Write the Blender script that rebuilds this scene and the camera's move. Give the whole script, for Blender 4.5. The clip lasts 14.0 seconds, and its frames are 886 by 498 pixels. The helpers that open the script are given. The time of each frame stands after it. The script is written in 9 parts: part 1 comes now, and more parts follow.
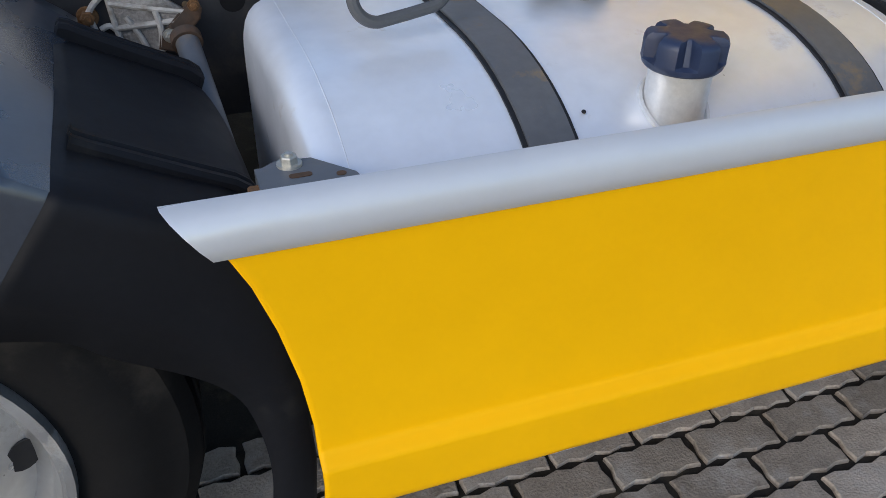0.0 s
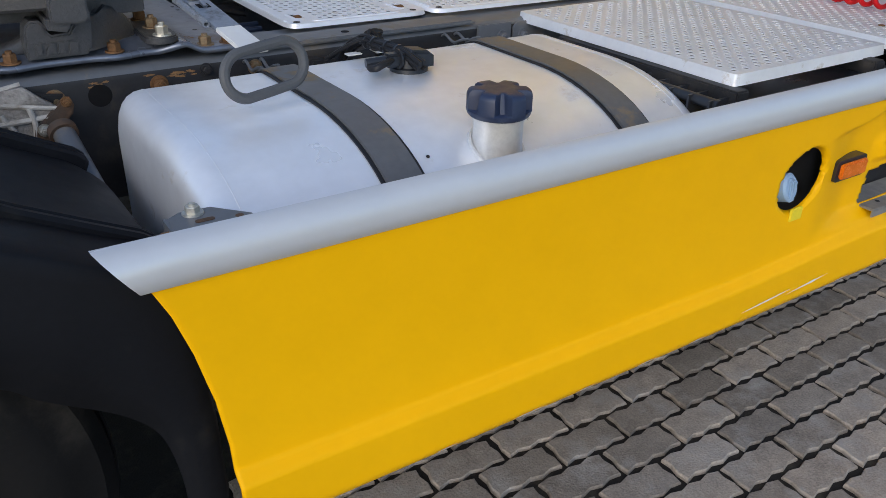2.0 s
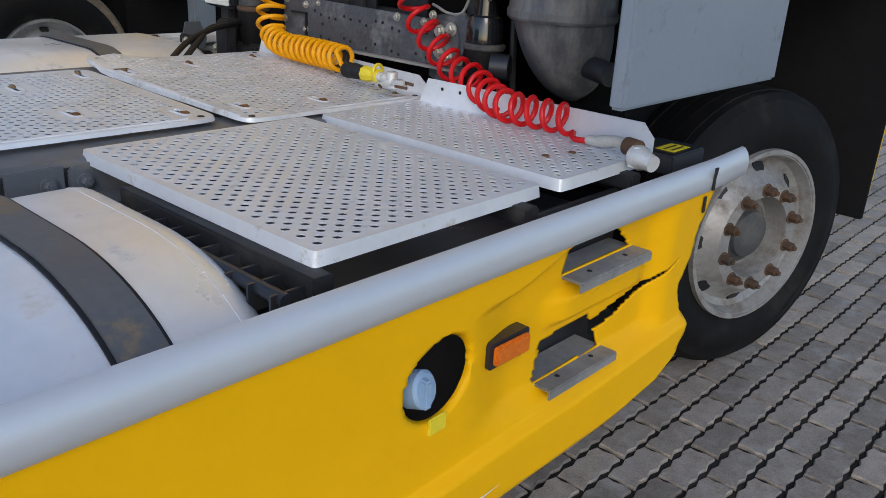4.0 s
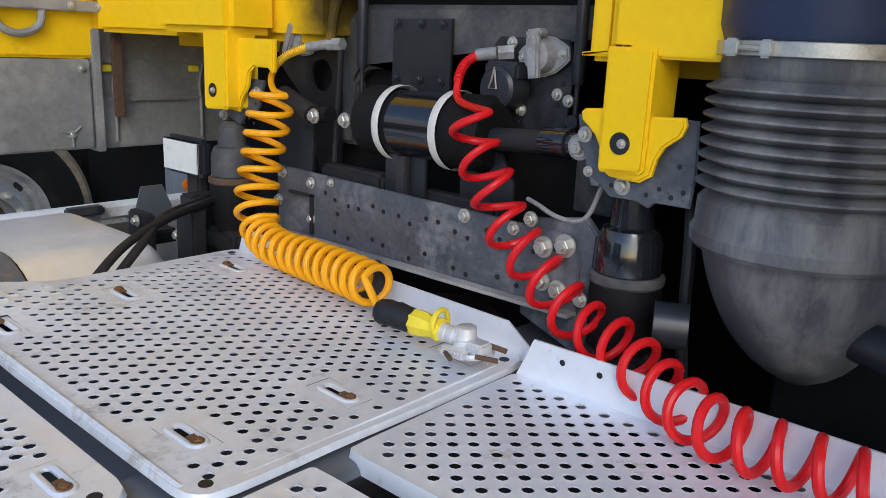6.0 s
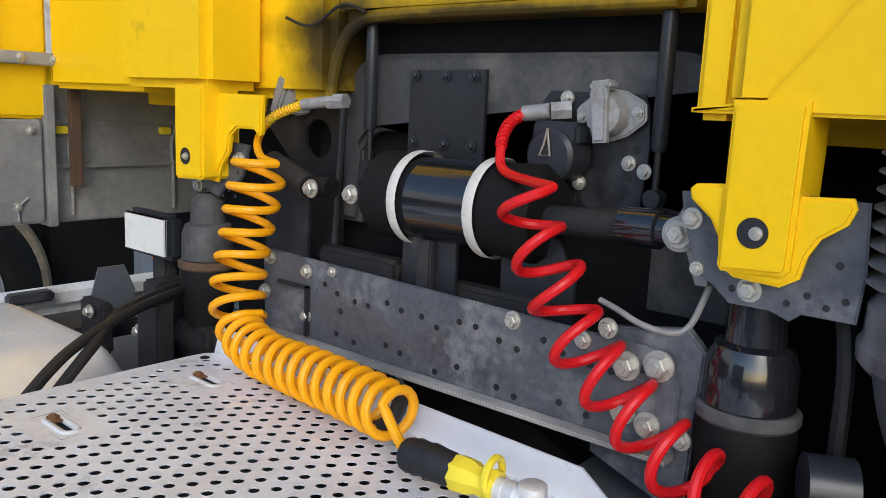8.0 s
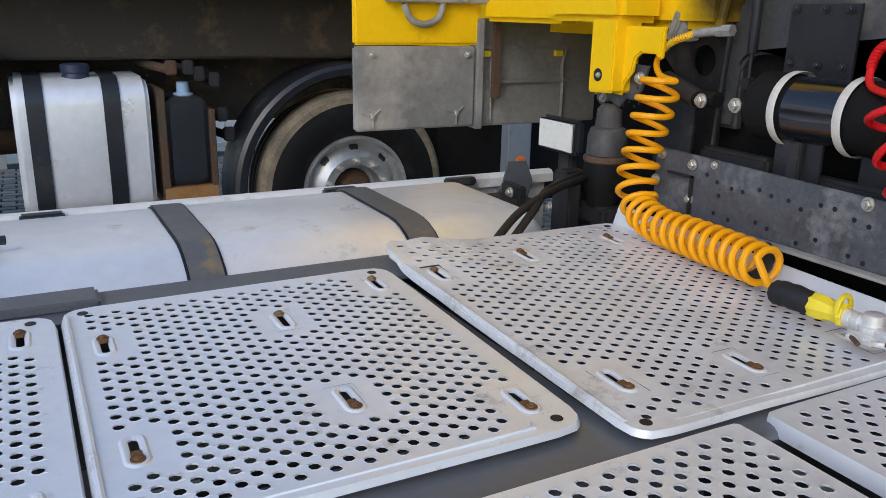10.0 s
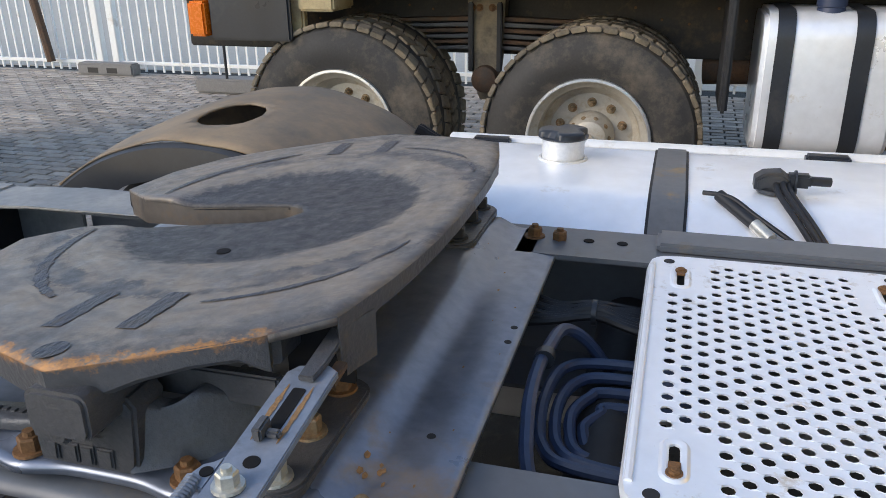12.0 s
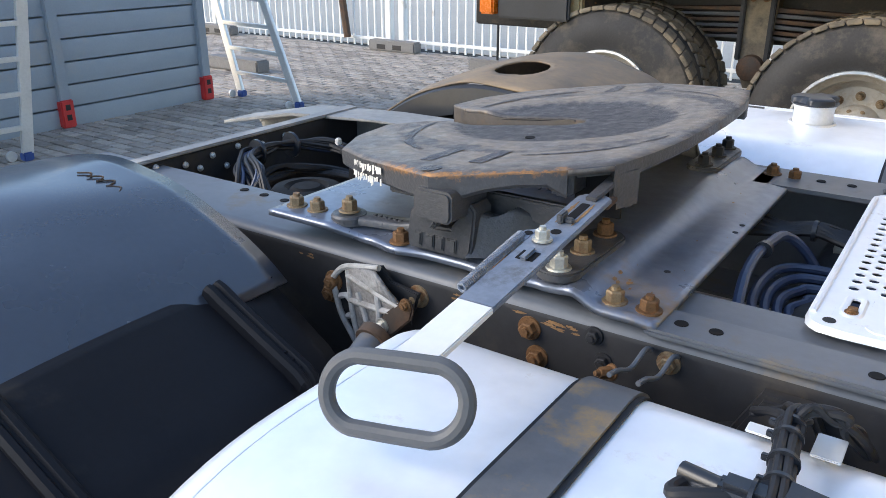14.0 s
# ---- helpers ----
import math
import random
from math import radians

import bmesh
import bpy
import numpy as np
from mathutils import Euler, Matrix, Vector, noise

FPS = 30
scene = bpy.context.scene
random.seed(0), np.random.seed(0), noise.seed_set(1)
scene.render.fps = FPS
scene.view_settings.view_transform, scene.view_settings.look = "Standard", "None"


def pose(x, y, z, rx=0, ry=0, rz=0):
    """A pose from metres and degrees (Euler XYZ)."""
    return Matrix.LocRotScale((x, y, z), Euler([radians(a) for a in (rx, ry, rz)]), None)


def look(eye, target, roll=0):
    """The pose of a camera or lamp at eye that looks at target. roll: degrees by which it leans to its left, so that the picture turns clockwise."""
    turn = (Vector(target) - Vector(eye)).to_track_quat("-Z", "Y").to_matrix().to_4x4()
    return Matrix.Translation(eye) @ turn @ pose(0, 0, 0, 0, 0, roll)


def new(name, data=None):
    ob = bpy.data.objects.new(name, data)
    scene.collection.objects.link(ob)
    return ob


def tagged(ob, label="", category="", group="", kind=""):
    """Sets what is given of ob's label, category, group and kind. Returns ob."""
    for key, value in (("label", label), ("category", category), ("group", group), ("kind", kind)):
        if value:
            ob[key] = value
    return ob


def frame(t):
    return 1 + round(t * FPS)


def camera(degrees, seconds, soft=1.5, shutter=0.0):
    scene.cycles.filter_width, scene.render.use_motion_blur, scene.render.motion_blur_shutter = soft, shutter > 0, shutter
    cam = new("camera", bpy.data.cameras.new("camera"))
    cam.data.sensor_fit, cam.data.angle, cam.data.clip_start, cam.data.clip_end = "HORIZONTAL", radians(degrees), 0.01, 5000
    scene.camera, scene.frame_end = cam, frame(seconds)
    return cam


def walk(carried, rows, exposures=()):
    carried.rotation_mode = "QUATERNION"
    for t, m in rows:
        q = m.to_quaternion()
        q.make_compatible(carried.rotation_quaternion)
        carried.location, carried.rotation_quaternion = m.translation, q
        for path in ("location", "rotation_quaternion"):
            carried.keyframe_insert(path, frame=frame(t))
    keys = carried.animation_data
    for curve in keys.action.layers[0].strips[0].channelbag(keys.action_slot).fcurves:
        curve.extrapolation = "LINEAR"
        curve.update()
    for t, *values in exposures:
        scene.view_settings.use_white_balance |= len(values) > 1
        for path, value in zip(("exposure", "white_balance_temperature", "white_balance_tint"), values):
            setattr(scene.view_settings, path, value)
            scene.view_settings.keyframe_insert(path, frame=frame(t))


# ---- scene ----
# The camera and its walk. World: x along the tractor towards its cab, y across it, z up, ground at 0.
cam = camera(57.9, 14.0, soft=0.8)
PATH = [
    (0, (0.02, 0.069, 1.381), (0.607, 1.594, 0.228), 1.3),
    (0.5, (-0.035, -0.029, 1.388), (0.881, 1.449, 0.4), 1.7),
    (1, (-0.147, -0.09, 1.395), (0.836, 1.373, 0.45), 1.7),
    (1.5, (-0.174, -0.115, 1.403), (0.815, 1.346, 0.462), 1.6),
    (2, (-0.133, -0.125, 1.401), (0.862, 1.336, 0.466), 1.4),
    (2.5, (0.023, -0.115, 1.396), (1.091, 1.297, 0.465), 1.1),
    (3, (0.224, -0.121, 1.396), (1.517, 1.168, 0.58), 2.1),
    (3.2, (0.294, -0.113, 1.385), (1.644, 1.137, 0.601), 2.3),
    (5.3, (1.086, 0.602, 1.398), (2.527, 1.87, 0.838), 2.6),
    (5.5, (1.142, 0.693, 1.423), (2.592, 1.973, 0.916), 2.5),
    (6, (1.277, 0.931, 1.466), (2.74, 2.2, 0.965), 2.5),
    (6.5, (1.453, 1.172, 1.484), (2.945, 2.426, 1.035), 2.5),
    (7, (1.527, 1.265, 1.444), (3.052, 2.51, 1.092), 2.7),
    (7.2, (1.532, 1.277, 1.433), (3.063, 2.517, 1.089), 2.7),
    (9.3, (1.206, 1.027, 1.483), (2.559, 2.444, 1.081), 1.6),
    (9.5, (1.148, 0.989, 1.484), (2.388, 2.503, 1.073), 1.4),
    (10, (1.035, 0.953, 1.48), (1.939, 2.644, 0.911), 1.2),
    (10.5, (0.927, 0.954, 1.473), (1.477, 2.761, 0.814), 0.7),
    (11, (0.815, 0.98, 1.468), (1.008, 2.85, 0.784), 0.3),
    (11.5, (0.735, 1.011, 1.47), (0.564, 2.873, 0.76), -0.2),
    (12, (0.669, 1.046, 1.489), (0.144, 2.833, 0.759), -0.7),
    (12.5, (0.661, 1.066, 1.478), (-0.167, 2.73, 0.74), -1.1),
    (13, (0.683, 1.014, 1.484), (-0.211, 2.642, 0.742), -0.8),
    (13.5, (0.718, 0.821, 1.475), (-0.295, 2.379, 0.737), -0.3),
    (14, (0.798, 0.624, 1.458), (-0.25, 2.161, 0.722), 0.1),
]
walk(cam, [(t, look(eye, target, roll)) for t, eye, target, roll in PATH], exposures=[(0.0, 0.57, 6450, 10), (0.5, 0.56, 6441, 10), (1.5, 0.44, 6425, 10), (2.5, 0.48, 6408, 10), (3.0, 0.26, 6400, 10), (5.5, 0.45, 5850, 10), (7.0, 0.82, 5950, 10), (9.5, 0.6, 6200, 10), (10.5, 0.48, 6100, 10), (11.0, 0.6, 6350, 10), (12.0, 1.13, 6750, 10), (13.0, 1.63, 6750, 10), (14.0, 1.5, 6600, 10)])

# ---- light ----
world = bpy.data.worlds.new("sky")
scene.world = world
world.use_nodes = True
wn, wl = world.node_tree.nodes, world.node_tree.links
sky = wn.new("ShaderNodeTexSky")
sky.sky_type, sky.sun_disc = "NISHITA", False
sky.sun_elevation, sky.sun_rotation = radians(26), radians(229)
sky.air_density, sky.dust_density, sky.ozone_density = 1.0, 1.0, 1.8
wl.new(sky.outputs[0], wn["Background"].inputs[0])
wn["Background"].inputs[1].default_value = 0.15
sun = new("sun", bpy.data.lights.new("sun", "SUN"))
sun.data.energy, sun.data.angle, sun.data.color = 0.55, radians(25), (1.0, 0.92, 0.82)
sun.matrix_world = look((-6.0, -5.2, 5.5), (0, 0, 0))

# ---- materials ----


def material(name, color, rough=0.5, metal=0.0, var=0.15, scale=6.0, fine=60.0, bump=0.1, dirt=None, dirt_amount=0.35,
             dirt_scale=3.0, coat=0.0, random_tone=0.0, stretch=(1, 1, 1), spec=0.5, islands=False):
    m = bpy.data.materials.new(name)
    m.use_nodes = True
    n, l = m.node_tree.nodes, m.node_tree.links
    b = n["Principled BSDF"]
    tc = n.new("ShaderNodeTexCoord")
    mp = n.new("ShaderNodeMapping")
    mp.inputs["Scale"].default_value = stretch
    geo = n.new("ShaderNodeNewGeometry")
    l.new(geo.outputs["Position"], mp.inputs[0])

    def noise_tex(s, detail=5.0, r=0.6):
        t = n.new("ShaderNodeTexNoise")
        t.inputs["Scale"].default_value, t.inputs["Detail"].default_value, t.inputs["Roughness"].default_value = s, detail, r
        l.new(mp.outputs[0], t.inputs["Vector"])
        return t
    big, small = noise_tex(scale), noise_tex(fine, 3.0)
    mixn = n.new("ShaderNodeMath")
    mixn.operation = "ADD"
    l.new(big.outputs[0], mixn.inputs[0])
    l.new(small.outputs[0], mixn.inputs[1])
    rmp = n.new("ShaderNodeMapRange")
    rmp.inputs[1].default_value, rmp.inputs[2].default_value = 0.6, 1.4
    rmp.inputs[3].default_value, rmp.inputs[4].default_value = 1 - var, 1 + var
    l.new(mixn.outputs[0], rmp.inputs[0])
    value = rmp.outputs[0]
    if random_tone:
        oi = n.new("ShaderNodeObjectInfo")
        rr = n.new("ShaderNodeMapRange")
        rr.inputs[3].default_value, rr.inputs[4].default_value = 1 - random_tone, 1 + random_tone
        l.new(geo.outputs["Random Per Island"] if islands else oi.outputs["Random"], rr.inputs[0])
        mu = n.new("ShaderNodeMath")
        mu.operation = "MULTIPLY"
        l.new(value, mu.inputs[0])
        l.new(rr.outputs[0], mu.inputs[1])
        value = mu.outputs[0]
    vm = n.new("ShaderNodeVectorMath")
    vm.operation = "SCALE"
    vm.inputs[0].default_value = color
    l.new(value, vm.inputs["Scale"])
    col = vm.outputs[0]
    rv = n.new("ShaderNodeMapRange")
    rv.inputs[1].default_value, rv.inputs[2].default_value = 0.3, 0.7
    rv.inputs[3].default_value, rv.inputs[4].default_value = max(rough - 0.1, 0.03), min(rough + 0.12, 1)
    l.new(big.outputs[0], rv.inputs[0])
    rough_out = rv.outputs[0]
    if dirt:
        d = noise_tex(dirt_scale, 8.0, 0.7)
        cr = n.new("ShaderNodeMapRange")
        cr.inputs[1].default_value, cr.inputs[2].default_value = 0.62 - 0.35 * dirt_amount, 0.75 - 0.15 * dirt_amount
        l.new(d.outputs[0], cr.inputs[0])
        mx = n.new("ShaderNodeMix")
        mx.data_type = "RGBA"
        l.new(cr.outputs[0], mx.inputs["Factor"])
        l.new(col, mx.inputs["A"])
        mx.inputs["B"].default_value = (*dirt, 1)
        col = mx.outputs["Result"]
        rm = n.new("ShaderNodeMix")
        l.new(cr.outputs[0], rm.inputs["Factor"])
        l.new(rough_out, rm.inputs["A"])
        rm.inputs["B"].default_value = 0.85
        rough_out = rm.outputs["Result"]
        if metal:
            mm = n.new("ShaderNodeMapRange")
            mm.inputs[3].default_value, mm.inputs[4].default_value = metal, metal * 0.3
            l.new(cr.outputs[0], mm.inputs[0])
            l.new(mm.outputs[0], b.inputs["Metallic"])
    l.new(col, b.inputs["Base Color"])
    l.new(rough_out, b.inputs["Roughness"])
    if not (dirt and metal):
        b.inputs["Metallic"].default_value = metal
    b.inputs["Specular IOR Level"].default_value = spec
    b.inputs["Coat Weight"].default_value = coat
    b.inputs["Coat Roughness"].default_value = 0.12
    if bump:
        bp = n.new("ShaderNodeBump")
        bp.inputs["Strength"].default_value, bp.inputs["Distance"].default_value = bump, 0.004
        l.new(mixn.outputs[0], bp.inputs["Height"])
        l.new(bp.outputs[0], b.inputs["Normal"])
    return m


# one black plastic twice: front with shade, top with sky sheen in its colour
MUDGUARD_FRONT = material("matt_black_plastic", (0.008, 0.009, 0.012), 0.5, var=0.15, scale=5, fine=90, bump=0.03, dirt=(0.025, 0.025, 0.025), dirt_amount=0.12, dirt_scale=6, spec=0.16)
MUDGUARD = material("sky_lit_black_plastic", (0.036, 0.044, 0.060), 0.22, var=0.12, scale=3, fine=90, bump=0.03, spec=1.0)
GRIP = material("grey_rubber", (0.085, 0.09, 0.098), 0.6, var=0.1, scale=30, fine=200, bump=0.08)
DUCT = material("dusty_black_rubber", (0.085, 0.089, 0.098), 0.45, var=0.3, scale=6, fine=90, bump=0.08, dirt=(0.24, 0.235, 0.225), dirt_amount=0.42, dirt_scale=6, stretch=(1.6, 1.6, 0.5))
ARCH = material("dusty_grey_rubber", (0.050, 0.050, 0.052), 0.6, var=0.35, scale=9, fine=60, bump=0.2, dirt=(0.15, 0.142, 0.13), dirt_amount=0.40, dirt_scale=6)
STAND = material("worn_black_plate", (0.015, 0.016, 0.019), 0.38, var=0.3, scale=8, fine=70, bump=0.05, dirt=(0.065, 0.065, 0.068), dirt_amount=0.16, dirt_scale=5)
CROSS = material("scuffed_grey_steel", (0.095, 0.103, 0.118), 0.38, 0.25, var=0.35, scale=12, fine=80, bump=0.08, dirt=(0.26, 0.26, 0.265), dirt_amount=0.28, dirt_scale=9)
BLACK = material("shade_black", (0.007, 0.007, 0.008), 0.85, var=0.3, scale=8, bump=0.05, spec=0.25)
GUARD_GREY = material("faded_black_plastic", (0.06, 0.061, 0.064), 0.5, var=0.2, scale=6, fine=80, bump=0.06, dirt=(0.15, 0.14, 0.125), dirt_amount=0.25, dirt_scale=5)
RIM_GREY = material("pale_wheel_paint", (0.34, 0.335, 0.325), 0.42, 0.35, var=0.2, scale=10, bump=0.05, dirt=(0.15, 0.12, 0.09), dirt_amount=0.34, dirt_scale=7)
SOCKET = material("weathered_cast_metal", (0.34, 0.34, 0.335), 0.5, 0.3, var=0.25, scale=25, fine=120, bump=0.12, dirt=(0.20, 0.19, 0.17), dirt_amount=0.35, dirt_scale=20)
RUST = (0.20, 0.085, 0.03)
YELLOW = material("yellow_paint", (0.94, 0.495, 0.0005), 0.45, var=0.03, scale=2.0, fine=12, bump=0.015, spec=0.13)
YELLOW_CAB = material("yellow_cab_paint", (0.88, 0.555, 0.003), 0.42, var=0.05, scale=3.0, bump=0.03, dirt=(0.16, 0.12, 0.03), dirt_amount=0.10, dirt_scale=2.2, spec=0.2)


def blacken_round(m, centre, reach):
    """Black fading out in ragged patches round a place."""
    n, l = m.node_tree.nodes, m.node_tree.links
    base = n["Principled BSDF"].inputs["Base Color"]
    src = base.links[0].from_socket
    geo = n.new("ShaderNodeNewGeometry")
    mp = n.new("ShaderNodeMapping")
    mp.inputs["Location"].default_value = tuple(-c / r for c, r in zip(centre, reach))
    mp.inputs["Scale"].default_value = tuple(1 / r for r in reach)
    l.new(geo.outputs["Position"], mp.inputs[0])
    ln = n.new("ShaderNodeVectorMath")
    ln.operation = "LENGTH"
    l.new(mp.outputs[0], ln.inputs[0])
    tx = n.new("ShaderNodeTexNoise")
    tx.inputs["Scale"].default_value, tx.inputs["Detail"].default_value, tx.inputs["Roughness"].default_value = 9, 7, 0.65
    l.new(geo.outputs["Position"], tx.inputs["Vector"])
    ad = n.new("ShaderNodeMath")
    ad.operation = "MULTIPLY_ADD"
    ad.inputs[1].default_value = 0.7
    l.new(tx.outputs[0], ad.inputs[0])
    l.new(ln.outputs["Value"], ad.inputs[2])
    rp = n.new("ShaderNodeMapRange")
    rp.inputs[1].default_value, rp.inputs[2].default_value, rp.inputs[3].default_value, rp.inputs[4].default_value = 0.75, 1.45, 0.93, 0.0
    l.new(ad.outputs[0], rp.inputs[0])
    mix = n.new("ShaderNodeMix")
    mix.data_type = "RGBA"
    mix.inputs[7].default_value = (0.012, 0.011, 0.009, 1)
    l.new(rp.outputs[0], mix.inputs[0])
    l.new(src, mix.inputs[6])
    l.new(mix.outputs[2], base)


YELLOW_BLACKENED = YELLOW_CAB.copy()
YELLOW_BLACKENED.name = "sooty_yellow_paint"
blacken_round(YELLOW_BLACKENED, (2.5, 2.33, 1.55), (0.30, 0.18, 0.17))
blacken_round(YELLOW_BLACKENED, (2.5, 2.0, 1.58), (0.30, 0.60, 0.055))
RAIL = material("silver_rail", (0.62, 0.64, 0.67), 0.36, 0.35, var=0.03, scale=3, fine=30, bump=0.02)
TANK = material("aluminium_tank", (0.88, 0.90, 0.935), 0.36, 0.42, var=0.07, scale=3.5, fine=22, bump=0.04, dirt=(0.60, 0.55, 0.46), dirt_amount=0.03, dirt_scale=7)
CAST_ALU = material("cast_aluminium", (0.74, 0.74, 0.73), 0.42, 0.45, var=0.12, scale=25, fine=120, bump=0.08)
PLATE = material("perforated_sheet", (0.82, 0.845, 0.89), 0.40, 0.32, var=0.05, scale=7, fine=45, bump=0.05, dirt=(0.50, 0.44, 0.36), dirt_amount=0.06, dirt_scale=18.0)
PLATE_DUSTY = material("dusty_sheet", (0.78, 0.795, 0.82), 0.46, 0.25, var=0.10, scale=9, fine=60, bump=0.08, dirt=(0.44, 0.39, 0.32), dirt_amount=0.12, dirt_scale=12.0)
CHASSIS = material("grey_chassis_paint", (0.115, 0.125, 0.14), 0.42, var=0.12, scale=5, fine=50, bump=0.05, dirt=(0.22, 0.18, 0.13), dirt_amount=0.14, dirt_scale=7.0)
CHASSIS_DARK = material("dark_dirty_chassis", (0.018, 0.018, 0.02), 0.6, var=0.3, scale=8, fine=70, bump=0.12, dirt=(0.06, 0.05, 0.04), dirt_amount=0.22, dirt_scale=7.0)
BRIDGE = material("dark_primer_plate", (0.19, 0.215, 0.27), 0.31, 0.48, var=0.3, scale=3.5, fine=40, bump=0.03, dirt=(0.27, 0.20, 0.135), dirt_amount=0.12, dirt_scale=4.5)
LEVER = material("scuffed_lever_steel", (0.20, 0.225, 0.27), 0.36, 0.25, var=0.25, scale=14, fine=90, bump=0.06, dirt=(0.10, 0.10, 0.105), dirt_amount=0.25, dirt_scale=18)
CAST = material("cast_iron", (0.072, 0.073, 0.078), 0.40, 0.15, var=0.22, scale=14, fine=160, bump=0.30, dirt=(0.2, 0.15, 0.10), dirt_amount=0.08, dirt_scale=6)
GREASE = material("greased_iron", (0.085, 0.075, 0.068), 0.46, 0.25, var=0.3, scale=7, fine=70, bump=0.12, dirt=(0.13, 0.095, 0.065), dirt_amount=0.30, dirt_scale=20, stretch=(1.0, 0.45, 1.0))
WORN = material("worn_grease", (0.042, 0.043, 0.055), 0.42, 0.0, var=0.5, scale=45, fine=200, bump=1.0, stretch=(1, 0.5, 1), spec=0.5, dirt=(0.13, 0.115, 0.10), dirt_amount=0.35, dirt_scale=40)
PLASTIC = material("black_plastic", (0.022, 0.025, 0.031), 0.36, var=0.18, scale=4, fine=90, bump=0.04, dirt=(0.07, 0.065, 0.06), dirt_amount=0.10, dirt_scale=4)
PLASTIC_WORN = material("sun_bleached_plastic", (0.07, 0.063, 0.055), 0.5, var=0.25, scale=5, fine=70, bump=0.06, dirt=(0.30, 0.22, 0.14), dirt_amount=0.72, dirt_scale=2.0)
RUBBER = material("tyre_rubber", (0.007, 0.007, 0.0075), 0.7, var=0.2, scale=9, fine=120, bump=0.08, dirt=(0.03, 0.027, 0.024), dirt_amount=0.2, dirt_scale=5, spec=0.2)
RUBBER_DUSTY = material("dusty_tyre_rubber", (0.036, 0.034, 0.032), 0.75, var=0.25, scale=7, fine=90, bump=0.1, dirt=(0.14, 0.115, 0.085), dirt_amount=0.40, dirt_scale=4)
TREAD = material("dried_mud_tread", (0.16, 0.132, 0.095), 0.85, var=0.35, scale=12, fine=90, bump=0.2, dirt=(0.30, 0.24, 0.16), dirt_amount=0.5, dirt_scale=6)
STRAP = material("strap_steel", (0.125, 0.130, 0.138), 0.45, 0.15, var=0.15, scale=6, fine=60, bump=0.06, dirt=(0.32, 0.22, 0.10), dirt_amount=0.20, dirt_scale=9)
BOLT_RUST = material("rusty_bolt", (0.18, 0.09, 0.036), 0.7, 0.25, var=0.45, scale=60, fine=300, bump=0.25)
BOLT_ZINC = material("zinc_bolt", (0.52, 0.51, 0.46), 0.42, 0.7, var=0.2, scale=60, fine=300, bump=0.1)
BOLT_YELLOW = material("yellow_zinc_bolt", (0.27, 0.20, 0.12), 0.5, 0.5, var=0.35, scale=60, fine=300, bump=0.15, dirt=RUST, dirt_amount=0.4, dirt_scale=40)
HOSE_Y = material("orange_yellow_hose", (0.90, 0.40, 0.002), 0.36, var=0.06, scale=20, bump=0.02, spec=0.35)
HOSE_R = material("red_hose", (0.66, 0.010, 0.014), 0.36, var=0.06, scale=20, bump=0.02, spec=0.35)
HOSE_B = material("black_hose", (0.011, 0.011, 0.013), 0.55, var=0.2, scale=20, bump=0.04)
CABLE_BLUE = material("dark_blue_conduit", (0.036, 0.054, 0.105), 0.4, var=0.2, scale=15, bump=0.03)
TAPE_WHITE = material("whitish_tape", (0.62, 0.60, 0.55), 0.6, var=0.15, scale=40, fine=200, bump=0.3)
LEMON = material("lemon_plastic", (0.85, 0.68, 0.03), 0.45, var=0.06, scale=30, bump=0.03)
CAP_BLUE = material("navy_cap_plastic", (0.022, 0.034, 0.075), 0.42, var=0.1, scale=30, fine=200, bump=0.05)
CYL = material("gloss_black_enamel", (0.012, 0.013, 0.016), 0.10, var=0.1, scale=8, bump=0.01, coat=0.6)
WHITE = material("white_paint", (0.74, 0.74, 0.72), 0.45, var=0.05, scale=3, bump=0.03, dirt=(0.42, 0.36, 0.28), dirt_amount=0.14, dirt_scale=3)
WHITE_CHIP = material("chipped_white_paint", (0.80, 0.79, 0.77), 0.5, var=0.05, scale=4, bump=0.03, dirt=(0.52, 0.46, 0.38), dirt_amount=0.16, dirt_scale=9)
LENS = material("frosted_lens", (0.72, 0.72, 0.68), 0.35, var=0.08, scale=40, fine=200, bump=0.1)
AMBER = material("amber_lens", (0.75, 0.17, 0.01), 0.25, var=0.08, scale=60, bump=0.1)
GREY_PANEL = material("dusty_grey_panel", (0.24, 0.24, 0.235), 0.55, 0.2, var=0.2, scale=4, fine=50, bump=0.05, dirt=(0.48, 0.46, 0.42), dirt_amount=0.42, dirt_scale=2.5)
BLUE_GREY = material("blue_grey_paint", (0.24, 0.28, 0.33), 0.4, var=0.05, scale=4, bump=0.02, dirt=(0.1, 0.09, 0.08), dirt_amount=0.12, dirt_scale=5)
SHUTTER = material("grey_steel_shutter", (0.27, 0.31, 0.35), 0.45, 0.1, var=0.06, scale=3, bump=0.03, dirt=(0.34, 0.33, 0.31), dirt_amount=0.15, dirt_scale=2)
LADDER = material("ladder_aluminium", (0.66, 0.66, 0.64), 0.42, 0.6, var=0.1, scale=10, bump=0.03)
RED = material("red_plastic", (0.50, 0.03, 0.03), 0.45, var=0.1, scale=20, bump=0.04)
BLUE = material("blue_plastic", (0.03, 0.07, 0.24), 0.45, var=0.1, scale=20, bump=0.04)
SKY_BLUE = material("light_blue_cap", (0.30, 0.44, 0.62), 0.45, var=0.1, scale=40, bump=0.05)
CONCRETE = material("concrete_foot", (0.20, 0.19, 0.18), 0.85, var=0.2, scale=20, bump=0.2)
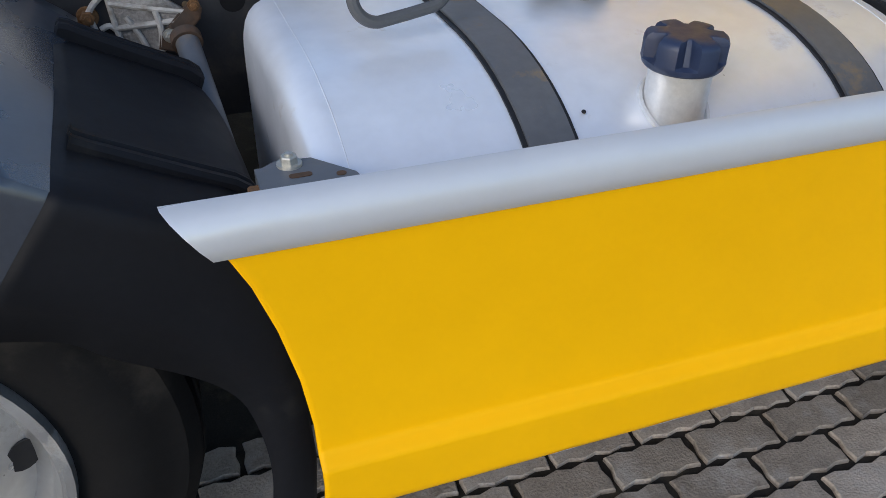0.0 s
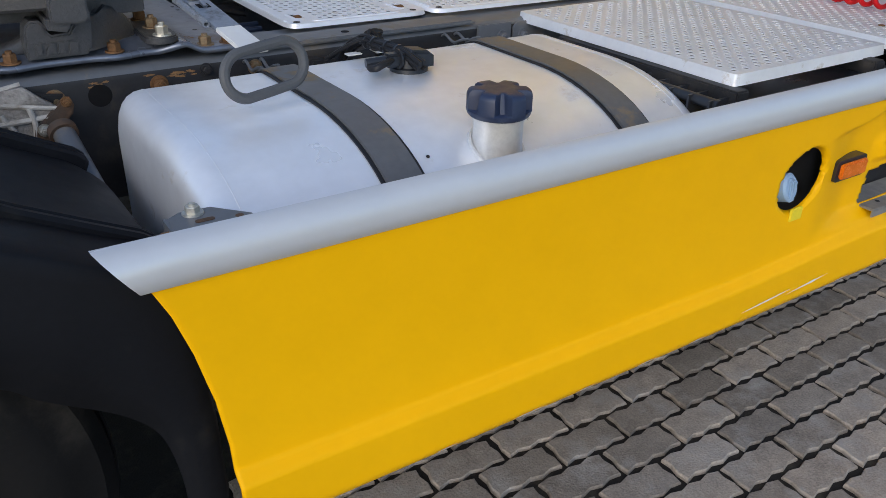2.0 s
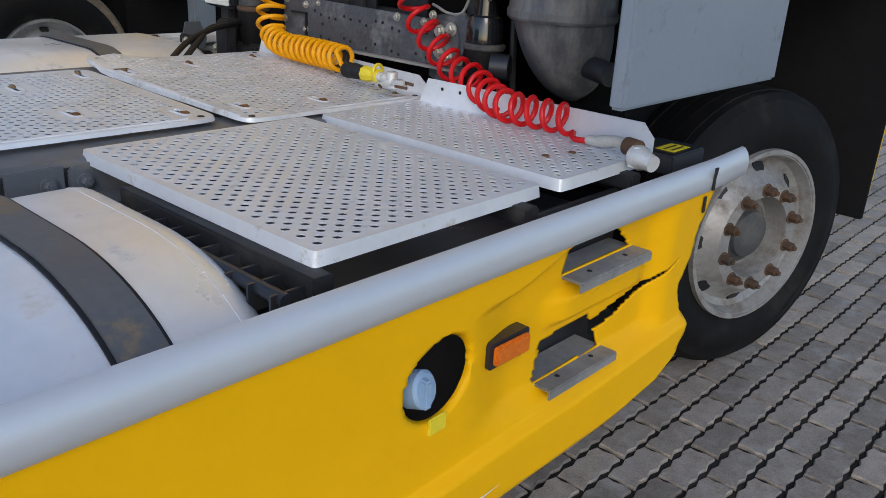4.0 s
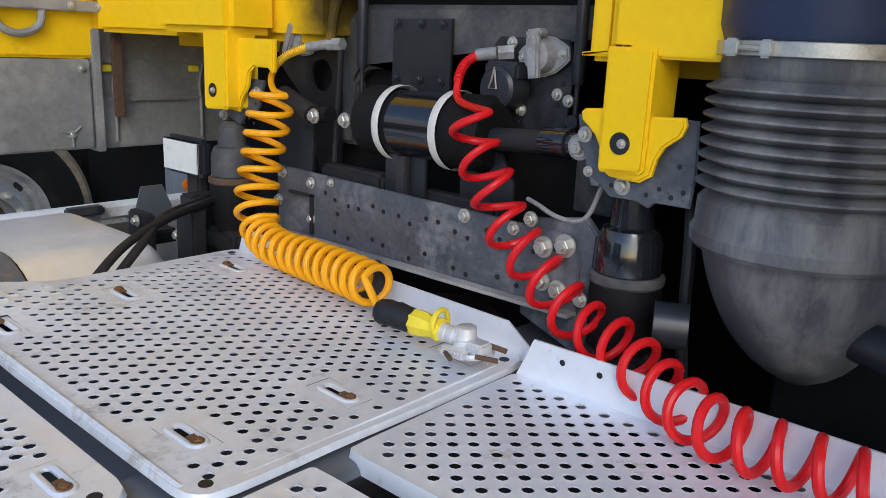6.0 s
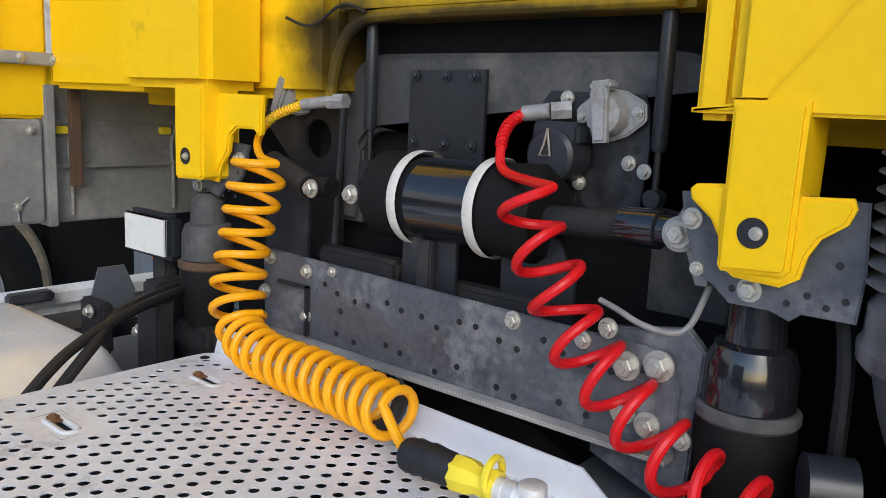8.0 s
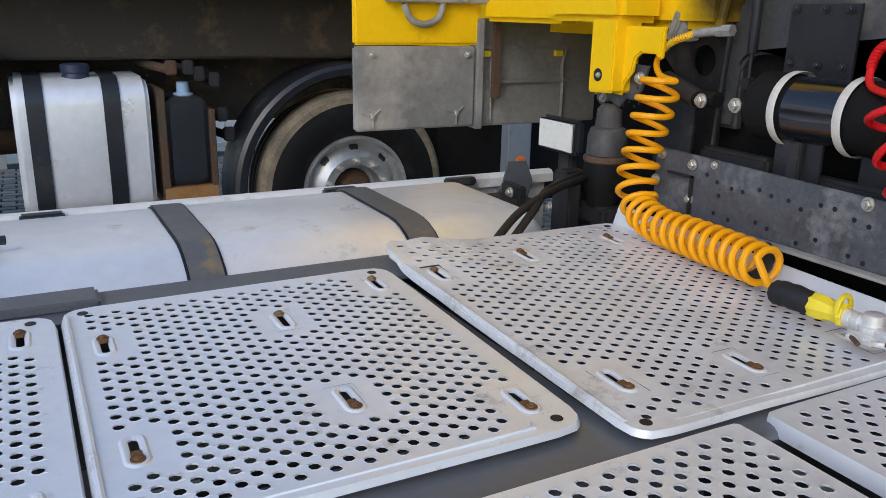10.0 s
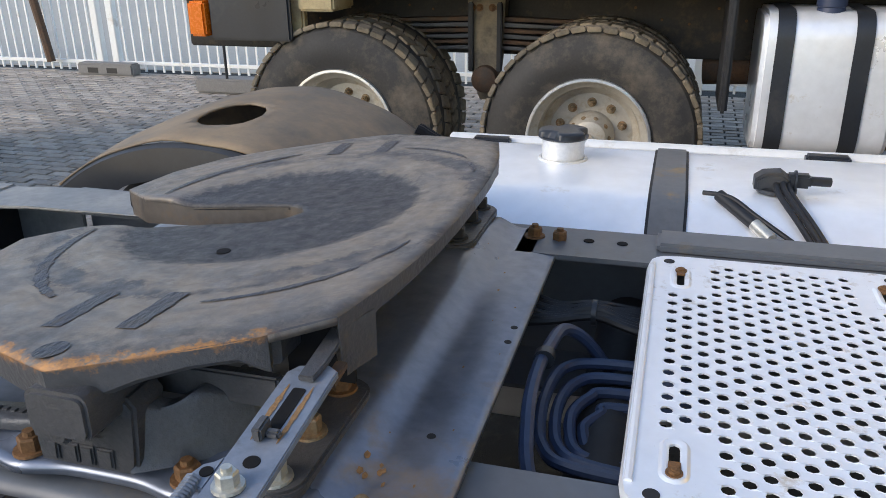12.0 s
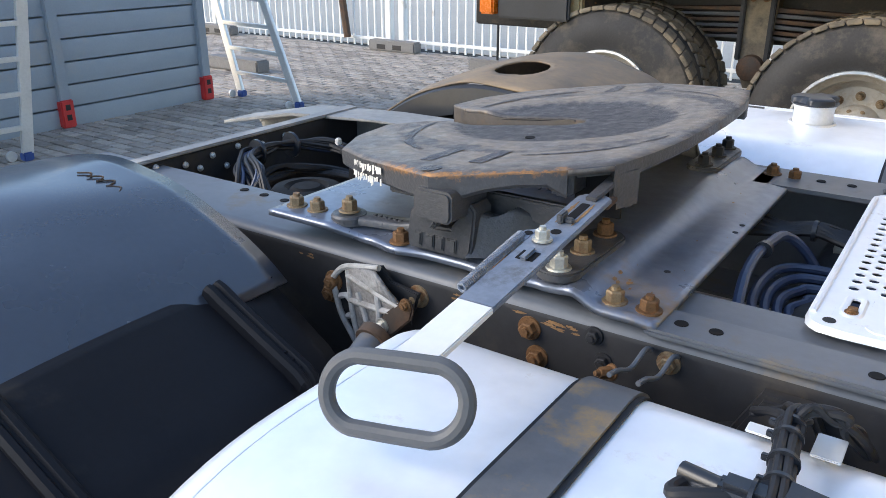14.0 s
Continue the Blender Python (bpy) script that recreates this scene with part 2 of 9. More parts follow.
RUSTY = material("rusted_steel", (0.11, 0.062, 0.035), 0.8, 0.1, var=0.4, scale=14, fine=90, bump=0.25, dirt=(0.06, 0.052, 0.045), dirt_amount=0.5, dirt_scale=9)
ORANGE_BEAM = material("orange_steel_beam", (0.33, 0.16, 0.05), 0.6, var=0.25, scale=9, bump=0.1, dirt=(0.30, 0.22, 0.13), dirt_amount=0.4, dirt_scale=4)
RIM_STEEL = material("painted_wheel_steel", (0.46, 0.43, 0.37), 0.5, 0.25, var=0.12, scale=12, bump=0.05, dirt=(0.33, 0.27, 0.19), dirt_amount=0.3, dirt_scale=8)
RIM_ALU = material("polished_wheel", (0.62, 0.63, 0.64), 0.36, 0.85, var=0.1, scale=10, bump=0.03, dirt=(0.30, 0.27, 0.23), dirt_amount=0.25, dirt_scale=14)
PAVER = material("paver_concrete", (0.32, 0.272, 0.225), 0.78, var=0.42, scale=16, fine=160, bump=0.8, random_tone=0.32, dirt=(0.40, 0.37, 0.34), dirt_amount=0.34, dirt_scale=7)
PAVER_REST = material("paver_concrete_rest", (0.32, 0.272, 0.225), 0.78, var=0.42, scale=16, fine=160, bump=0.8, random_tone=0.32, dirt=(0.40, 0.37, 0.34), dirt_amount=0.34, dirt_scale=7, islands=True)
JOINT = material("joint_sand", (0.016, 0.0135, 0.011), 0.95, var=0.4, scale=25, fine=220, bump=0.5, dirt=(0.06, 0.05, 0.035), dirt_amount=0.3, dirt_scale=6)
MUDDY_FRAME = material("muddy_frame_steel", (0.035, 0.030, 0.025), 0.75, var=0.35, scale=9, fine=80, bump=0.15, dirt=(0.13, 0.09, 0.055), dirt_amount=0.24, dirt_scale=6)
CREAM = material("cream_dirty_paint", (0.42, 0.33, 0.18), 0.6, var=0.2, scale=9, bump=0.08, dirt=(0.20, 0.13, 0.07), dirt_amount=0.4, dirt_scale=8)
ROAD = material("pale_road", (0.42, 0.38, 0.32), 0.9, var=0.12, scale=0.6, fine=14, bump=0.1)


def worn_top():
    """Iron polished by the trailer: a black greasy dish round the throat, brown scuffed metal further out."""
    m = material("greased_top", (0.2, 0.17, 0.13), 0.46, 0.2, var=0.3, scale=7, fine=70, bump=0.0)
    n, l = m.node_tree.nodes, m.node_tree.links
    b = n["Principled BSDF"]
    geo = n.new("ShaderNodeNewGeometry")

    def tex(scale, detail, rough=0.6):
        t = n.new("ShaderNodeTexNoise")
        t.inputs["Scale"].default_value, t.inputs["Detail"].default_value, t.inputs["Roughness"].default_value = scale, detail, rough
        l.new(geo.outputs["Position"], t.inputs["Vector"])
        return t.outputs[0]

    def remap(value, a, b_, c, d):
        r = n.new("ShaderNodeMapRange")
        for i, v in enumerate((a, b_, c, d)):
            r.inputs[i + 1].default_value = v
        l.new(value, r.inputs[0])
        return r.outputs[0]

    def math_node(op, p, q):
        k = n.new("ShaderNodeMath")
        k.operation = op
        for i, v in enumerate((p, q)):
            if isinstance(v, (int, float)):
                k.inputs[i].default_value = v
            else:
                l.new(v, k.inputs[i])
        return k.outputs[0]

    def blend(fac, p, q):
        k = n.new("ShaderNodeMix")
        k.data_type = "RGBA"
        l.new(fac, k.inputs["Factor"])
        for nm, v in (("A", p), ("B", q)):
            if isinstance(v, tuple):
                k.inputs[nm].default_value = (*v, 1)
            else:
                l.new(v, k.inputs[nm])
        return k.outputs["Result"]
    sep = n.new("ShaderNodeSeparateXYZ")
    l.new(geo.outputs["Position"], sep.inputs[0])
    dx, dy = math_node("SUBTRACT", sep.outputs[0], 0.115), math_node("SUBTRACT", sep.outputs[1], 2.05)
    dist = math_node("SQRT", math_node("ADD", math_node("MULTIPLY", dx, dx), math_node("MULTIPLY", dy, dy)), 0.0)
    ragged = math_node("ADD", dist, remap(tex(45, 10, 0.75), 0.3, 0.7, -0.02, 0.02))
    brown = blend(remap(tex(11, 9, 0.7), 0.42, 0.60, 0.0, 1.0), (0.225, 0.185, 0.145), (0.15, 0.138, 0.13))
    brown = blend(remap(tex(55, 8, 0.8), 0.52, 0.66, 0.0, 0.6), brown, (0.27, 0.225, 0.18))
    # fine scuffs that run round the throat
    polar = n.new("ShaderNodeCombineXYZ")
    l.new(math_node("MULTIPLY", math_node("ADD", dist, remap(tex(5, 3), 0.3, 0.7, -0.02, 0.02)), 70.0), polar.inputs[0])
    l.new(math_node("MULTIPLY", math_node("ARCTAN2", dy, dx), 4.0), polar.inputs[1])
    scuff = n.new("ShaderNodeTexNoise")
    scuff.inputs["Scale"].default_value, scuff.inputs["Detail"].default_value = 1.0, 6
    l.new(polar.outputs[0], scuff.inputs["Vector"])
    brown = blend(remap(scuff.outputs[0], 0.50, 0.72, 0.0, 0.5), brown, (0.095, 0.088, 0.085))
    brown = blend(remap(scuff.outputs[0], 0.46, 0.28, 0.0, 0.45), brown, (0.32, 0.26, 0.20))
    ring = math_node("MULTIPLY", remap(ragged, 0.282, 0.292, 0.0, 1.0), remap(ragged, 0.318, 0.330, 1.0, 0.0))
    brown = blend(math_node("MULTIPLY", ring, remap(tex(9, 4), 0.42, 0.55, 0.0, 0.9)), brown, (0.06, 0.06, 0.068))
    out = math_node("MULTIPLY", remap(ragged, 0.40, 0.43, 0.0, 1.0), remap(tex(30, 8, 0.75), 0.40, 0.58, 0.0, 1.0))
    brown = blend(out, brown, (0.10, 0.092, 0.088))
    dish = remap(ragged, 0.205, 0.226, 1.0, 0.0)
    col = blend(dish, brown, blend(remap(tex(70, 8, 0.8), 0.45, 0.65, 0.0, 1.0), (0.03, 0.03, 0.037), (0.08, 0.076, 0.076)))
    # rust creeping in from the two edges at the near corner
    d1 = math_node("ADD", math_node("MULTIPLY", math_node("SUBTRACT", sep.outputs[0], 0.131), -0.409), math_node("MULTIPLY", math_node("SUBTRACT", sep.outputs[1], 1.562), 0.913))
    d2 = math_node("ADD", math_node("MULTIPLY", math_node("SUBTRACT", sep.outputs[0], 0.131), 0.435), math_node("MULTIPLY", math_node("SUBTRACT", sep.outputs[1], 1.562), 0.90))
    edge = math_node("ADD", math_node("MINIMUM", d1, d2), remap(tex(38, 8, 0.75), 0.35, 0.65, -0.012, 0.016))
    corner = remap(math_node("ADD", math_node("MULTIPLY", math_node("SUBTRACT", sep.outputs[0], 0.138), math_node("SUBTRACT", sep.outputs[0], 0.138)), 0.0), 0.0, 0.0012, 0.010, 0.0)
    rust = remap(math_node("SUBTRACT", edge, corner), 0.0015, 0.009, 1.0, 0.0)
    rust = math_node("MULTIPLY", rust, remap(sep.outputs[0], -0.01, 0.05, 0.0, 1.0))
    col = blend(math_node("MULTIPLY", rust, remap(sep.outputs[0], 0.30, 0.33, 1.0, 0.0)), col, blend(remap(tex(120, 8, 0.8), 0.4, 0.6, 0.0, 1.0), (0.42, 0.20, 0.06), (0.22, 0.12, 0.06)))
    l.new(col, b.inputs["Base Color"])
    l.new(remap(tex(40, 6, 0.7), 0.3, 0.7, 0.34, 0.66), b.inputs["Roughness"])
    bp = n.new("ShaderNodeBump")
    bp.inputs["Strength"].default_value, bp.inputs["Distance"].default_value = 0.5, 0.003
    l.new(math_node("ADD", math_node("MULTIPLY", tex(90, 9, 0.8), math_node("ADD", dish, 0.35)), math_node("MULTIPLY", ring, -0.4)), bp.inputs["Height"])
    l.new(bp.outputs[0], b.inputs["Normal"])
    return m


TOP_PLATE = worn_top()


def rim_rust():
    """Cast iron with a rust band along the top of its near corner."""
    m = CAST.copy()
    m.name = "cast_iron_rusty_rim"
    n, l = m.node_tree.nodes, m.node_tree.links
    base = n["Principled BSDF"].inputs["Base Color"]
    src = base.links[0].from_socket
    geo, sep = n.new("ShaderNodeNewGeometry"), n.new("ShaderNodeSeparateXYZ")
    l.new(geo.outputs["Position"], sep.inputs[0])

    def calc(op, a, v):
        k = n.new("ShaderNodeMath")
        k.operation = op
        for i, q in enumerate((a, v)):
            if isinstance(q, float):
                k.inputs[i].default_value = q
            else:
                l.new(q, k.inputs[i])
        return k.outputs[0]

    def ramp(v, a, b):
        k = n.new("ShaderNodeMapRange")
        k.inputs[1].default_value, k.inputs[2].default_value, k.inputs[3].default_value, k.inputs[4].default_value = a, b, 0.0, 1.0
        l.new(v, k.inputs[0])
        return k.outputs[0]
    t = n.new("ShaderNodeTexNoise")
    t.inputs["Scale"].default_value, t.inputs["Detail"].default_value, t.inputs["Roughness"].default_value = 48, 8, 0.75
    l.new(geo.outputs["Position"], t.inputs["Vector"])
    h = calc("SUBTRACT", sep.outputs[2], calc("MULTIPLY", sep.outputs[0], 0.108))
    h = calc("ADD", h, calc("MULTIPLY", calc("SUBTRACT", t.outputs[0], 0.52), 0.06))
    f = calc("MULTIPLY", ramp(h, 1.097, 1.108), calc("MULTIPLY", ramp(sep.outputs[1], 1.70, 1.66), calc("MULTIPLY", ramp(sep.outputs[0], -0.03, 0.04), ramp(sep.outputs[0], 0.33, 0.30))))
    mix = n.new("ShaderNodeMix")
    mix.data_type = "RGBA"
    mix.inputs[7].default_value = (0.36, 0.17, 0.05, 1)
    l.new(f, mix.inputs[0])
    l.new(src, mix.inputs[6])
    l.new(mix.outputs[2], base)
    return m


CAST_RIM = rim_rust()

# ---- helpers for shapes ----


def thing(name, at, label, category, group="", kind=""):
    ob = new(name)
    ob.empty_display_size = 0.05
    ob.location = at
    return tagged(ob, label, category, group, kind)


def base_of(ob):
    v = Vector((0, 0, 0))
    while ob:
        v = v + ob.location
        ob = ob.parent
    return v


def part(name, bm, mat, parent, label="", smooth=35):
    """Links a bmesh drawn in world places as one mesh under a thing or a part."""
    me = bpy.data.meshes.new(name)
    if parent is not None:
        bmesh.ops.translate(bm, verts=bm.verts, vec=-base_of(parent))
    bmesh.ops.recalc_face_normals(bm, faces=bm.faces)
    bm.to_mesh(me)
    bm.free()
    for m in (mat if isinstance(mat, (list, tuple)) else [mat]):
        me.materials.append(m)
    if smooth:
        for p in me.polygons:
            p.use_smooth = True
        me.set_sharp_from_angle(angle=radians(smooth))
    ob = new(name, me)
    ob.parent = parent
    if label:
        ob["label"] = label
    return ob


def box(bm, lo, hi, bevel=0.0, m=None, segs=2):
    """A box between two corners, its edges rounded."""
    lo, hi = Vector(lo), Vector(hi)
    r = bmesh.ops.create_cube(bm, size=1.0)
    vs = r["verts"]
    for v in vs:
        v.co = Vector([(lo[i] + hi[i]) / 2 + v.co[i] * (hi[i] - lo[i]) for i in range(3)])
    if bevel:
        es = list({e for v in vs for e in v.link_edges})
        g = bmesh.ops.bevel(bm, geom=es, offset=bevel, segments=segs, affect="EDGES", clamp_overlap=True)
        vs = list({v for f in g["faces"] for v in f.verts} | {v for v in vs if v.is_valid})
    if m is not None:
        bmesh.ops.transform(bm, matrix=m, verts=vs)
    return vs


def prism(bm, outline, axis, lo, hi, bevel=0.0):
    """A flat outline, drawn in the two other axes, drawn out along an axis."""
    def at(p, h):
        return {"x": (h, p[0], p[1]), "y": (p[0], h, p[1]), "z": (p[0], p[1], h)}[axis]
    a = [bm.verts.new(at(p, lo)) for p in outline]
    b = [bm.verts.new(at(p, hi)) for p in outline]
    fs = [bm.faces.new(a), bm.faces.new(list(reversed(b)))]
    k = len(outline)
    for i in range(k):
        fs.append(bm.faces.new((a[i], b[i], b[(i + 1) % k], a[(i + 1) % k])))
    if bevel:
        bmesh.ops.recalc_face_normals(bm, faces=fs)
        bmesh.ops.bevel(bm, geom=list({e for f in fs[:2] for e in f.edges}), offset=bevel, segments=2, affect="EDGES")
    return a + b


def frame_of(d):
    d = Vector(d).normalized()
    u = d.cross(Vector((0, 0, 1)) if abs(d.z) < 0.9 else Vector((1, 0, 0))).normalized()
    return d, u, d.cross(u)


def lathe(bm, at, axis, profile, segs=24, close=True):
    """Rings of (distance along the axis, radius) about an axis."""
    d, u, w = frame_of(axis)
    rings = []
    for h, r in profile:
        c = Vector(at) + d * h
        rings.append([bm.verts.new(c + (u * math.cos(2 * math.pi * i / segs) + w * math.sin(2 * math.pi * i / segs)) * r) for i in range(segs)])
    for a, b in zip(rings, rings[1:]):
        for i in range(segs):
            bm.faces.new((a[i], a[(i + 1) % segs], b[(i + 1) % segs], b[i]))
    if close:
        bm.faces.new(list(reversed(rings[0])))
        bm.faces.new(rings[-1])


def rod(bm, p, q, r, segs=12, r2=None):
    d = Vector(q) - Vector(p)
    lathe(bm, p, d, [(0, r), (d.length, r if r2 is None else r2)], segs)


def tube(bm, pts, r, segs=8, closed=False):
    """A round tube along points."""
    pts = [Vector(p) for p in pts]
    k = len(pts)
    rings, u = [], None
    for i, p in enumerate(pts):
        d = (pts[(i + 1) % k] - pts[i - 1]) if closed else (pts[min(i + 1, k - 1)] - pts[max(i - 1, 0)])
        d.normalize()
        if u is None:
            u = frame_of(d)[1]
        u = (u - d * u.dot(d)).normalized()
        w = d.cross(u)
        rr = r[i] if isinstance(r, (list, tuple)) else r
        rings.append([bm.verts.new(p + (u * math.cos(2 * math.pi * j / segs) + w * math.sin(2 * math.pi * j / segs)) * rr) for j in range(segs)])
    pairs = list(zip(rings, rings[1:])) + ([(rings[-1], rings[0])] if closed else [])
    for a, b in pairs:
        for j in range(segs):
            bm.faces.new((a[j], a[(j + 1) % segs], b[(j + 1) % segs], b[j]))
    if not closed:
        bm.faces.new(list(reversed(rings[0])))
        bm.faces.new(rings[-1])


def spline(pts, n=12):
    """Points on a smooth line through some points."""
    pts = [Vector(p) for p in pts]
    out = []
    for i in range(len(pts) - 1):
        p0, p1, p2, p3 = pts[max(i - 1, 0)], pts[i], pts[i + 1], pts[min(i + 2, len(pts) - 1)]
        for j in range(n):
            t = j / n
            out.append(0.5 * ((2 * p1) + (p2 - p0) * t + (2 * p0 - 5 * p1 + 4 * p2 - p3) * t * t + (3 * p1 - p0 - 3 * p2 + p3) * t ** 3))
    return out + [pts[-1]]


def rounded(x0, x1, y0, y1, r, n=5):
    """A rectangle's outline with round corners."""
    out = []
    for cx, cy, a in ((x1 - r, y1 - r, 0), (x0 + r, y1 - r, 90), (x0 + r, y0 + r, 180), (x1 - r, y0 + r, 270)):
        for i in range(n + 1):
            t = radians(a + 90 * i / n)
            out.append((cx + r * math.cos(t), cy + r * math.sin(t)))
    return out


def hexbolt(bm, at, axis=(0, 0, 1), r=0.014, h=0.012, washer=True):
    """A hexagon head with its washer and thread end."""
    d, u, w = frame_of(axis)
    p = Vector(at)
    if washer:
        lathe(bm, p, d, [(0, r * 1.45), (0.003, r * 1.4)], 16)
        p = p + d * 0.003
    lathe(bm, p, d, [(0, r), (h * 0.85, r), (h, r * 0.86)], 6)
    lathe(bm, p + d * h, d, [(-0.001, r * 0.52), (h * 0.35, r * 0.46)], 10)


def bolt(name, at, axis, r, mat, parent, h=None):
    bm = bmesh.new()
    hexbolt(bm, at, axis, r, h or r * 0.9)
    return part(name, bm, mat, parent, smooth=20)


# ---- ground ----
bm = bmesh.new()
box(bm, (-400, -400, -0.5), (400, 9.6, -0.012))
ground = tagged(part("ground", bm, JOINT, None, smooth=0), "dark sandy bed under the block paving", "ground", kind="structure")
bm = bmesh.new()
box(bm, (-400, 9.6, -0.5), (400, 800, -0.004))
tagged(part("road", bm, ROAD, None, smooth=0), "pale dusty concrete road beyond the fence", "road", kind="structure")

# ---- tractor: chassis ----
RAIL_Z, FAR_Z = 0.945, 0.966
chassis = thing("truck_chassis", (0.8, 2.0, RAIL_Z), "grey painted steel ladder frame of a tractor unit with drilled rails", "truck frame")


def rail_mesh(y_out, y_in, x0, x1, top, depth=0.27):
    """A C-shaped rail, its web on the outer side, with round shoulders."""
    bm = bmesh.new()
    s = 1 if y_in > y_out else -1
    t, r = 0.009, 0.022
    prof = []
    for i in range(5):
        a = radians(90 * i / 4)
        prof.append((y_out + s * (r - r * math.cos(a)), top - r + r * math.sin(a)))
    outer = [(y_out, top - depth)] + prof + [(y_in, top)]
    inner = [(y_in, top - t), (y_out + s * (t + 0.012), top - t), (y_out + s * t, top - t - 0.012), (y_out + s * t, top - depth)]
    prism(bm, outer + inner, "x", x0, x1)
    box(bm, (x0, min(y_out, y_in), top - depth - t), (x1, max(y_out, y_in), top - depth))
    return bm


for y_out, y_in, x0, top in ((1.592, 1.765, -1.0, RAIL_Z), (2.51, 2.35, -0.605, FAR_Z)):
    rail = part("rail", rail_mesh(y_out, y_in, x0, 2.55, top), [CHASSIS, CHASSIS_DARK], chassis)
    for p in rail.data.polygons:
        # near web and undersides: shade put into the colour, with some road dirt
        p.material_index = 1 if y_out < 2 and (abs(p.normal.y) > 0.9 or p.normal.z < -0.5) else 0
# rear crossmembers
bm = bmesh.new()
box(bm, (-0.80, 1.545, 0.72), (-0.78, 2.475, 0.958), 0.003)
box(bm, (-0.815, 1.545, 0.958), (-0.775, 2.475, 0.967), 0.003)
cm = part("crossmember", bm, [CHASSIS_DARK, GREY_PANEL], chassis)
# pale top and dark web: the fall of light is put into the colours
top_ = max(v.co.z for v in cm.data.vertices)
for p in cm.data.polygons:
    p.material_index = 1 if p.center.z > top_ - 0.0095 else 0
# bright heads stand in for holes with daylight showing through
for k in range(12):
    bolt("rivet", (-0.776, 1.74 + 0.042 * k, 0.945 - 0.03 * (k % 2) - 0.006 * (k % 3)), (1, 0, 0), 0.0058, LADDER, chassis)
bm = bmesh.new()
lathe(bm, (0.62, 1.55, 0.80), (0, 1, 0), [(0, 0.055), (0.9, 0.055)], 20)
part("crossmember", bm, CHASSIS_DARK, chassis)
bm = bmesh.new()
box(bm, (1.66, 1.54, 0.72), (1.72, 2.48, 0.94), 0.01)
part("crossmember", bm, CHASSIS, chassis)
# oval holes along the flanges of the rails
bm = bmesh.new()
lathe(bm, (0.513, 1.625, 0.9577), (0, 0, 1), [(-0.0005, 0.0100), (0.0008, 0.0092)], 14)
hole = part("flange_hole", bm, BLACK, chassis)
HOLE_AT = hole.location.copy()
for x, y, z in [(0.560, 1.627, 0.9577), (0.756, 1.622, 0.9577)] + [(x, 2.43, FAR_Z + 0.0008) for x in (0.54, 0.60, 0.86, 1.12)] + [(-0.17 - 0.061 * k, 1.728 + 0.002 * k, RAIL_Z + 0.0008) for k in range(6)] + [(-0.30 - 0.11 * k, 2.44, FAR_Z + 0.0008) for k in range(4)]:
    h = hole.copy()
    scene.collection.objects.link(h)
    h.location = HOLE_AT + Vector((x - 0.513, y - 1.625, z - 0.9577))
# bolts and bracket on the near web
for x, z, r, mat in [(0.297, 0.902, 0.0135, BOLT_RUST), (0.312, 0.858, 0.013, BOLT_RUST), (0.512, 0.911, 0.012, BOLT_YELLOW), (0.401, 0.920, 0.010, CHASSIS_DARK), (0.418, 0.883, 0.010, CHASSIS_DARK), (0.09, 0.900, 0.014, BOLT_YELLOW), (0.40, 0.83, 0.014, CHASSIS_DARK), (-0.10, 0.86, 0.015, BOLT_RUST)]:
    bolt("bolt", (x, 1.592, z), (0, -1, 0), r, mat, chassis)
for pts in ([(1.125, 0.82), (1.235, 0.82), (1.235, 0.940), (1.125, 0.940)], [(1.243, 0.82), (1.50, 0.82), (1.50, 0.938), (1.255, 0.938), (1.243, 0.925)]):
    bm = bmesh.new()
    prism(bm, pts, "y", 1.583, 1.5915, 0.002)
    part("web_plate", bm, CHASSIS, chassis, "grey plate on the web")
for x, z in ((1.204, 0.905), (1.275, 0.902)):
    bolt("bolt", (x, 1.583, z), (0, -1, 0), 0.012, CHASSIS, chassis, 0.012)
bm = bmesh.new()
lathe(bm, (0.176, 1.5925, 0.895), (0, -1, 0), [(0, 0.024), (0.0012, 0.0235)], 22)
part("web_hole", bm, BLACK, chassis)
for x in (0.36, 0.62, 0.90):
    bm = bmesh.new()
    rod(bm, (x, 2.346, 0.86), (x, 2.32, 0.86), 0.02, 14)
    part("bolt", bm, BOLT_ZINC, chassis)
bm = bmesh.new()
box(bm, (0.66, 2.405, 0.962), (1.13, 2.485, 0.982), 0.006)
part("cover_strip", bm, CHASSIS, chassis)
bm = bmesh.new()
prism(bm, [(0.475, 1.584), (1.115, 1.584), (1.10, 1.60), (1.095, 1.668), (0.475, 1.668)], "z", 0.9455, 0.957, 0.004)
part("cover_strip", bm, CHASSIS, chassis)
# small brackets on the web behind the near tank
bm = bmesh.new()
box(bm, (1.24, 1.50, 0.865), (1.42, 1.590, 0.875), 0.004)
box(bm, (1.41, 1.48, 0.78), (1.42, 1.590, 0.93), 0.004)
part("bracket", bm, CHASSIS, chassis)
bm = bmesh.new()
prism(bm, [(0.60, 0.72), (0.74, 0.72), (0.76, 0.80), (0.70, 0.92), (0.64, 0.92), (0.58, 0.80)], "y", 1.56, 1.590, 0.006)
part("bracket", bm, CHASSIS_DARK, chassis)

# rear tail of the far rail, bent out like a wing
bm = bmesh.new()
# its strip over the flange puts the sky's reflection into the pale colour
prism(bm, [(-1.22, 0.895), (-0.92, 0.955), (-0.60, 0.972), (-0.28, 0.9735), (-0.28, 0.971), (-0.60, 0.966), (-0.92, 0.945), (-1.22, 0.885)], "y", 2.33, 2.47, 0.002)
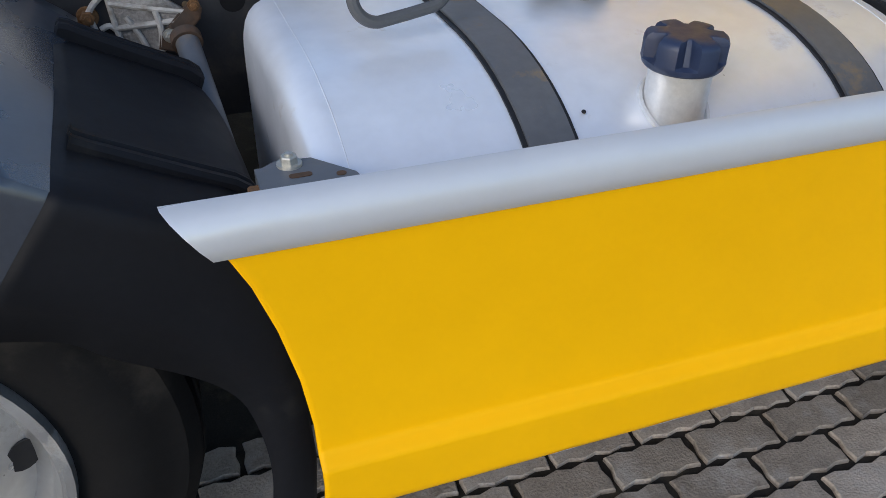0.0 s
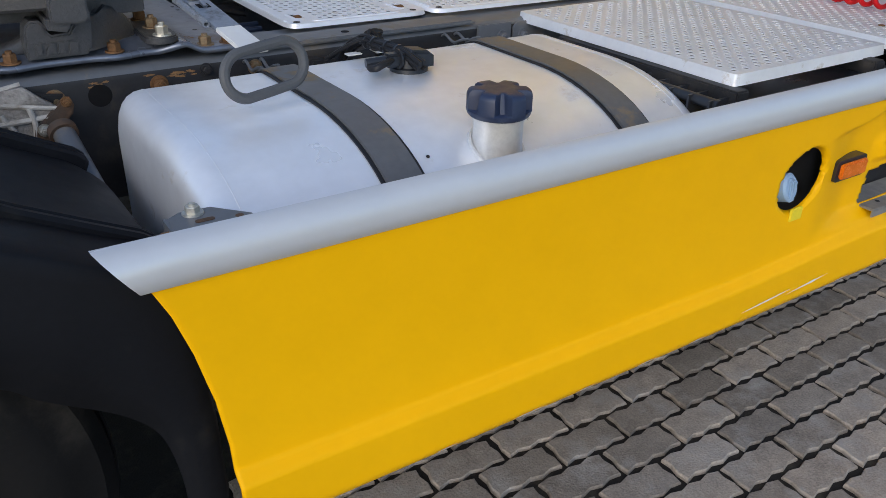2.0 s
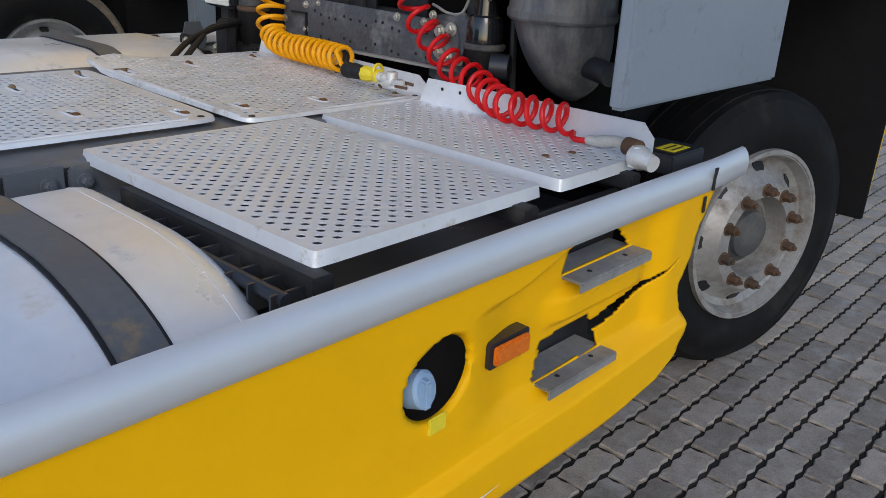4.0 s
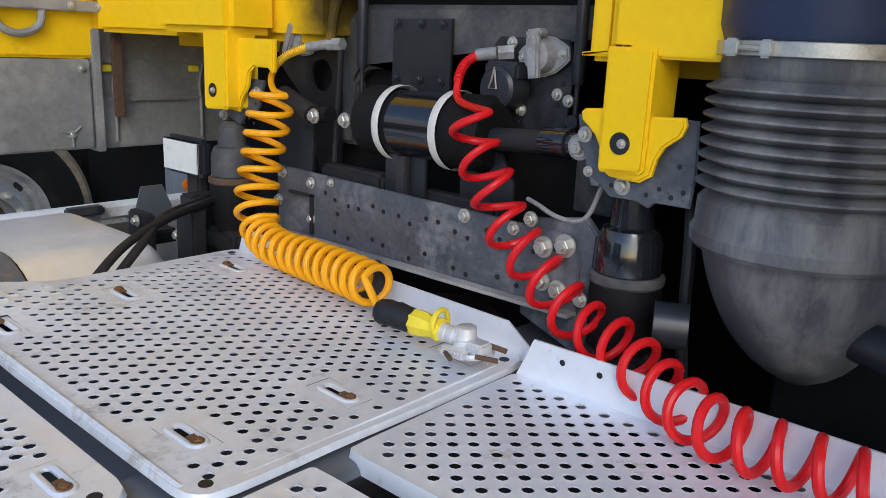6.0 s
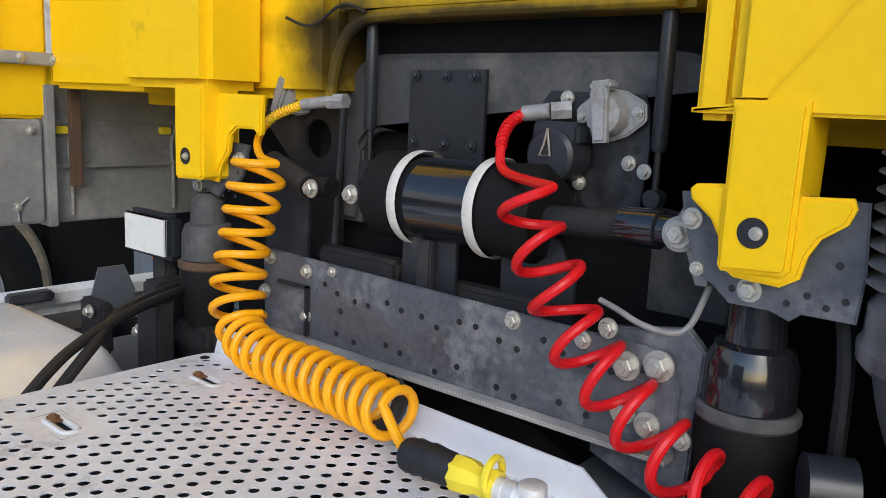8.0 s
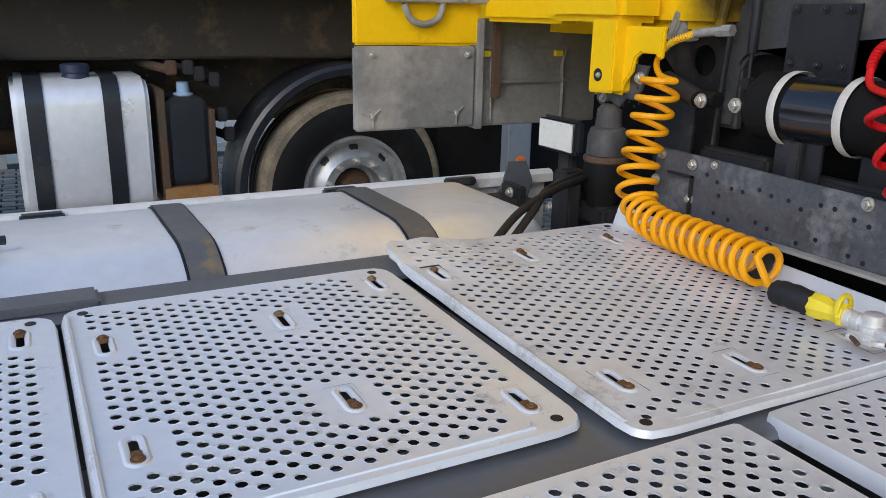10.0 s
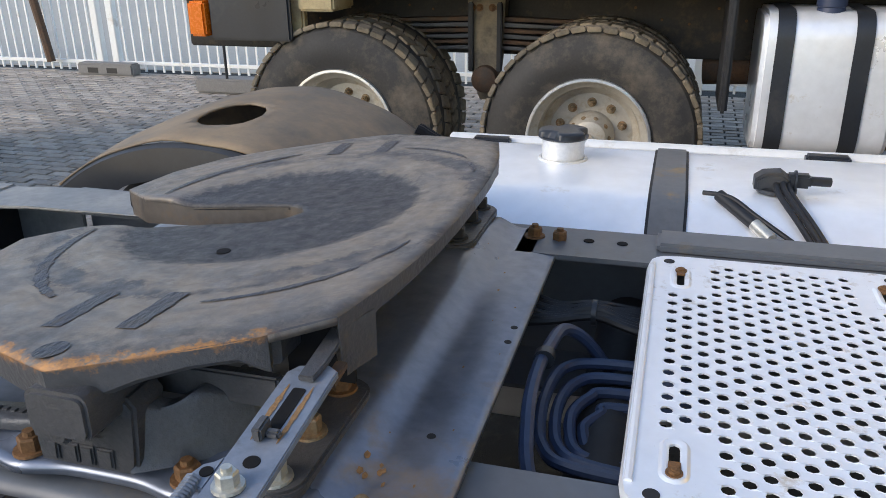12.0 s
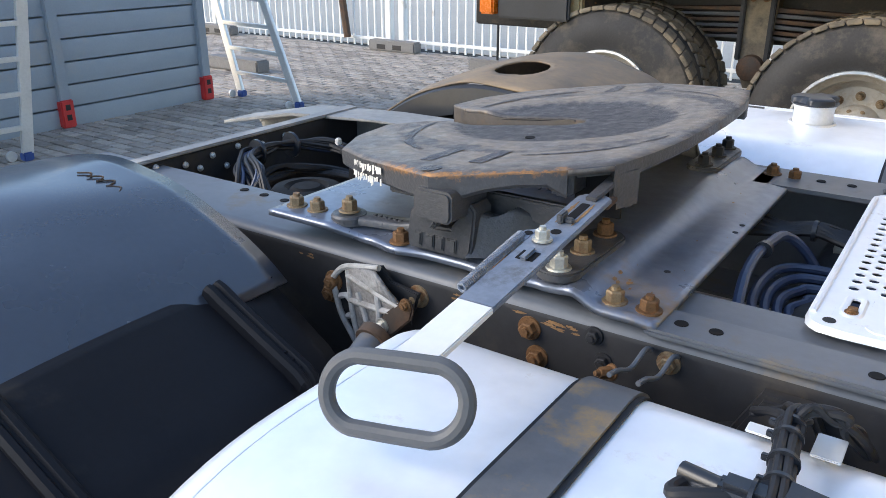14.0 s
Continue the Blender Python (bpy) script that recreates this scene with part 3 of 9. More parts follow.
prism(bm, [(-1.22, 0.89), (-0.92, 0.95), (-0.60, 0.963), (-0.60, 0.70), (-1.1, 0.72)], "y", 2.47, 2.48, 0.002)
part("rail_end_plate", bm, GREY_PANEL, chassis, "pale dusty rail end with painted sky sheen")

# gearbox, propeller shaft and shadowed floor between the rails
gearbox = thing("gearbox", (1.4, 2.0, 0.6), "black greasy gearbox housing between the rails", "gearbox")
bm = bmesh.new()
lathe(bm, (0.9, 2.0, 0.62), (1, 0, 0), [(0, 0.10), (0.25, 0.16), (0.6, 0.2), (1.3, 0.24), (1.7, 0.3)], 24)
part("housing", bm, CHASSIS_DARK, gearbox)
bm = bmesh.new()
rod(bm, (-0.45, 2.0, 0.50), (0.9, 2.0, 0.62), 0.06, 18)
part("propeller_shaft", bm, CHASSIS_DARK, gearbox)
bm = bmesh.new()
lathe(bm, (-0.45, 1.05, 0.48), (0, 1, 0), [(0, 0.09), (0.5, 0.10), (0.75, 0.17), (0.95, 0.22), (1.15, 0.17), (1.4, 0.10), (1.9, 0.09)], 22)
axle = thing("rear_axle", (-0.45, 2.0, 0.48), "black dirty rear axle housing", "axle")
part("axle_housing", bm, CHASSIS_DARK, axle)
# coil of cables and the air bellows at the tail
for y in (1.88, 2.16):
    bellows = thing("air_bellows", (-0.43, y, 0.78), "black rubber suspension bellows on the rear axle", "air spring")
    bm = bmesh.new()
    lathe(bm, (-0.43, y, 0.74), (0, 0, 1), [(0, 0.07), (0.04, 0.082), (0.09, 0.088), (0.14, 0.09), (0.17, 0.088), (0.185, 0.075), (0.188, 0.05), (0.18, 0.04), (0.188, 0.03), (0.188, 0.01)], 28)
    part("rubber", bm, RUBBER, bellows)

# ---- mounting plate under the fifth wheel ----
bridge = thing("mounting_plate", (0.16, 2.0, 0.985), "dark steel mounting plate across the rails with rust stains", "plate")
bm = bmesh.new()
NX, NY = 72, 64
XS = [-0.245 + 0.735 * i / NX for i in range(NX + 1)]


def bridge_z(x):
    def step(a, b, x):
        t = min(max((x - a) / (b - a), 0), 1)
        return t * t * (3 - 2 * t)
    return 0.958 + 0.022 * (1 - step(0.352, 0.41, x)) - 0.003 * step(0.45, 0.49, x)


def bridge_edge(x):
    t = min(max((x + 0.11) / 0.08, 0), 1) * min(max((0.36 - x) / 0.07, 0), 1)
    return 1.588 + 0.022 * t * t * (3 - 2 * t) - 0.012 * math.exp(-((x - 0.03) / 0.035) ** 2) - 0.012 * math.exp(-((x - 0.225) / 0.035) ** 2)


def bridge_droop(x, y):
    # the edge flange bends down beside the raised middle
    side = min(max((x + 0.10) / 0.06, 0), 1) * min(max((0.37 - x) / 0.06, 0), 1)
    return 0.017 * math.exp(-((y - bridge_edge(x)) / 0.042) ** 4) * side


grid = []
for x in XS:
    e = bridge_edge(x)
    y0, y1 = e, 2.0 * 2.03 - e
    row = []
    for j in range(NY + 1):
        y = y0 + (y1 - y0) * j / NY
        row.append(bm.verts.new((x, y, bridge_z(x) + 0.008 - bridge_droop(x, y) - bridge_droop(x, 4.06 - y))))
    grid.append(row)
for i in range(NX):
    for j in range(NY):
        bm.faces.new((grid[i][j], grid[i + 1][j], grid[i + 1][j + 1], grid[i][j + 1]))
sheet = part("sheet", bm, BRIDGE, bridge)
sol = sheet.modifiers.new("thick", "SOLIDIFY")
sol.thickness, sol.offset = 0.011, -1
for x, y, mat in [(-0.217, 1.634, BOLT_YELLOW), (-0.168, 1.636, BOLT_YELLOW), (0.03, 1.624, BOLT_RUST), (0.225, 1.624, BOLT_RUST), (0.415, 1.623, BOLT_YELLOW), (0.466, 1.624, BOLT_RUST),
                  (0.440, 2.432, BOLT_RUST), (0.487, 2.428, BOLT_RUST), (-0.20, 2.43, BOLT_RUST), (-0.15, 2.43, BOLT_RUST), (0.03, 2.44, BOLT_RUST)]:
    bolt("bolt", (x, y, bridge_z(x) + 0.0075 - bridge_droop(x, y) - bridge_droop(x, 4.06 - y)), (0, 0, 1), 0.0135, mat, bridge, 0.016)

for x, y in ((0.476, 2.06), (0.476, 2.015), (0.44, 1.77)):
    bm = bmesh.new()
    lathe(bm, (x, y, bridge_z(x) + 0.0082), (0, 0, 1), [(0, 0.0055), (0.0006, 0.005)], 12)
    part("drilled_hole", bm, HOSE_B, bridge)
rust_mark = material("rust_mark", (0.25, 0.14, 0.06), 0.85, var=0.4, scale=60, fine=300, bump=0.2)
rng = random.Random(11)
for k in range(18):
    if k < 7:
        x, y, r = rng.uniform(0.385, 0.435), rng.uniform(1.67, 1.71), rng.uniform(0.0012, 0.0042)
    else:
        x, y, r = rng.uniform(0.37, 0.475), rng.uniform(1.66, 2.36), rng.uniform(0.001, 0.0022)
    bm = bmesh.new()
    ring = []
    for i in range(12):
        a = 2 * math.pi * i / 12
        q = r * (0.75 + 0.5 * rng.random())
        px_, py_ = x + q * math.cos(a) * 0.8, y + q * math.sin(a) * 1.6
        ring.append(bm.verts.new((px_, py_, bridge_z(px_) + 0.0090)))
    bm.faces.new(ring)
    part("rust_spot", bm, rust_mark, bridge, "rust spot")
for x, w, h in ((-0.16, 0.016, 0.004), (0.175, 0.024, 0.005), (0.31, 0.035, 0.006), (0.36, 0.02, 0.005)):
    # ragged rust showing through on the shoulder of the rail
    for q in range(4):
        cx_, cz_ = x + rng.uniform(-w, w), 0.918 + rng.uniform(-h, h)
        bm = bmesh.new()
        ring = []
        for i in range(18):
            a = 2 * math.pi * i / 18
            f = 0.45 + 0.75 * rng.random()
            ring.append(bm.verts.new((cx_ + w * 0.38 * f * math.cos(a), 1.5914, cz_ + h * 0.5 * f * math.sin(a))))
        bm.faces.new(ring)
        part("rust_patch", bm, rust_mark, chassis, "orange rust patch")

# ---- fifth wheel ----
WHEEL_C = 2.05
TILT = math.atan(0.108)
fifth = thing("fifth_wheel", (0.12, WHEEL_C, 0.985), "greasy worn cast iron fifth wheel coupling with rusty edge", "fifth wheel")


def top_z(x):
    return 1.108 + 0.108 * x


half = [(0.414, 0.0), (0.414, 0.07), (0.411, 0.14), (0.405, 0.205), (0.396, 0.265), (0.384, 0.318), (0.374, 0.362), (0.312, 0.407), (0.23, 0.447), (0.131, 0.488), (0.075, 0.466),
        (-0.06, 0.408), (-0.165, 0.345), (-0.215, 0.25), (-0.230, 0.125), (-0.165, 0.075), (-0.075, 0.056), (0.06, 0.047), (0.12, 0.041), (0.148, 0.026), (0.164, 0.0)]


def dense(pts, n=3):
    out = []
    for p, q in zip(pts, pts[1:]):
        out += [(p[0] + (q[0] - p[0]) * i / n, p[1] + (q[1] - p[1]) * i / n) for i in range(n)]
    return out + [pts[-1]]


outer_half = [p for p in half[:15]]
slot_half = half[14:]
RINGS = 22
bm = bmesh.new()
# each half is a sheet between the outer line and the slot line, joined along the front middle
N_ = 72


def along(pts, t):
    ls = [math.dist(p, q) for p, q in zip(pts, pts[1:])]
    s = t * sum(ls)
    for (p, q), d in zip(zip(pts, pts[1:]), ls):
        if s <= d or (p, q) == (pts[-2], pts[-1]):
            f = min(s / d, 1) if d else 0
            return (p[0] + (q[0] - p[0]) * f, p[1] + (q[1] - p[1]) * f)
        s -= d


for sgn in (1, -1):
    g = []
    for i in range(N_ + 1):
        o, s = along(outer_half, i / N_), along(slot_half[::-1], min(1, (i / N_)))
        row = []
        for k in range(RINGS + 1):
            t = k / RINGS
            x, y = o[0] + (s[0] - o[0]) * t, o[1] + (s[1] - o[1]) * t
            d = math.hypot(x - 0.115, y)
            dip = 0.010 / (1 + math.exp((d - 0.215) / 0.010)) + 0.0015 * noise.noise(Vector((x * 9, sgn * y * 9, 1.0)))
            edge = 0.004 if k == 0 else 0.0
            row.append(bm.verts.new((x, WHEEL_C + sgn * y, top_z(x) - dip - edge)))
        g.append(row)
    for i in range(N_):
        for k in range(RINGS):
            bm.faces.new((g[i][k], g[i + 1][k], g[i + 1][k + 1], g[i][k + 1]))
bmesh.ops.remove_doubles(bm, verts=bm.verts, dist=0.0004)
top = part("top_plate", bm, TOP_PLATE, fifth, "grease-worn plate with brown streaks")
sol = top.modifiers.new("thick", "SOLIDIFY")
sol.thickness, sol.offset = 0.009, -1
# deep side walls of the casting under the rim
RIM_H = [(-0.23, 0.034), (-0.16, 0.036), (0.0, 0.040), (0.08, 0.044), (0.131, 0.046), (0.175, 0.042), (0.21, 0.032), (0.25, 0.028), (0.295, 0.030), (0.316, 0.048), (0.374, 0.066), (0.3768, 0.064), (0.3805, 0.038), (0.390, 0.030), (0.414, 0.027)]


def rim_depth(x):
    for (p, u), (q, v) in zip(RIM_H, RIM_H[1:]):
        if x <= q:
            return u + (v - u) * min(max((x - p) / (q - p), 0), 1)
    return RIM_H[-1][1]


bm = bmesh.new()
rim_pts = dense(outer_half, 4)
# sharp jambs of the lever's opening
for xq in (0.3731, 0.3729, 0.3181, 0.3179):
    rim_pts.append((xq, 0.362 + 0.045 * (0.374 - xq) / 0.062))
k_ = next(i for i, p in enumerate(rim_pts) if abs(p[0] - 0.374) < 1e-6)
rim_pts = rim_pts[:k_ + 1] + sorted([p for p in rim_pts[k_ + 1:] if p[0] >= 0.312 and p[1] > 0.35], key=lambda p: -p[0]) + [p for p in rim_pts[k_ + 1:-4] if p[0] < 0.312]
for sgn in (1, -1):
    prev = None
    for x, y in rim_pts:
        low = rim_depth(x)
        if sgn < 0 and 0.318 < x < 0.373 and y > 0.30:
            low = 0.008
        d_ = math.hypot(x - 0.15, y) or 1
        ix, iy = x - 0.03 * (x - 0.15) / d_, max(y - 0.03 * y / d_, 0)
        ring = [bm.verts.new(p) for p in ((x, WHEEL_C + sgn * y, top_z(x) - 0.0035), (x, WHEEL_C + sgn * (y - 0.002), top_z(x) - low + 0.006), (x - 0.006 * (x - 0.15) / d_, WHEEL_C + sgn * max(y - 0.006 * y / d_ - 0.002, 0), top_z(x) - low),
                                          (ix, WHEEL_C + sgn * iy, top_z(x) - low + 0.004), (ix, WHEEL_C + sgn * iy, top_z(x) - 0.025))]
        if prev:
            for q in range(4):
                bm.faces.new((prev[q], ring[q], ring[q + 1], prev[q + 1]))
        prev = ring
part("casting_rim", bm, CAST_RIM, fifth, "cast iron rim with rust along its corner", 28)
bm = bmesh.new()
for sgn in (1, -1):
    prev = None
    for x, y in dense(slot_half, 5):
        ring = [bm.verts.new((x, WHEEL_C + sgn * max(y + o, 0), top_z(x) - h)) for o, h in ((0.0005, 0.0006 + 0.010 / (1 + math.exp((math.hypot(x - 0.115, y) - 0.215) / 0.010))), (0.0, 0.016), (0.002, 0.046), (0.014, 0.048), (0.014, 0.012))]
        if prev:
            for q in range(4):
                bm.faces.new((prev[q], ring[q], ring[q + 1], prev[q + 1]))
        prev = ring
part("throat_wall", bm, GREASE, fifth, "greasy brown wall of the throat", 40)
# blocks on both sides of the lever's opening, and a black sheet adding shade behind it
for pts in ([(0.290, 1.655), (0.317, 1.674), (0.317, 1.76), (0.290, 1.76)], [(0.376, 1.696), (0.382, 1.722), (0.390, 1.745), (0.374, 1.745)]):
    bm = bmesh.new()
    prism(bm, pts, "z", 1.092 if pts[0][0] < 0.35 else 1.072, 1.134, 0.004)
    part("cheek", bm, CAST_RIM, fifth)
bm = bmesh.new()
box(bm, (0.300, 1.716, 1.055), (0.375, 1.722, 1.136))
part("lock_housing", bm, BLACK, fifth)
# ribs underneath
for y in (1.68, 1.86, 2.24, 2.42):
    bm = bmesh.new()
    box(bm, (-0.03, y - 0.008, 1.038), (0.31, y + 0.008, 1.075), 0.003)
    part("rib", bm, CAST, fifth)
# the lock hole and worn ring
bm = bmesh.new()
lathe(bm, (0.126, 1.890, top_z(0.126) - 0.0125), (0, 0, 1), [(0, 0.010), (0.0040, 0.009)], 18)
part("grease_hole", bm, BLACK, fifth)


def flat_patch(bm, fn, n, w):
    """A ragged strip along a line on the plate's slope."""
    prev = None
    for i in range(n + 1):
        x, y, nx, ny = fn(i / n)
        ww = w * (0.6 + 0.8 * abs(noise.noise(Vector((x * 110, y * 110, 3))))) * math.sin(math.pi * min(max(i / n, 0.03), 0.97)) ** 0.4
        a = bm.verts.new((x + nx * ww, y + ny * ww, top_z(x + nx * ww) + 0.0010))
        b = bm.verts.new((x - nx * ww, y - ny * ww, top_z(x - nx * ww) + 0.0010))
        if prev:
            bm.faces.new((prev[0], a, b, prev[1]))
        prev = (a, b)


def round_line(cx, cy, r, a0, a1):
    def fn(t):
        a = radians(a0 + (a1 - a0) * t)
        return cx + r * math.cos(a), cy + r * math.sin(a), math.cos(a), math.sin(a)
    return fn


for m_ in (1, -1):
    cy_ = WHEEL_C - 0.095 * m_
    for r, a0, a1, w in [(0.270, 178, 240, 0.011), (0.252, 285, 325, 0.006), (0.246, 330, 346, 0.004)]:
        bm = bmesh.new()
        flat_patch(bm, round_line(0.14, cy_, r, a0 * m_, a1 * m_), 140, w)
        part("grease_streak", bm, WORN, fifth, "black ground-in grease")
    for x in (0.067, 0.160):
        bm = bmesh.new()
        prev = None
        for i in range(41):
            t = i / 40
            yy = WHEEL_C - m_ * (0.404 - 0.090 * t)
            xx = x + 0.006 * t
            w0, w1 = 0.013 + 0.003 * noise.noise(Vector((yy * 90, x * 9, 0))), 0.013 + 0.003 * noise.noise(Vector((yy * 90, x * 9, 7)))
            a = bm.verts.new((xx - w0, yy, top_z(xx - w0) + 0.0010))
            b = bm.verts.new((xx + w1, yy, top_z(xx + w1) + 0.0010))
            if prev:
                bm.faces.new((prev[0], a, b, prev[1]))
            prev = (a, b)
        part("grease_pad", bm, WORN, fifth, "black greasy recess")
bm = bmesh.new()
lathe(bm, (0.112, 1.597, top_z(0.112) - 0.001), (0.108, 0, -1), [(-0.0022, 0.0175), (-0.0016, 0.0165), (-0.0016, 0.001)], 26)
part("corner_hole", bm, WORN, fifth)
# whitish stencil on the rear side face
rng = random.Random(8)
for k in range(26):
    t = (k % 13) / 13 + rng.uniform(-0.02, 0.02)
    x0 = 0.0 - 0.10 * t
    x1 = x0 - rng.uniform(0.005, 0.0095)
    f = lambda x: WHEEL_C - (0.408 + (x + 0.06) * (0.43 if x > -0.06 else 0.60)) - 0.0038
    h = rng.uniform(0.010, 0.019)
    zz = top_z(x0) - 0.006 - rng.uniform(0, 0.004) - (0.019 if k > 12 else 0)
    bm = bmesh.new()
    bm.faces.new([bm.verts.new(p) for p in ((x0, f(x0), zz), (x1, f(x1), zz - rng.uniform(0, 0.004)), (x1 + rng.uniform(-0.001, 0.002), f(x1), zz - h * 0.6), (x1, f(x1), zz - h), (x0, f(x0), zz - h * rng.uniform(0.5, 1)))])
    part("paint_bar", bm, TAPE_WHITE, fifth, "flaked white stencil paint")
# pedestals with raised blocks
for sgn in (-1, 1):
    yb = WHEEL_C + sgn * 0.433
    face = lambda a, b: sorted((yb + sgn * a, yb - sgn * b))
    # base, two arms and the window between them
    bm = bmesh.new()
    prism(bm, [(0.060, 0.978), (0.170, 0.978), (0.180, 0.990), (0.183, 1.010), (0.186, 1.040), (0.188, 1.060), (0.180, 1.070), (0.164, 1.070), (0.154, 1.058), (0.150, 1.036), (0.142, 1.024), (0.110, 1.022), (0.102, 1.030), (0.100, 1.044), (0.092, 1.052), (0.074, 1.052), (0.064, 1.040), (0.058, 1.005)], "y", *face(0.012, 0.040), 0.004)
    part("pedestal", bm, CAST, fifth, smooth=50)
    bm = bmesh.new()
    prism(bm, rounded(0.106, 0.176, 1.050, 1.101, 0.012, 4), "y", *face(0.061, 0.045), 0.004)
    prism(bm, [(0.098, 1.052), (0.100, 1.040), (0.132, 1.033), (0.140, 1.040), (0.146, 1.058), (0.100, 1.060)], "y", *face(0.052, 0.045), 0.004)
    part("bearing_lug", bm, CAST_RIM, fifth, smooth=50)
    # a curved web that falls back to the front foot, and the low flange behind
    bm = bmesh.new()
    prev = None
    for i in range(25):
        t = i / 24
        x = 0.172 + 0.118 * t
        h = 0.990 + 0.074 * (1 - t ** 3.2) ** 0.7 - 0.016 * math.sin(math.pi * min(1, t * 2.2)) * (t < 0.4545)
        w = 0.009 + 0.007 * (1 - t) ** 2
        c_ = yb - sgn * (0.014 + 0.085 * t ** 1.3)
        ring = [bm.verts.new(p) for p in ((x, c_ - w - 0.012, 0.984), (x, c_ - w - 0.003, 0.996), (x, c_ - w, max(h - 0.006, 0.997)), (x, c_ - w + 0.004, max(h, 0.998)), (x, c_ + w - 0.004, max(h, 0.998)), (x, c_ + w, max(h - 0.006, 0.997)), (x, c_ + w + 0.003, 0.996), (x, c_ + w + 0.012, 0.984))]
        if prev:
            for q in range(8):
                bm.faces.new((prev[q], ring[q], ring[(q + 1) % 8], prev[(q + 1) % 8]))
        else:
            bm.faces.new(ring)
        prev = ring
    bm.faces.new(prev)
    part("wing", bm, CAST, fifth, smooth=60)
    bm = bmesh.new()
    prev = None
    for i in range(19):
        t = i / 18
        x = 0.070 - 0.165 * t
        h = 0.997 + 0.020 * max(0, 1 - t * 2.4) ** 2
        c_, w = yb - sgn * (0.052 - 0.030 * t), 0.024 - 0.004 * math.sin(math.pi * t)
        ring = [bm.verts.new(p) for p in ((x, c_ - w, 0.984), (x, c_ - w, h - 0.004), (x, c_ - w + 0.004, h), (x, c_ + w - 0.004, h), (x, c_ + w, h - 0.004), (x, c_ + w, 0.984))]
        if prev:
            for q in range(6):
                bm.faces.new((prev[q], ring[q], ring[(q + 1) % 6], prev[(q + 1) % 6]))
        else:
            bm.faces.new(ring)
        prev = ring
    bm.faces.new(prev)
    part("rear_flange", bm, CAST, fifth, smooth=60)
    for k in range(9):
        bm = bmesh.new()
        box(bm, (-0.050 + 0.011 * k, yb - sgn * 0.036 - 0.0035, 0.996), (-0.0435 + 0.011 * k, yb - sgn * 0.036 + 0.0035, 0.9988), 0.0006)
        part("raised_bar", bm, CAST, fifth)
    # rear boss with its bolt, and the front foot with three
    bm = bmesh.new()
    lathe(bm, (-0.092, yb - sgn * 0.020, 0.982), (0, 0, 1), [(0, 0.033), (0.012, 0.033), (0.016, 0.030), (0.016, 0.002)], 24)
    part("foot_boss", bm, CAST, fifth)
    bolt("bolt", (-0.092, yb - sgn * 0.020, 1.001), (0, 0, 1), 0.0135, BOLT_YELLOW, fifth, 0.018)
    ya, yb2 = sorted((yb + sgn * 0.022, yb - sgn * 0.205))
    bm = bmesh.new()
    prism(bm, rounded(0.288, 0.358, ya, yb2, 0.032, 6), "z", 0.982, 0.997, 0.003)
    part("pedestal_foot", bm, CAST, fifth)
    for x, q, mat in ((0.324, 0.174, BOLT_RUST), (0.326, 0.084, BOLT_YELLOW), (0.325, 0.004, BOLT_ZINC)):
        bolt("bolt", (x, yb - sgn * q, 0.997), (0, 0, 1), 0.0135, mat if sgn < 0 else CHASSIS_DARK, fifth, 0.018)
    # worn raised blocks cast into the face
    for k, w in enumerate((0.014, 0.018, 0.016, 0.019)):
        x = 0.074 + 0.0205 * k
        ya, yz = sorted((yb + sgn * 0.0105, yb + sgn * 0.0165))
        bm = bmesh.new()
        prism(bm, [(x, 0.986), (x + w, 0.986), (x + w + 0.001, 1.009), (x + 0.001, 1.009)], "y", ya, yz, 0.0022)
        part("raised_bar", bm, CAST, fifth)
# release lever with loop grip
lever = thing("release_lever", (0.36, 1.68, 1.09), "grey steel release lever with white band and rubber loop grip", "lever")
P0, P1 = Vector((0.361, 1.730, 1.112)), Vector((0.368, 1.180, 1.048))
d = (P1 - P0).normalized()
LEVER_M = Matrix.Translation(P0) @ d.to_track_quat("Y", "Z").to_matrix().to_4x4()


def lever_part(bm, name, mat, label=""):
    bmesh.ops.transform(bm, matrix=LEVER_M @ Matrix.Scale(-1, 4, (1, 0, 0)), verts=bm.verts)
    bmesh.ops.reverse_faces(bm, faces=bm.faces)
    return part(name, bm, mat, lever, label)


bm = bmesh.new()
prism(bm, [(-0.024, 0.41), (-0.024, 0.088), (-0.016, 0.076), (0.012, 0.070), (0.024, 0.078), (0.024, 0.41)], "z", -0.004, 0.004, 0.0012)
lever_part(bm, "bar", LEVER)
bm = bmesh.new()
prism(bm, [(-0.006, 0.10), (-0.007, -0.03), (0.012, -0.03), (0.012, 0.075), (0.009, 0.10)], "z", 0.0045, 0.011, 0.001)
lever_part(bm, "tongue", CAST)
bm = bmesh.new()
box(bm, (0.010, 0.05, -0.012), (0.022, 0.085, -0.0045), 0.001)
lever_part(bm, "spacer", RUSTY, "rusty spacer")
bm = bmesh.new()
box(bm, (-0.024, 0.4105, -0.0045), (0.024, 0.535, 0.0045), 0.0015)
lever_part(bm, "white_band", WHITE, "white painted band")
bm = bmesh.new()
prism(bm, rounded(-0.0065, 0.0065, 0.110, 0.178, 0.003), "z", 0.0041, 0.0048)
lever_part(bm, "slot", BLACK)
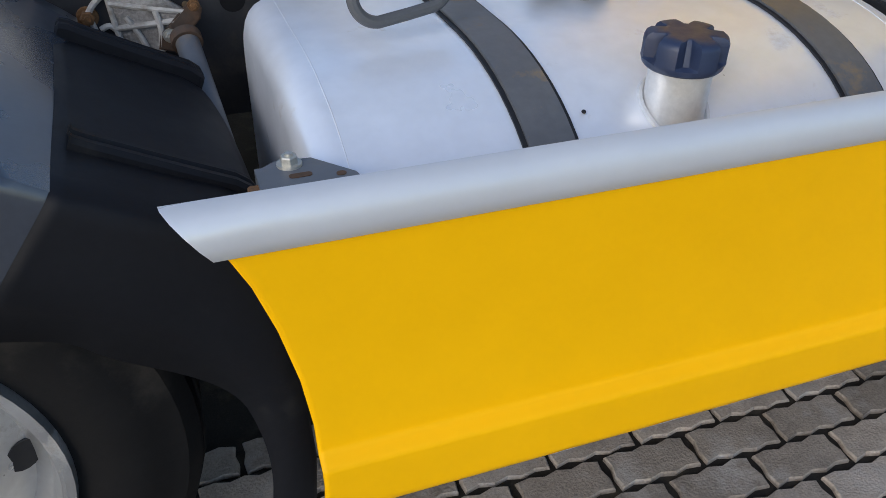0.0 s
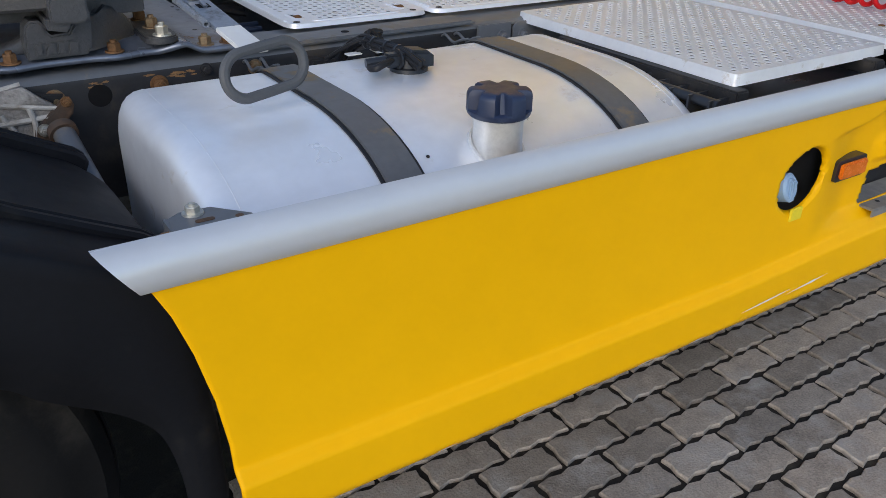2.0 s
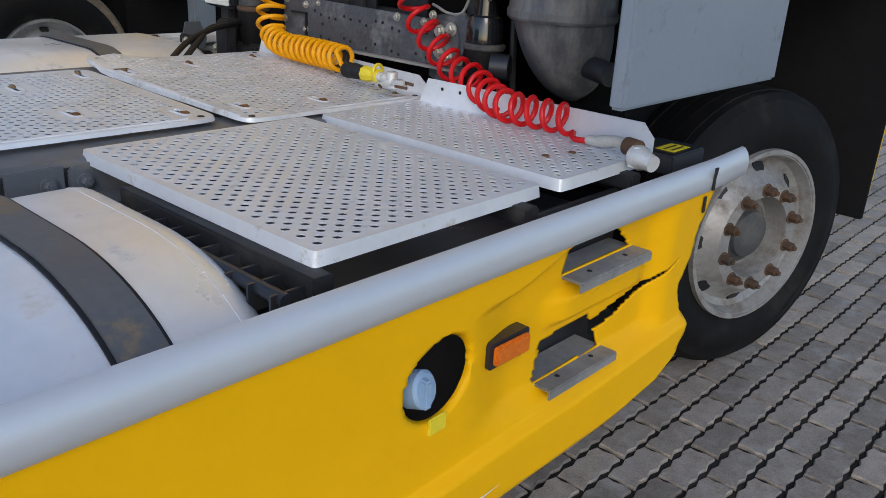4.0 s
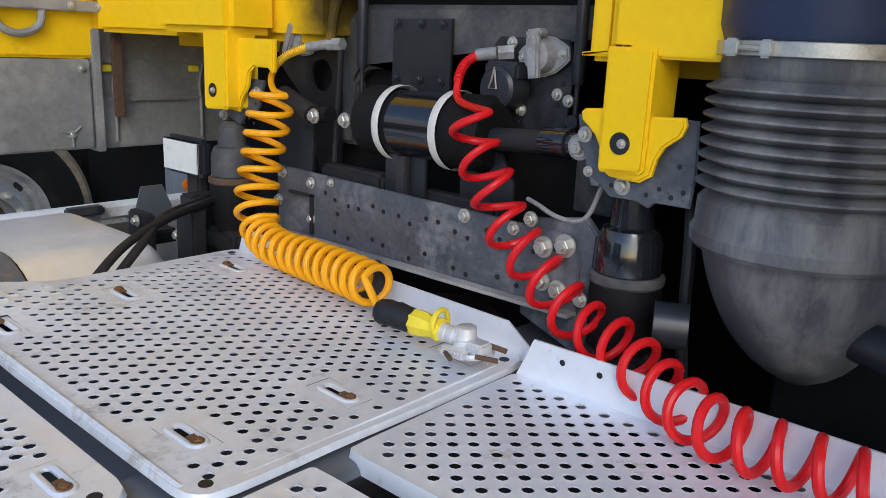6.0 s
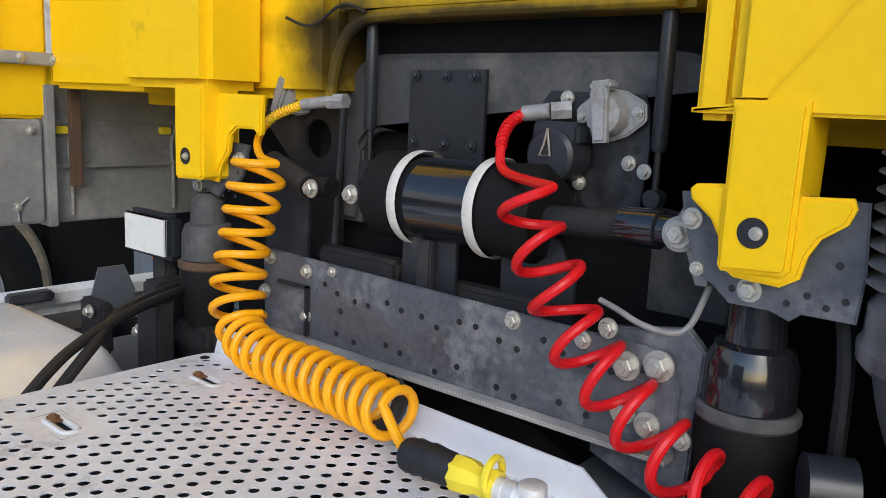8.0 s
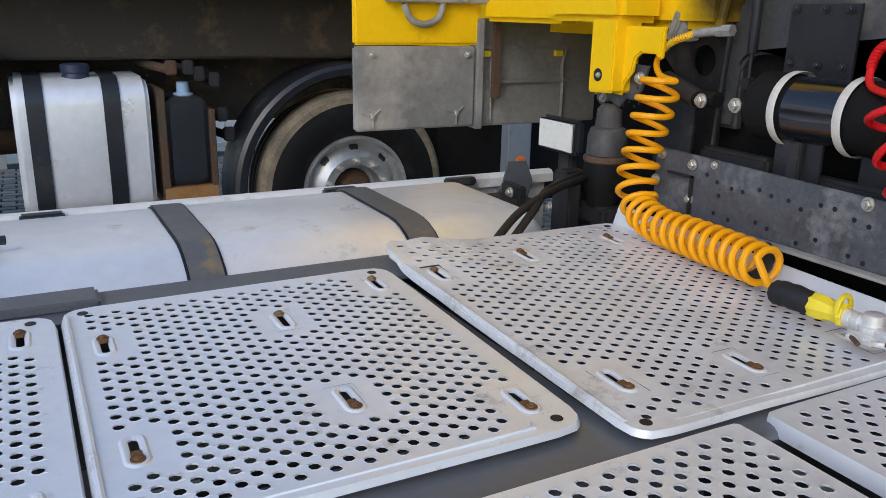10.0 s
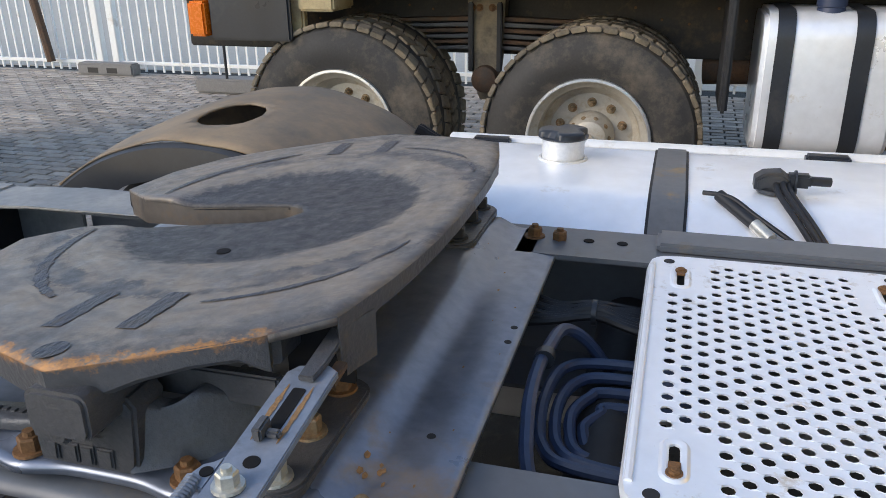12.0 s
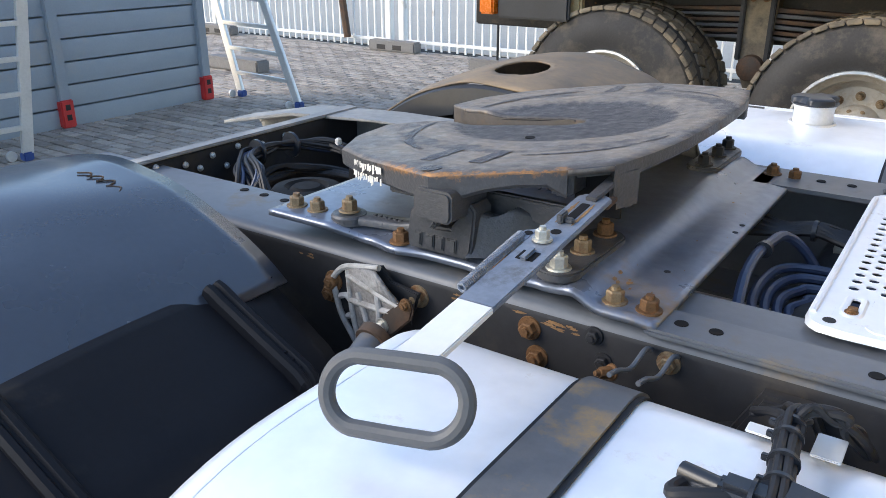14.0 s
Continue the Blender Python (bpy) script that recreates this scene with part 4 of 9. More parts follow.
for x in (-0.0125, 0.0115):
    bm = bmesh.new()
    prev = None
    for k in range(31):
        t = k / 30
        w = 0.0035 * (0.5 + 0.8 * abs(noise.noise(Vector((t * 9, x * 300, 0))))) * (0.2 + math.sin(math.pi * t))
        ring = [bm.verts.new((x + o, 0.106 + 0.078 * t, 0.0046)) for o in (-w, w)]
        if prev:
            bm.faces.new((prev[0], prev[1], ring[1], ring[0]))
        prev = ring
    lever_part(bm, "rust_mark", rust_mark, "rust beside the slot")
# catch in the slot, holes, nut and the ear that holds the spring
bm = bmesh.new()
box(bm, (-0.010, 0.165, 0.004), (-0.001, 0.186, 0.018), 0.002)
box(bm, (-0.001, 0.172, 0.004), (0.012, 0.180, 0.012), 0.002)
lever_part(bm, "catch", CAST)
for x, y, r in ((0.001, 0.208, 0.0075), (-0.030, 0.226, 0.006)):
    bm = bmesh.new()
    lathe(bm, (x, y, 0.0041), (0, 0, 1), [(0, r), (0.0007, r * 0.95)], 16)
    lever_part(bm, "hole", BLACK)
bm = bmesh.new()
prism(bm, [(-0.0235, 0.205), (-0.030, 0.213), (-0.038, 0.218), (-0.042, 0.228), (-0.038, 0.238), (-0.0235, 0.245)], "z", -0.003, 0.0038, 0.001)
lever_part(bm, "ear", LEVER)
bm = bmesh.new()
box(bm, (-0.012, 0.272, 0.0041), (0.012, 0.296, 0.0047))
lever_part(bm, "cut_out", BLACK)
bm = bmesh.new()
box(bm, (-0.006, 0.268, 0.0042), (0.006, 0.300, 0.010), 0.003)
lever_part(bm, "hook", LEVER)
bolt("nut", P0 + d * 0.238 + Vector((-0.004, 0, 0.0045)), (0, 0, 1), 0.0095, BOLT_ZINC, lever, 0.012)
bm = bmesh.new()
e1, e2, e3 = frame_of(d)
A = P0 + d * 0.235 + Vector((-0.036, 0, 0.004))
tube(bm, [A + d * (0.00052 * i) + Vector((0.004 * i / 300, 0, 0)) + (e2 * math.cos(i * 0.9) + e3 * math.sin(i * 0.9)) * 0.0056 for i in range(300)], 0.0019, 5)
part("spring", bm, LEVER, lever, "grey coil spring")
bm = bmesh.new()
C, U, W = Vector((0.370, 1.166, 1.026)), Vector((0.062, 0.012, 0.006)), Vector((0.003, -0.012, -0.036))
loop = []
for i in range(40):
    a = 2 * math.pi * i / 40
    cx, sx = math.cos(a), math.sin(a)
    loop.append(C + U * (0.62 * (1 if cx > 0 else -1) * (abs(cx) ** 0.15 > 0.5) + 0.62 * cx) + W * sx)
tube(bm, loop, 0.0092, 10, True)
part("loop_grip", bm, GRIP, lever, "black rubber loop grip")

# ---- perforated deck plates ----


def perforated(name, x0, x1, y0, y1, z, label, mat, lift=0.0008, margin=0.03, pitch=0.0212, r=0.0068, slots=(), lip=0.009, corner=0.04, group="deck plates", warp=0.0, tall=1.0, bend=0.0):
    """A thin sheet with staggered punched holes, rounded corners and a bent-down rim."""
    ob = thing(name, ((x0 + x1) / 2, (y0 + y1) / 2, z), label, "deck plate", group)
    bm = bmesh.new()
    gx0, gy0 = x0 + margin, y0 + margin
    nx, ny = int((x1 - x0 - 2 * margin) / pitch), int((y1 - y0 - 2 * margin) / (pitch * tall))
    px, py = (x1 - x0 - 2 * margin) / nx, (y1 - y0 - 2 * margin) / ny

    def hgt(x, y):
        crease = max(0.0, 1 - math.hypot((x - x0) * 0.62, y - y1) / 0.15)
        return z + bend * crease * (0.8 + 1.1 * noise.noise(Vector((x * 13, y * 13, 7)))) + warp * (math.sin((x - x0) * 7 + 1) * math.cos((y - y0) * 6) + 0.6 * noise.noise(Vector((x * 8, y * 8, 2))))
    cache = {}

    def gv(i, j):
        if (i, j) not in cache:
            x, y = gx0 + i * px, gy0 + j * py
            cache[i, j] = bm.verts.new((x, y, hgt(x, y)))
        return cache[i, j]
    cores = []
    reach = max(2, round(0.043 / py))
    for sl in slots:
        ci = min(max(round((sl[0] - gx0) / px), 1), nx - 1)
        cj = min(max(round((sl[1] - gy0) / py), reach), ny - reach)
        cores.append((ci, cj))
    for i in range(nx):
        for j in range(ny):
            cx, cy = gx0 + (i + 0.5) * px, gy0 + (j + 0.5) * py
            if any(ci - 1 <= i < ci + 1 and cj - reach <= j < cj + reach for ci, cj in cores):
                continue
            near = any(abs(i + 0.5 - ci) < 1.9 and abs(j + 0.5 - cj) < reach + 0.8 for ci, cj in cores)
            c4 = [gv(i, j), gv(i + 1, j), gv(i + 1, j + 1), gv(i, j + 1)]
            if (i + j) % 2 or near:
                bm.faces.new(c4)
                continue
            h0 = hgt(cx, cy)
            top = [bm.verts.new((cx + r * math.cos(radians(225 + 45 * k)), cy + r * math.sin(radians(225 + 45 * k)), h0 + lift)) for k in range(8)]
            low = [bm.verts.new((v.co.x, v.co.y, h0 - 0.0012)) for v in top]
            for k in range(4):
                bm.faces.new((c4[k], top[2 * k + 1], top[2 * k]))
                bm.faces.new((c4[k], c4[(k + 1) % 4], top[(2 * k + 2) % 8], top[2 * k + 1]))
            for k in range(8):
                bm.faces.new((top[k], top[(k + 1) % 8], low[(k + 1) % 8], low[k]))
    # margin ring: the grid's border joined to a rounded outline, then the rim
    border = [(i, 0) for i in range(nx)] + [(nx, j) for j in range(ny)] + [(i, ny) for i in range(nx, 0, -1)] + [(0, j) for j in range(ny, 0, -1)]
    outer, low, grid_ring = [], [], []
    turns = {(0, 0): 180, (nx, 0): 270, (nx, ny): 0, (0, ny): 90}
    for i, j in border:
        x, y = gx0 + i * px, gy0 + j * py
        ex = x0 if i == 0 else x1 if i == nx else x
        ey = y0 if j == 0 else y1 if j == ny else y
        qx, qy = min(max(ex, x0 + corner), x1 - corner), min(max(ey, y0 + corner), y1 - corner)
        if (i, j) in turns:
            spots = [(qx + corner * math.cos(radians(turns[i, j] + d)), qy + corner * math.sin(radians(turns[i, j] + d))) for d in (26, 45, 64)]
        elif qx != ex and qy != ey:
            far_ = math.hypot(ex - qx, ey - qy)
            spots = [(qx + (ex - qx) * corner / far_, qy + (ey - qy) * corner / far_)]
        else:
            spots = [(ex, ey)]
        for ex, ey in spots:
            outer.append(bm.verts.new((ex, ey, hgt(ex, ey) + 0.001)))
            ox, oy = ex - 0.003 * (1 if ex < (x0 + x1) / 2 else -1) * (i in (0, nx)), ey - 0.003 * (1 if ey < (y0 + y1) / 2 else -1) * (j in (0, ny))
            low.append(bm.verts.new((ox, oy, hgt(ex, ey) - lip)))
            grid_ring.append((i, j))
    k = len(grid_ring)
    for q in range(k):
        a, b = grid_ring[q], grid_ring[(q + 1) % k]
        bm.faces.new((gv(*a), gv(*b), outer[(q + 1) % k], outer[q]) if a != b else (gv(*a), outer[(q + 1) % k], outer[q]))
        bm.faces.new((outer[q], outer[(q + 1) % k], low[(q + 1) % k], low[q]))
    part("perforated_sheet", bm, mat, ob, smooth=50)
    for sl, (ci, cj) in zip(slots, cores):
        sx, sy = gx0 + ci * px, gy0 + cj * py
        part("slot_pad", slot_pad(sx, sy, hgt(sx, sy), px, reach * py), mat, ob)
        way = 1 if sl[2] > 0 else -1
        bolt("bolt", (sx, sy + way * 0.025, hgt(sx, sy) + 0.001), (0, 0, 1), 0.0065, BOLT_RUST if sl[3] else BOLT_YELLOW, ob, 0.003)
        if sl[3]:
            bm = bmesh.new()
            box(bm, (sx - 0.0065, min(sy + way * 0.006, sy + way * 0.017), hgt(sx, sy) + 0.001), (sx + 0.0065, max(sy + way * 0.006, sy + way * 0.017), hgt(sx, sy) + 0.004), 0.001)
            part("clamp_nut", bm, BOLT_RUST, ob)
    if slots:
        for hx, hy in ((x0 + 0.03, y0 + 0.026), (x1 - 0.035, y0 + 0.026), (x0 + 0.032, y1 - 0.024), (x1 - 0.035, y1 - 0.024)):
            bm = bmesh.new()
            lathe(bm, (hx, hy, hgt(hx, hy) + 0.0004), (0, 0, 1), [(0, 0.009), (0.0008, 0.0085)], 16)
            part("corner_hole", bm, HOSE_B, ob)
        bm = bmesh.new()
        tube(bm, [(x0 + 0.006, y0 + 0.04, z + 0.001), (x0 + 0.006, y1 - 0.04, z + 0.001)], 0.005, 8)
        part("rolled_edge", bm, mat, ob)
        bm = bmesh.new()
        e = 0.016
        tube(bm, spline([(x0 + 0.075, y0 + 0.03, z), (x0 + 0.085, y0 + e + 0.003, z + 0.0006), (x0 + 0.11, y0 + e, z + 0.001), (x1 - 0.11, y0 + e, z + 0.001), (x1 - 0.085, y0 + e + 0.003, z + 0.0006), (x1 - 0.075, y0 + 0.03, z)], 6), 0.0025, 6)
        part("pressed_bead", bm, mat, ob)
    return ob


def stadium(w, l, n=24):
    """Points round a long slot, evenly along its edge, from the middle of a long side."""
    per = 4 * (l - w) + 2 * math.pi * w
    out = []
    for i in range(n):
        q = per * i / n
        a, c = l - w, math.pi * w
        if q < a:
            out.append((w, q))
        elif q < a + c:
            t = (q - a) / w
            out.append((w * math.cos(t), a + w * math.sin(t)))
        elif q < 3 * a + c:
            out.append((-w, a - (q - a - c)))
        elif q < 3 * a + 2 * c:
            t = math.pi + (q - 3 * a - c) / w
            out.append((w * math.cos(t), -a + w * math.sin(t)))
        else:
            out.append((w, -a + (q - 3 * a - 2 * c)))
    return out


def slot_pad(x, y, z, hx, hy):
    """A raised rim round a slot, within a piece of flat sheet."""
    bm = bmesh.new()
    edge = []
    for i in range(24):
        q = 4 * (hx + hy) * i / 24
        if q < hy:
            edge.append((hx, q))
        elif q < hy + 2 * hx:
            edge.append((hx - (q - hy), hy))
        elif q < 3 * hy + 2 * hx:
            edge.append((-hx, hy - (q - hy - 2 * hx)))
        elif q < 3 * hy + 4 * hx:
            edge.append((-hx + (q - 3 * hy - 2 * hx), -hy))
        else:
            edge.append((hx, -hy + (q - 3 * hy - 4 * hx)))
    for sx in (-1, 1):
        for sy in (-1, 1):
            i = min(range(24), key=lambda k: math.dist(edge[k], (sx * hx, sy * hy)))
            edge[i] = (sx * hx, sy * hy)
    rings = [[bm.verts.new((x + u, y + v, z + h)) for u, v in pts] for pts, h in
             ((edge, 0.0), (stadium(0.0165, 0.0405), 0.0), (stadium(0.0130, 0.037), 0.0026), (stadium(0.0095, 0.033), 0.0026), (stadium(0.0060, 0.0295), 0.0006), (stadium(0.0058, 0.029), -0.0025))]
    for a, b in zip(rings, rings[1:]):
        for i in range(24):
            bm.faces.new((a[i], a[(i + 1) % 24], b[(i + 1) % 24], b[i]))
    return bm


Z_DECK = 0.985
deck_a = perforated("deck_plate", 0.647, 1.047, 1.676, 2.332, Z_DECK, "white-grey perforated aluminium deck plate with rusty slot bolts", PLATE, r=0.0078, slots=[(0.666, 1.769, -0.02, 1), (0.992, 1.767, -0.02, 1), (0.673, 2.238, 0.02, 1), (0.991, 2.242, 0.02, 1)], warp=0.0006, tall=0.68)
deck_b = perforated("deck_plate", 1.059, 1.655, 1.668, 2.348, Z_DECK, "large white-grey perforated aluminium deck plate with rusty slot bolts", PLATE, r=0.0078, slots=[(1.112, 1.836, -0.02, 1), (1.396, 1.860, -0.02, 1), (1.616, 1.760, -0.02, 1), (1.107, 2.171, 0.02, 1), (1.386, 2.165, 0.02, 0), (1.608, 2.263, 0.02, 0)], warp=0.001, tall=0.68)
p3 = perforated("deck_plate", 1.695, 2.325, 1.638, 2.47, Z_DECK, "dusty perforated deck plate with bent corner and upturned edge", PLATE_DUSTY, slots=[(1.763, 1.774, -0.02, 1), (2.005, 1.747, -0.02, 1), (2.240, 1.725, -0.02, 0), (1.744, 2.303, 0.02, 0), (1.978, 2.329, 0.02, 1), (2.232, 2.350, 0.02, 1)], warp=0.0026, tall=0.70, bend=0.034, pitch=0.0222, r=0.0078)
for ob, x, ya, yb in ((p3, 2.325, 1.638, 2.47),):
    bm = bmesh.new()
    prism(bm, [(ya, Z_DECK - 0.012), (yb, Z_DECK - 0.012), (yb - 0.02, 1.035), (ya + 0.05, 1.035), (ya, 1.0)], "x", x, x + 0.004)
    part("upturned_edge", bm, PLATE, ob)
p4 = perforated("deck_plate", 1.289, 1.848, 0.897, 1.622, 0.955, "clean perforated aluminium step plate with folded edges", PLATE, lift=0.0013, pitch=0.019, r=0.0085, margin=0.018, lip=0.024, corner=0.012, group="step plates")
p5 = perforated("deck_plate", 1.905, 2.262, 0.889, 1.624, 0.955, "perforated aluminium step plate with upturned front edge", PLATE, lift=0.0013, pitch=0.019, r=0.0085, margin=0.018, lip=0.024, corner=0.012, group="step plates")
bm = bmesh.new()
prism(bm, [(0.885, 0.945), (1.624, 0.945), (1.59, 1.022), (0.915, 1.022), (0.885, 0.99)], "x", 2.263, 2.267)
part("upturned_edge", bm, PLATE, p5)
for y in (1.47, 1.535):
    bm = bmesh.new()
    lathe(bm, (2.2625, y, 1.0), (-1, 0, 0), [(0, 0.005), (0.0006, 0.005)], 12)
    part("drilled_hole", bm, HOSE_B, p5)
for x, y in ((2.035, 1.02), (2.11, 1.0)):
    bm = bmesh.new()
    lathe(bm, (x, y, 0.957), (0, 0, 1), [(0, 0.009), (0.002, 0.0085)], 16)
    part("rivet", bm, BOLT_RUST, p5)
# supports under the step plates
support = thing("deck_support", (1.8, 1.25, 0.9), "black steel support bars and grating under the step plates", "support")
for x in (1.36, 1.86, 2.24):
    bm = bmesh.new()
    box(bm, (x - 0.02, 0.95, 0.885), (x + 0.02, 1.53, 0.92), 0.004)
    part("support_bar", bm, CHASSIS_DARK, support)
for k in range(9):
    bm = bmesh.new()
    box(bm, (1.28, 0.97 + 0.055 * k, 0.86), (1.36, 0.975 + 0.055 * k, 0.905))
    part("grating_bar", bm, PLASTIC, support)
bm = bmesh.new()
rod(bm, (1.30, 0.96, 0.895), (1.30, 1.5, 0.895), 0.012)
part("grating_bar", bm, PLASTIC, support)
# boxes in the dark under the step plates: battery and tool box
box_thing = thing("battery_box", (1.8, 1.2, 0.6), "black plastic battery box behind the skirt", "battery box")
bm = bmesh.new()
box(bm, (1.42, 1.02, 0.40), (2.25, 1.50, 0.82), 0.02)
part("box_body", bm, PLASTIC, box_thing)

# ---- fuel tanks ----


def tank_section(y0, y1, z0, z1, r_in, r_out, n=10, flat=1.0):
    """A tank's cross-section with a larger rounding on the outer shoulder."""
    out = []
    for cy, cz, rr, a in ((y1 - r_in, z1 - r_in, r_in, 0), (y0 + r_out, z1 - r_out, r_out, 90), (y0 + r_out, z0 + r_out, r_out, 180), (y1 - r_in, z0 + r_in, r_in, 270)):
        for i in range(n + 1):
            t = radians(a + 90 * i / n)
            if a == 90:
                out.append((cy + rr * math.cos(t), z1 - rr * flat * (1 - math.sin(t))))
            else:
                out.append((cy + rr * math.cos(t), cz + rr * math.sin(t)))
    return out


def tank_mesh(x0, x1, sec, round_r=0.03):
    bm = bmesh.new()
    cy = sum(p[0] for p in sec) / len(sec)
    cz = sum(p[1] for p in sec) / len(sec)
    rings = []
    bends = [(round_r * (1 - math.cos(radians(15 * i))), 1 - round_r / 0.26 * (1 - math.sin(radians(15 * i)))) for i in range(7)]
    stations = [(x0 + h, q) for h, q in bends] + [(x1 - h, q) for h, q in reversed(bends)]
    for x, s in stations:
        rings.append([bm.verts.new((x, cy + (y - cy) * s, cz + (z - cz) * s)) for y, z in sec])
    k = len(sec)
    for a, b in zip(rings, rings[1:]):
        for i in range(k):
            bm.faces.new((a[i], b[i], b[(i + 1) % k], a[(i + 1) % k]))
    bm.faces.new(rings[0])
    bm.faces.new(rings[-1])
    return bm


def strap_mesh(x0, x1, sec, off, y_lo, y_hi, t=0.003):
    """A band over a stretch of a tank's section."""
    cy = sum(p[0] for p in sec) / len(sec)
    cz = sum(p[1] for p in sec) / len(sec)
    bm = bmesh.new()
    pts = [(y, z) for y, z in sec if z > cz - 0.18 and y_lo <= y <= y_hi]
    pts.sort(key=lambda p: math.atan2(p[1] - cz, p[0] - cy))
    prev = None
    for i, (y, z) in enumerate(pts):
        a, b = pts[max(i - 1, 0)], pts[min(i + 1, len(pts) - 1)]
        ny, nz = (b[1] - a[1]), -(b[0] - a[0])
        ln = math.hypot(ny, nz) or 1
        ny, nz = ny / ln, nz / ln
        q = [bm.verts.new((x, y + ny * o, z + nz * o)) for x, o in ((x0, off), (x0, off + t), (x1, off + t), (x1, off))]
        if prev:
            for j in range(4):
                bm.faces.new((prev[j], prev[(j + 1) % 4], q[(j + 1) % 4], q[j]))
        else:
            bm.faces.new(q)
        prev = q
    bm.faces.new(prev)
    return bm


def filler(parent, x, y, z0, z1, r, surf, lobes=6, tall=1.0, wide=1.0, cap_mat=None):
    bm = bmesh.new()
    lathe(bm, (x, y, z0), (0, 0, 1), [(0, r * 1.05), (0.02, r), (z1 - z0 - 0.012, r), (z1 - z0 - 0.006, r * 1.06), (z1 - z0, r * 1.06)], 32)
    part("filler_neck", bm, CAST_ALU, parent, "aluminium filler neck")
    bm = bmesh.new()
    tube(bm, [(x + r * 1.12 * math.cos(2 * math.pi * i / 32), y + r * 1.12 * math.sin(2 * math.pi * i / 32), surf(y + r * 1.12 * math.sin(2 * math.pi * i / 32)) + 0.001) for i in range(32)], 0.0045, 6, True)
    part("weld_bead", bm, CAST_ALU, parent)
    bm = bmesh.new()
    segs = 72
    rings = []
    for h, rr, deep in ((0.0, 1.14, 0.0), (0.003, 1.20, 0.0), (0.010, 1.25, 0.04), (0.013, 1.24, 0.26), (0.036, 1.24, 0.42), (0.042, 1.19, 0.42), (0.046, 1.07, 0.36), (0.047, 0.80, 0.16), (0.047, 0.55, 0.0)):
        ring = []
        for i in range(segs):
            a = 2 * math.pi * i / segs
            notch = min(1.0, 1.5 * max(0.0, math.cos(lobes * a)) ** 1.6)
            ring.append(bm.verts.new((x + r * wide * (rr - deep * notch) * math.cos(a), y + r * wide * (rr - deep * notch) * math.sin(a), z1 + h * tall)))
        rings.append(ring)
    for a, b in zip(rings, rings[1:]):
        for i in range(segs):
            bm.faces.new((a[i], a[(i + 1) % segs], b[(i + 1) % segs], b[i]))
    bm.faces.new(list(reversed(rings[0])))
    bm.faces.new(rings[-1])
    cap = part("cap", bm, cap_mat or CAP_BLUE, parent, "navy blue lobed plastic cap" if cap_mat is None else "flat dark fuel cap")
    for k in range(3):
        bm = bmesh.new()
        box(bm, (x - 0.02, y - 0.016 + 0.013 * k, z1 + 0.042 * tall), (x + 0.02, y - 0.010 + 0.013 * k, z1 + 0.0445 * tall))
        part("raised_bar", bm, cap_mat or CAP_BLUE, cap)


SEC_N = tank_section(0.845, 1.490, 0.40, 0.950, 0.095, 0.330, 14, 0.55)
tank = thing("fuel_tank", (0.72, 1.22, 0.42), "brushed aluminium fuel tank with two dark straps and navy cap", "fuel tank", "fuel tanks")
part("tank_body", tank_mesh(0.168, 1.228, SEC_N, 0.050), TANK, tank)
for x in (0.222, 1.172):
    # weld seam of the end cap
    bm = bmesh.new()
    tube(bm, [(x + 0.0008 * noise.noise(Vector((q * 1.7, x, 0))), y, z) for q, (y, z) in enumerate(SEC_N)], 0.0008, 5, True)
    part("weld_seam", bm, TANK, tank)
bm = bmesh.new()
lathe(bm, (0.560, 0.945, 0.9035), (0, -0.5, 1), [(0, 0.0035), (0.0016, 0.003)], 10)
part("drain_plug", bm, HOSE_B, tank, "small dark dot")
for x in (0.478, 0.516, 1.008, 1.046):
    # bent hooks that hold the strap ends to the rail
    bm = bmesh.new()
    tube(bm, spline([(x, 1.462, 0.944), (x, 1.492, 0.936), (x + 0.003, 1.53, 0.922), (x + 0.006, 1.57, 0.932), (x + 0.008, 1.590, 0.925)], 6), 0.0036, 8)
    part("strap_hook", bm, CHASSIS, tank, "bent steel hook")
for x in (0.447, 0.982):
    bolt("bolt", (x, 1.555, 0.893), (-0.6, -1, 0.2), 0.0085, BOLT_RUST, tank, 0.02)

for x0, x1 in ((0.462, 0.530), (0.992, 1.060)):
    part("rubber_liner", strap_mesh(x0 - 0.007, x1 + 0.007, SEC_N, 0.0008, 0.82, 1.485), HOSE_B, tank)
    part("strap", strap_mesh(x0, x1, SEC_N, 0.004, 0.82, 1.485, 0.004), STRAP, tank, "dark grey steel strap with rust spots")
filler(tank, 0.703, 0.940, 0.865, 0.957, 0.0445, lambda y: 0.950 - 0.55 * (0.33 - math.sqrt(max(0.33 ** 2 - max(1.175 - y, 0) ** 2, 0))), tall=1.0, wide=1.04)


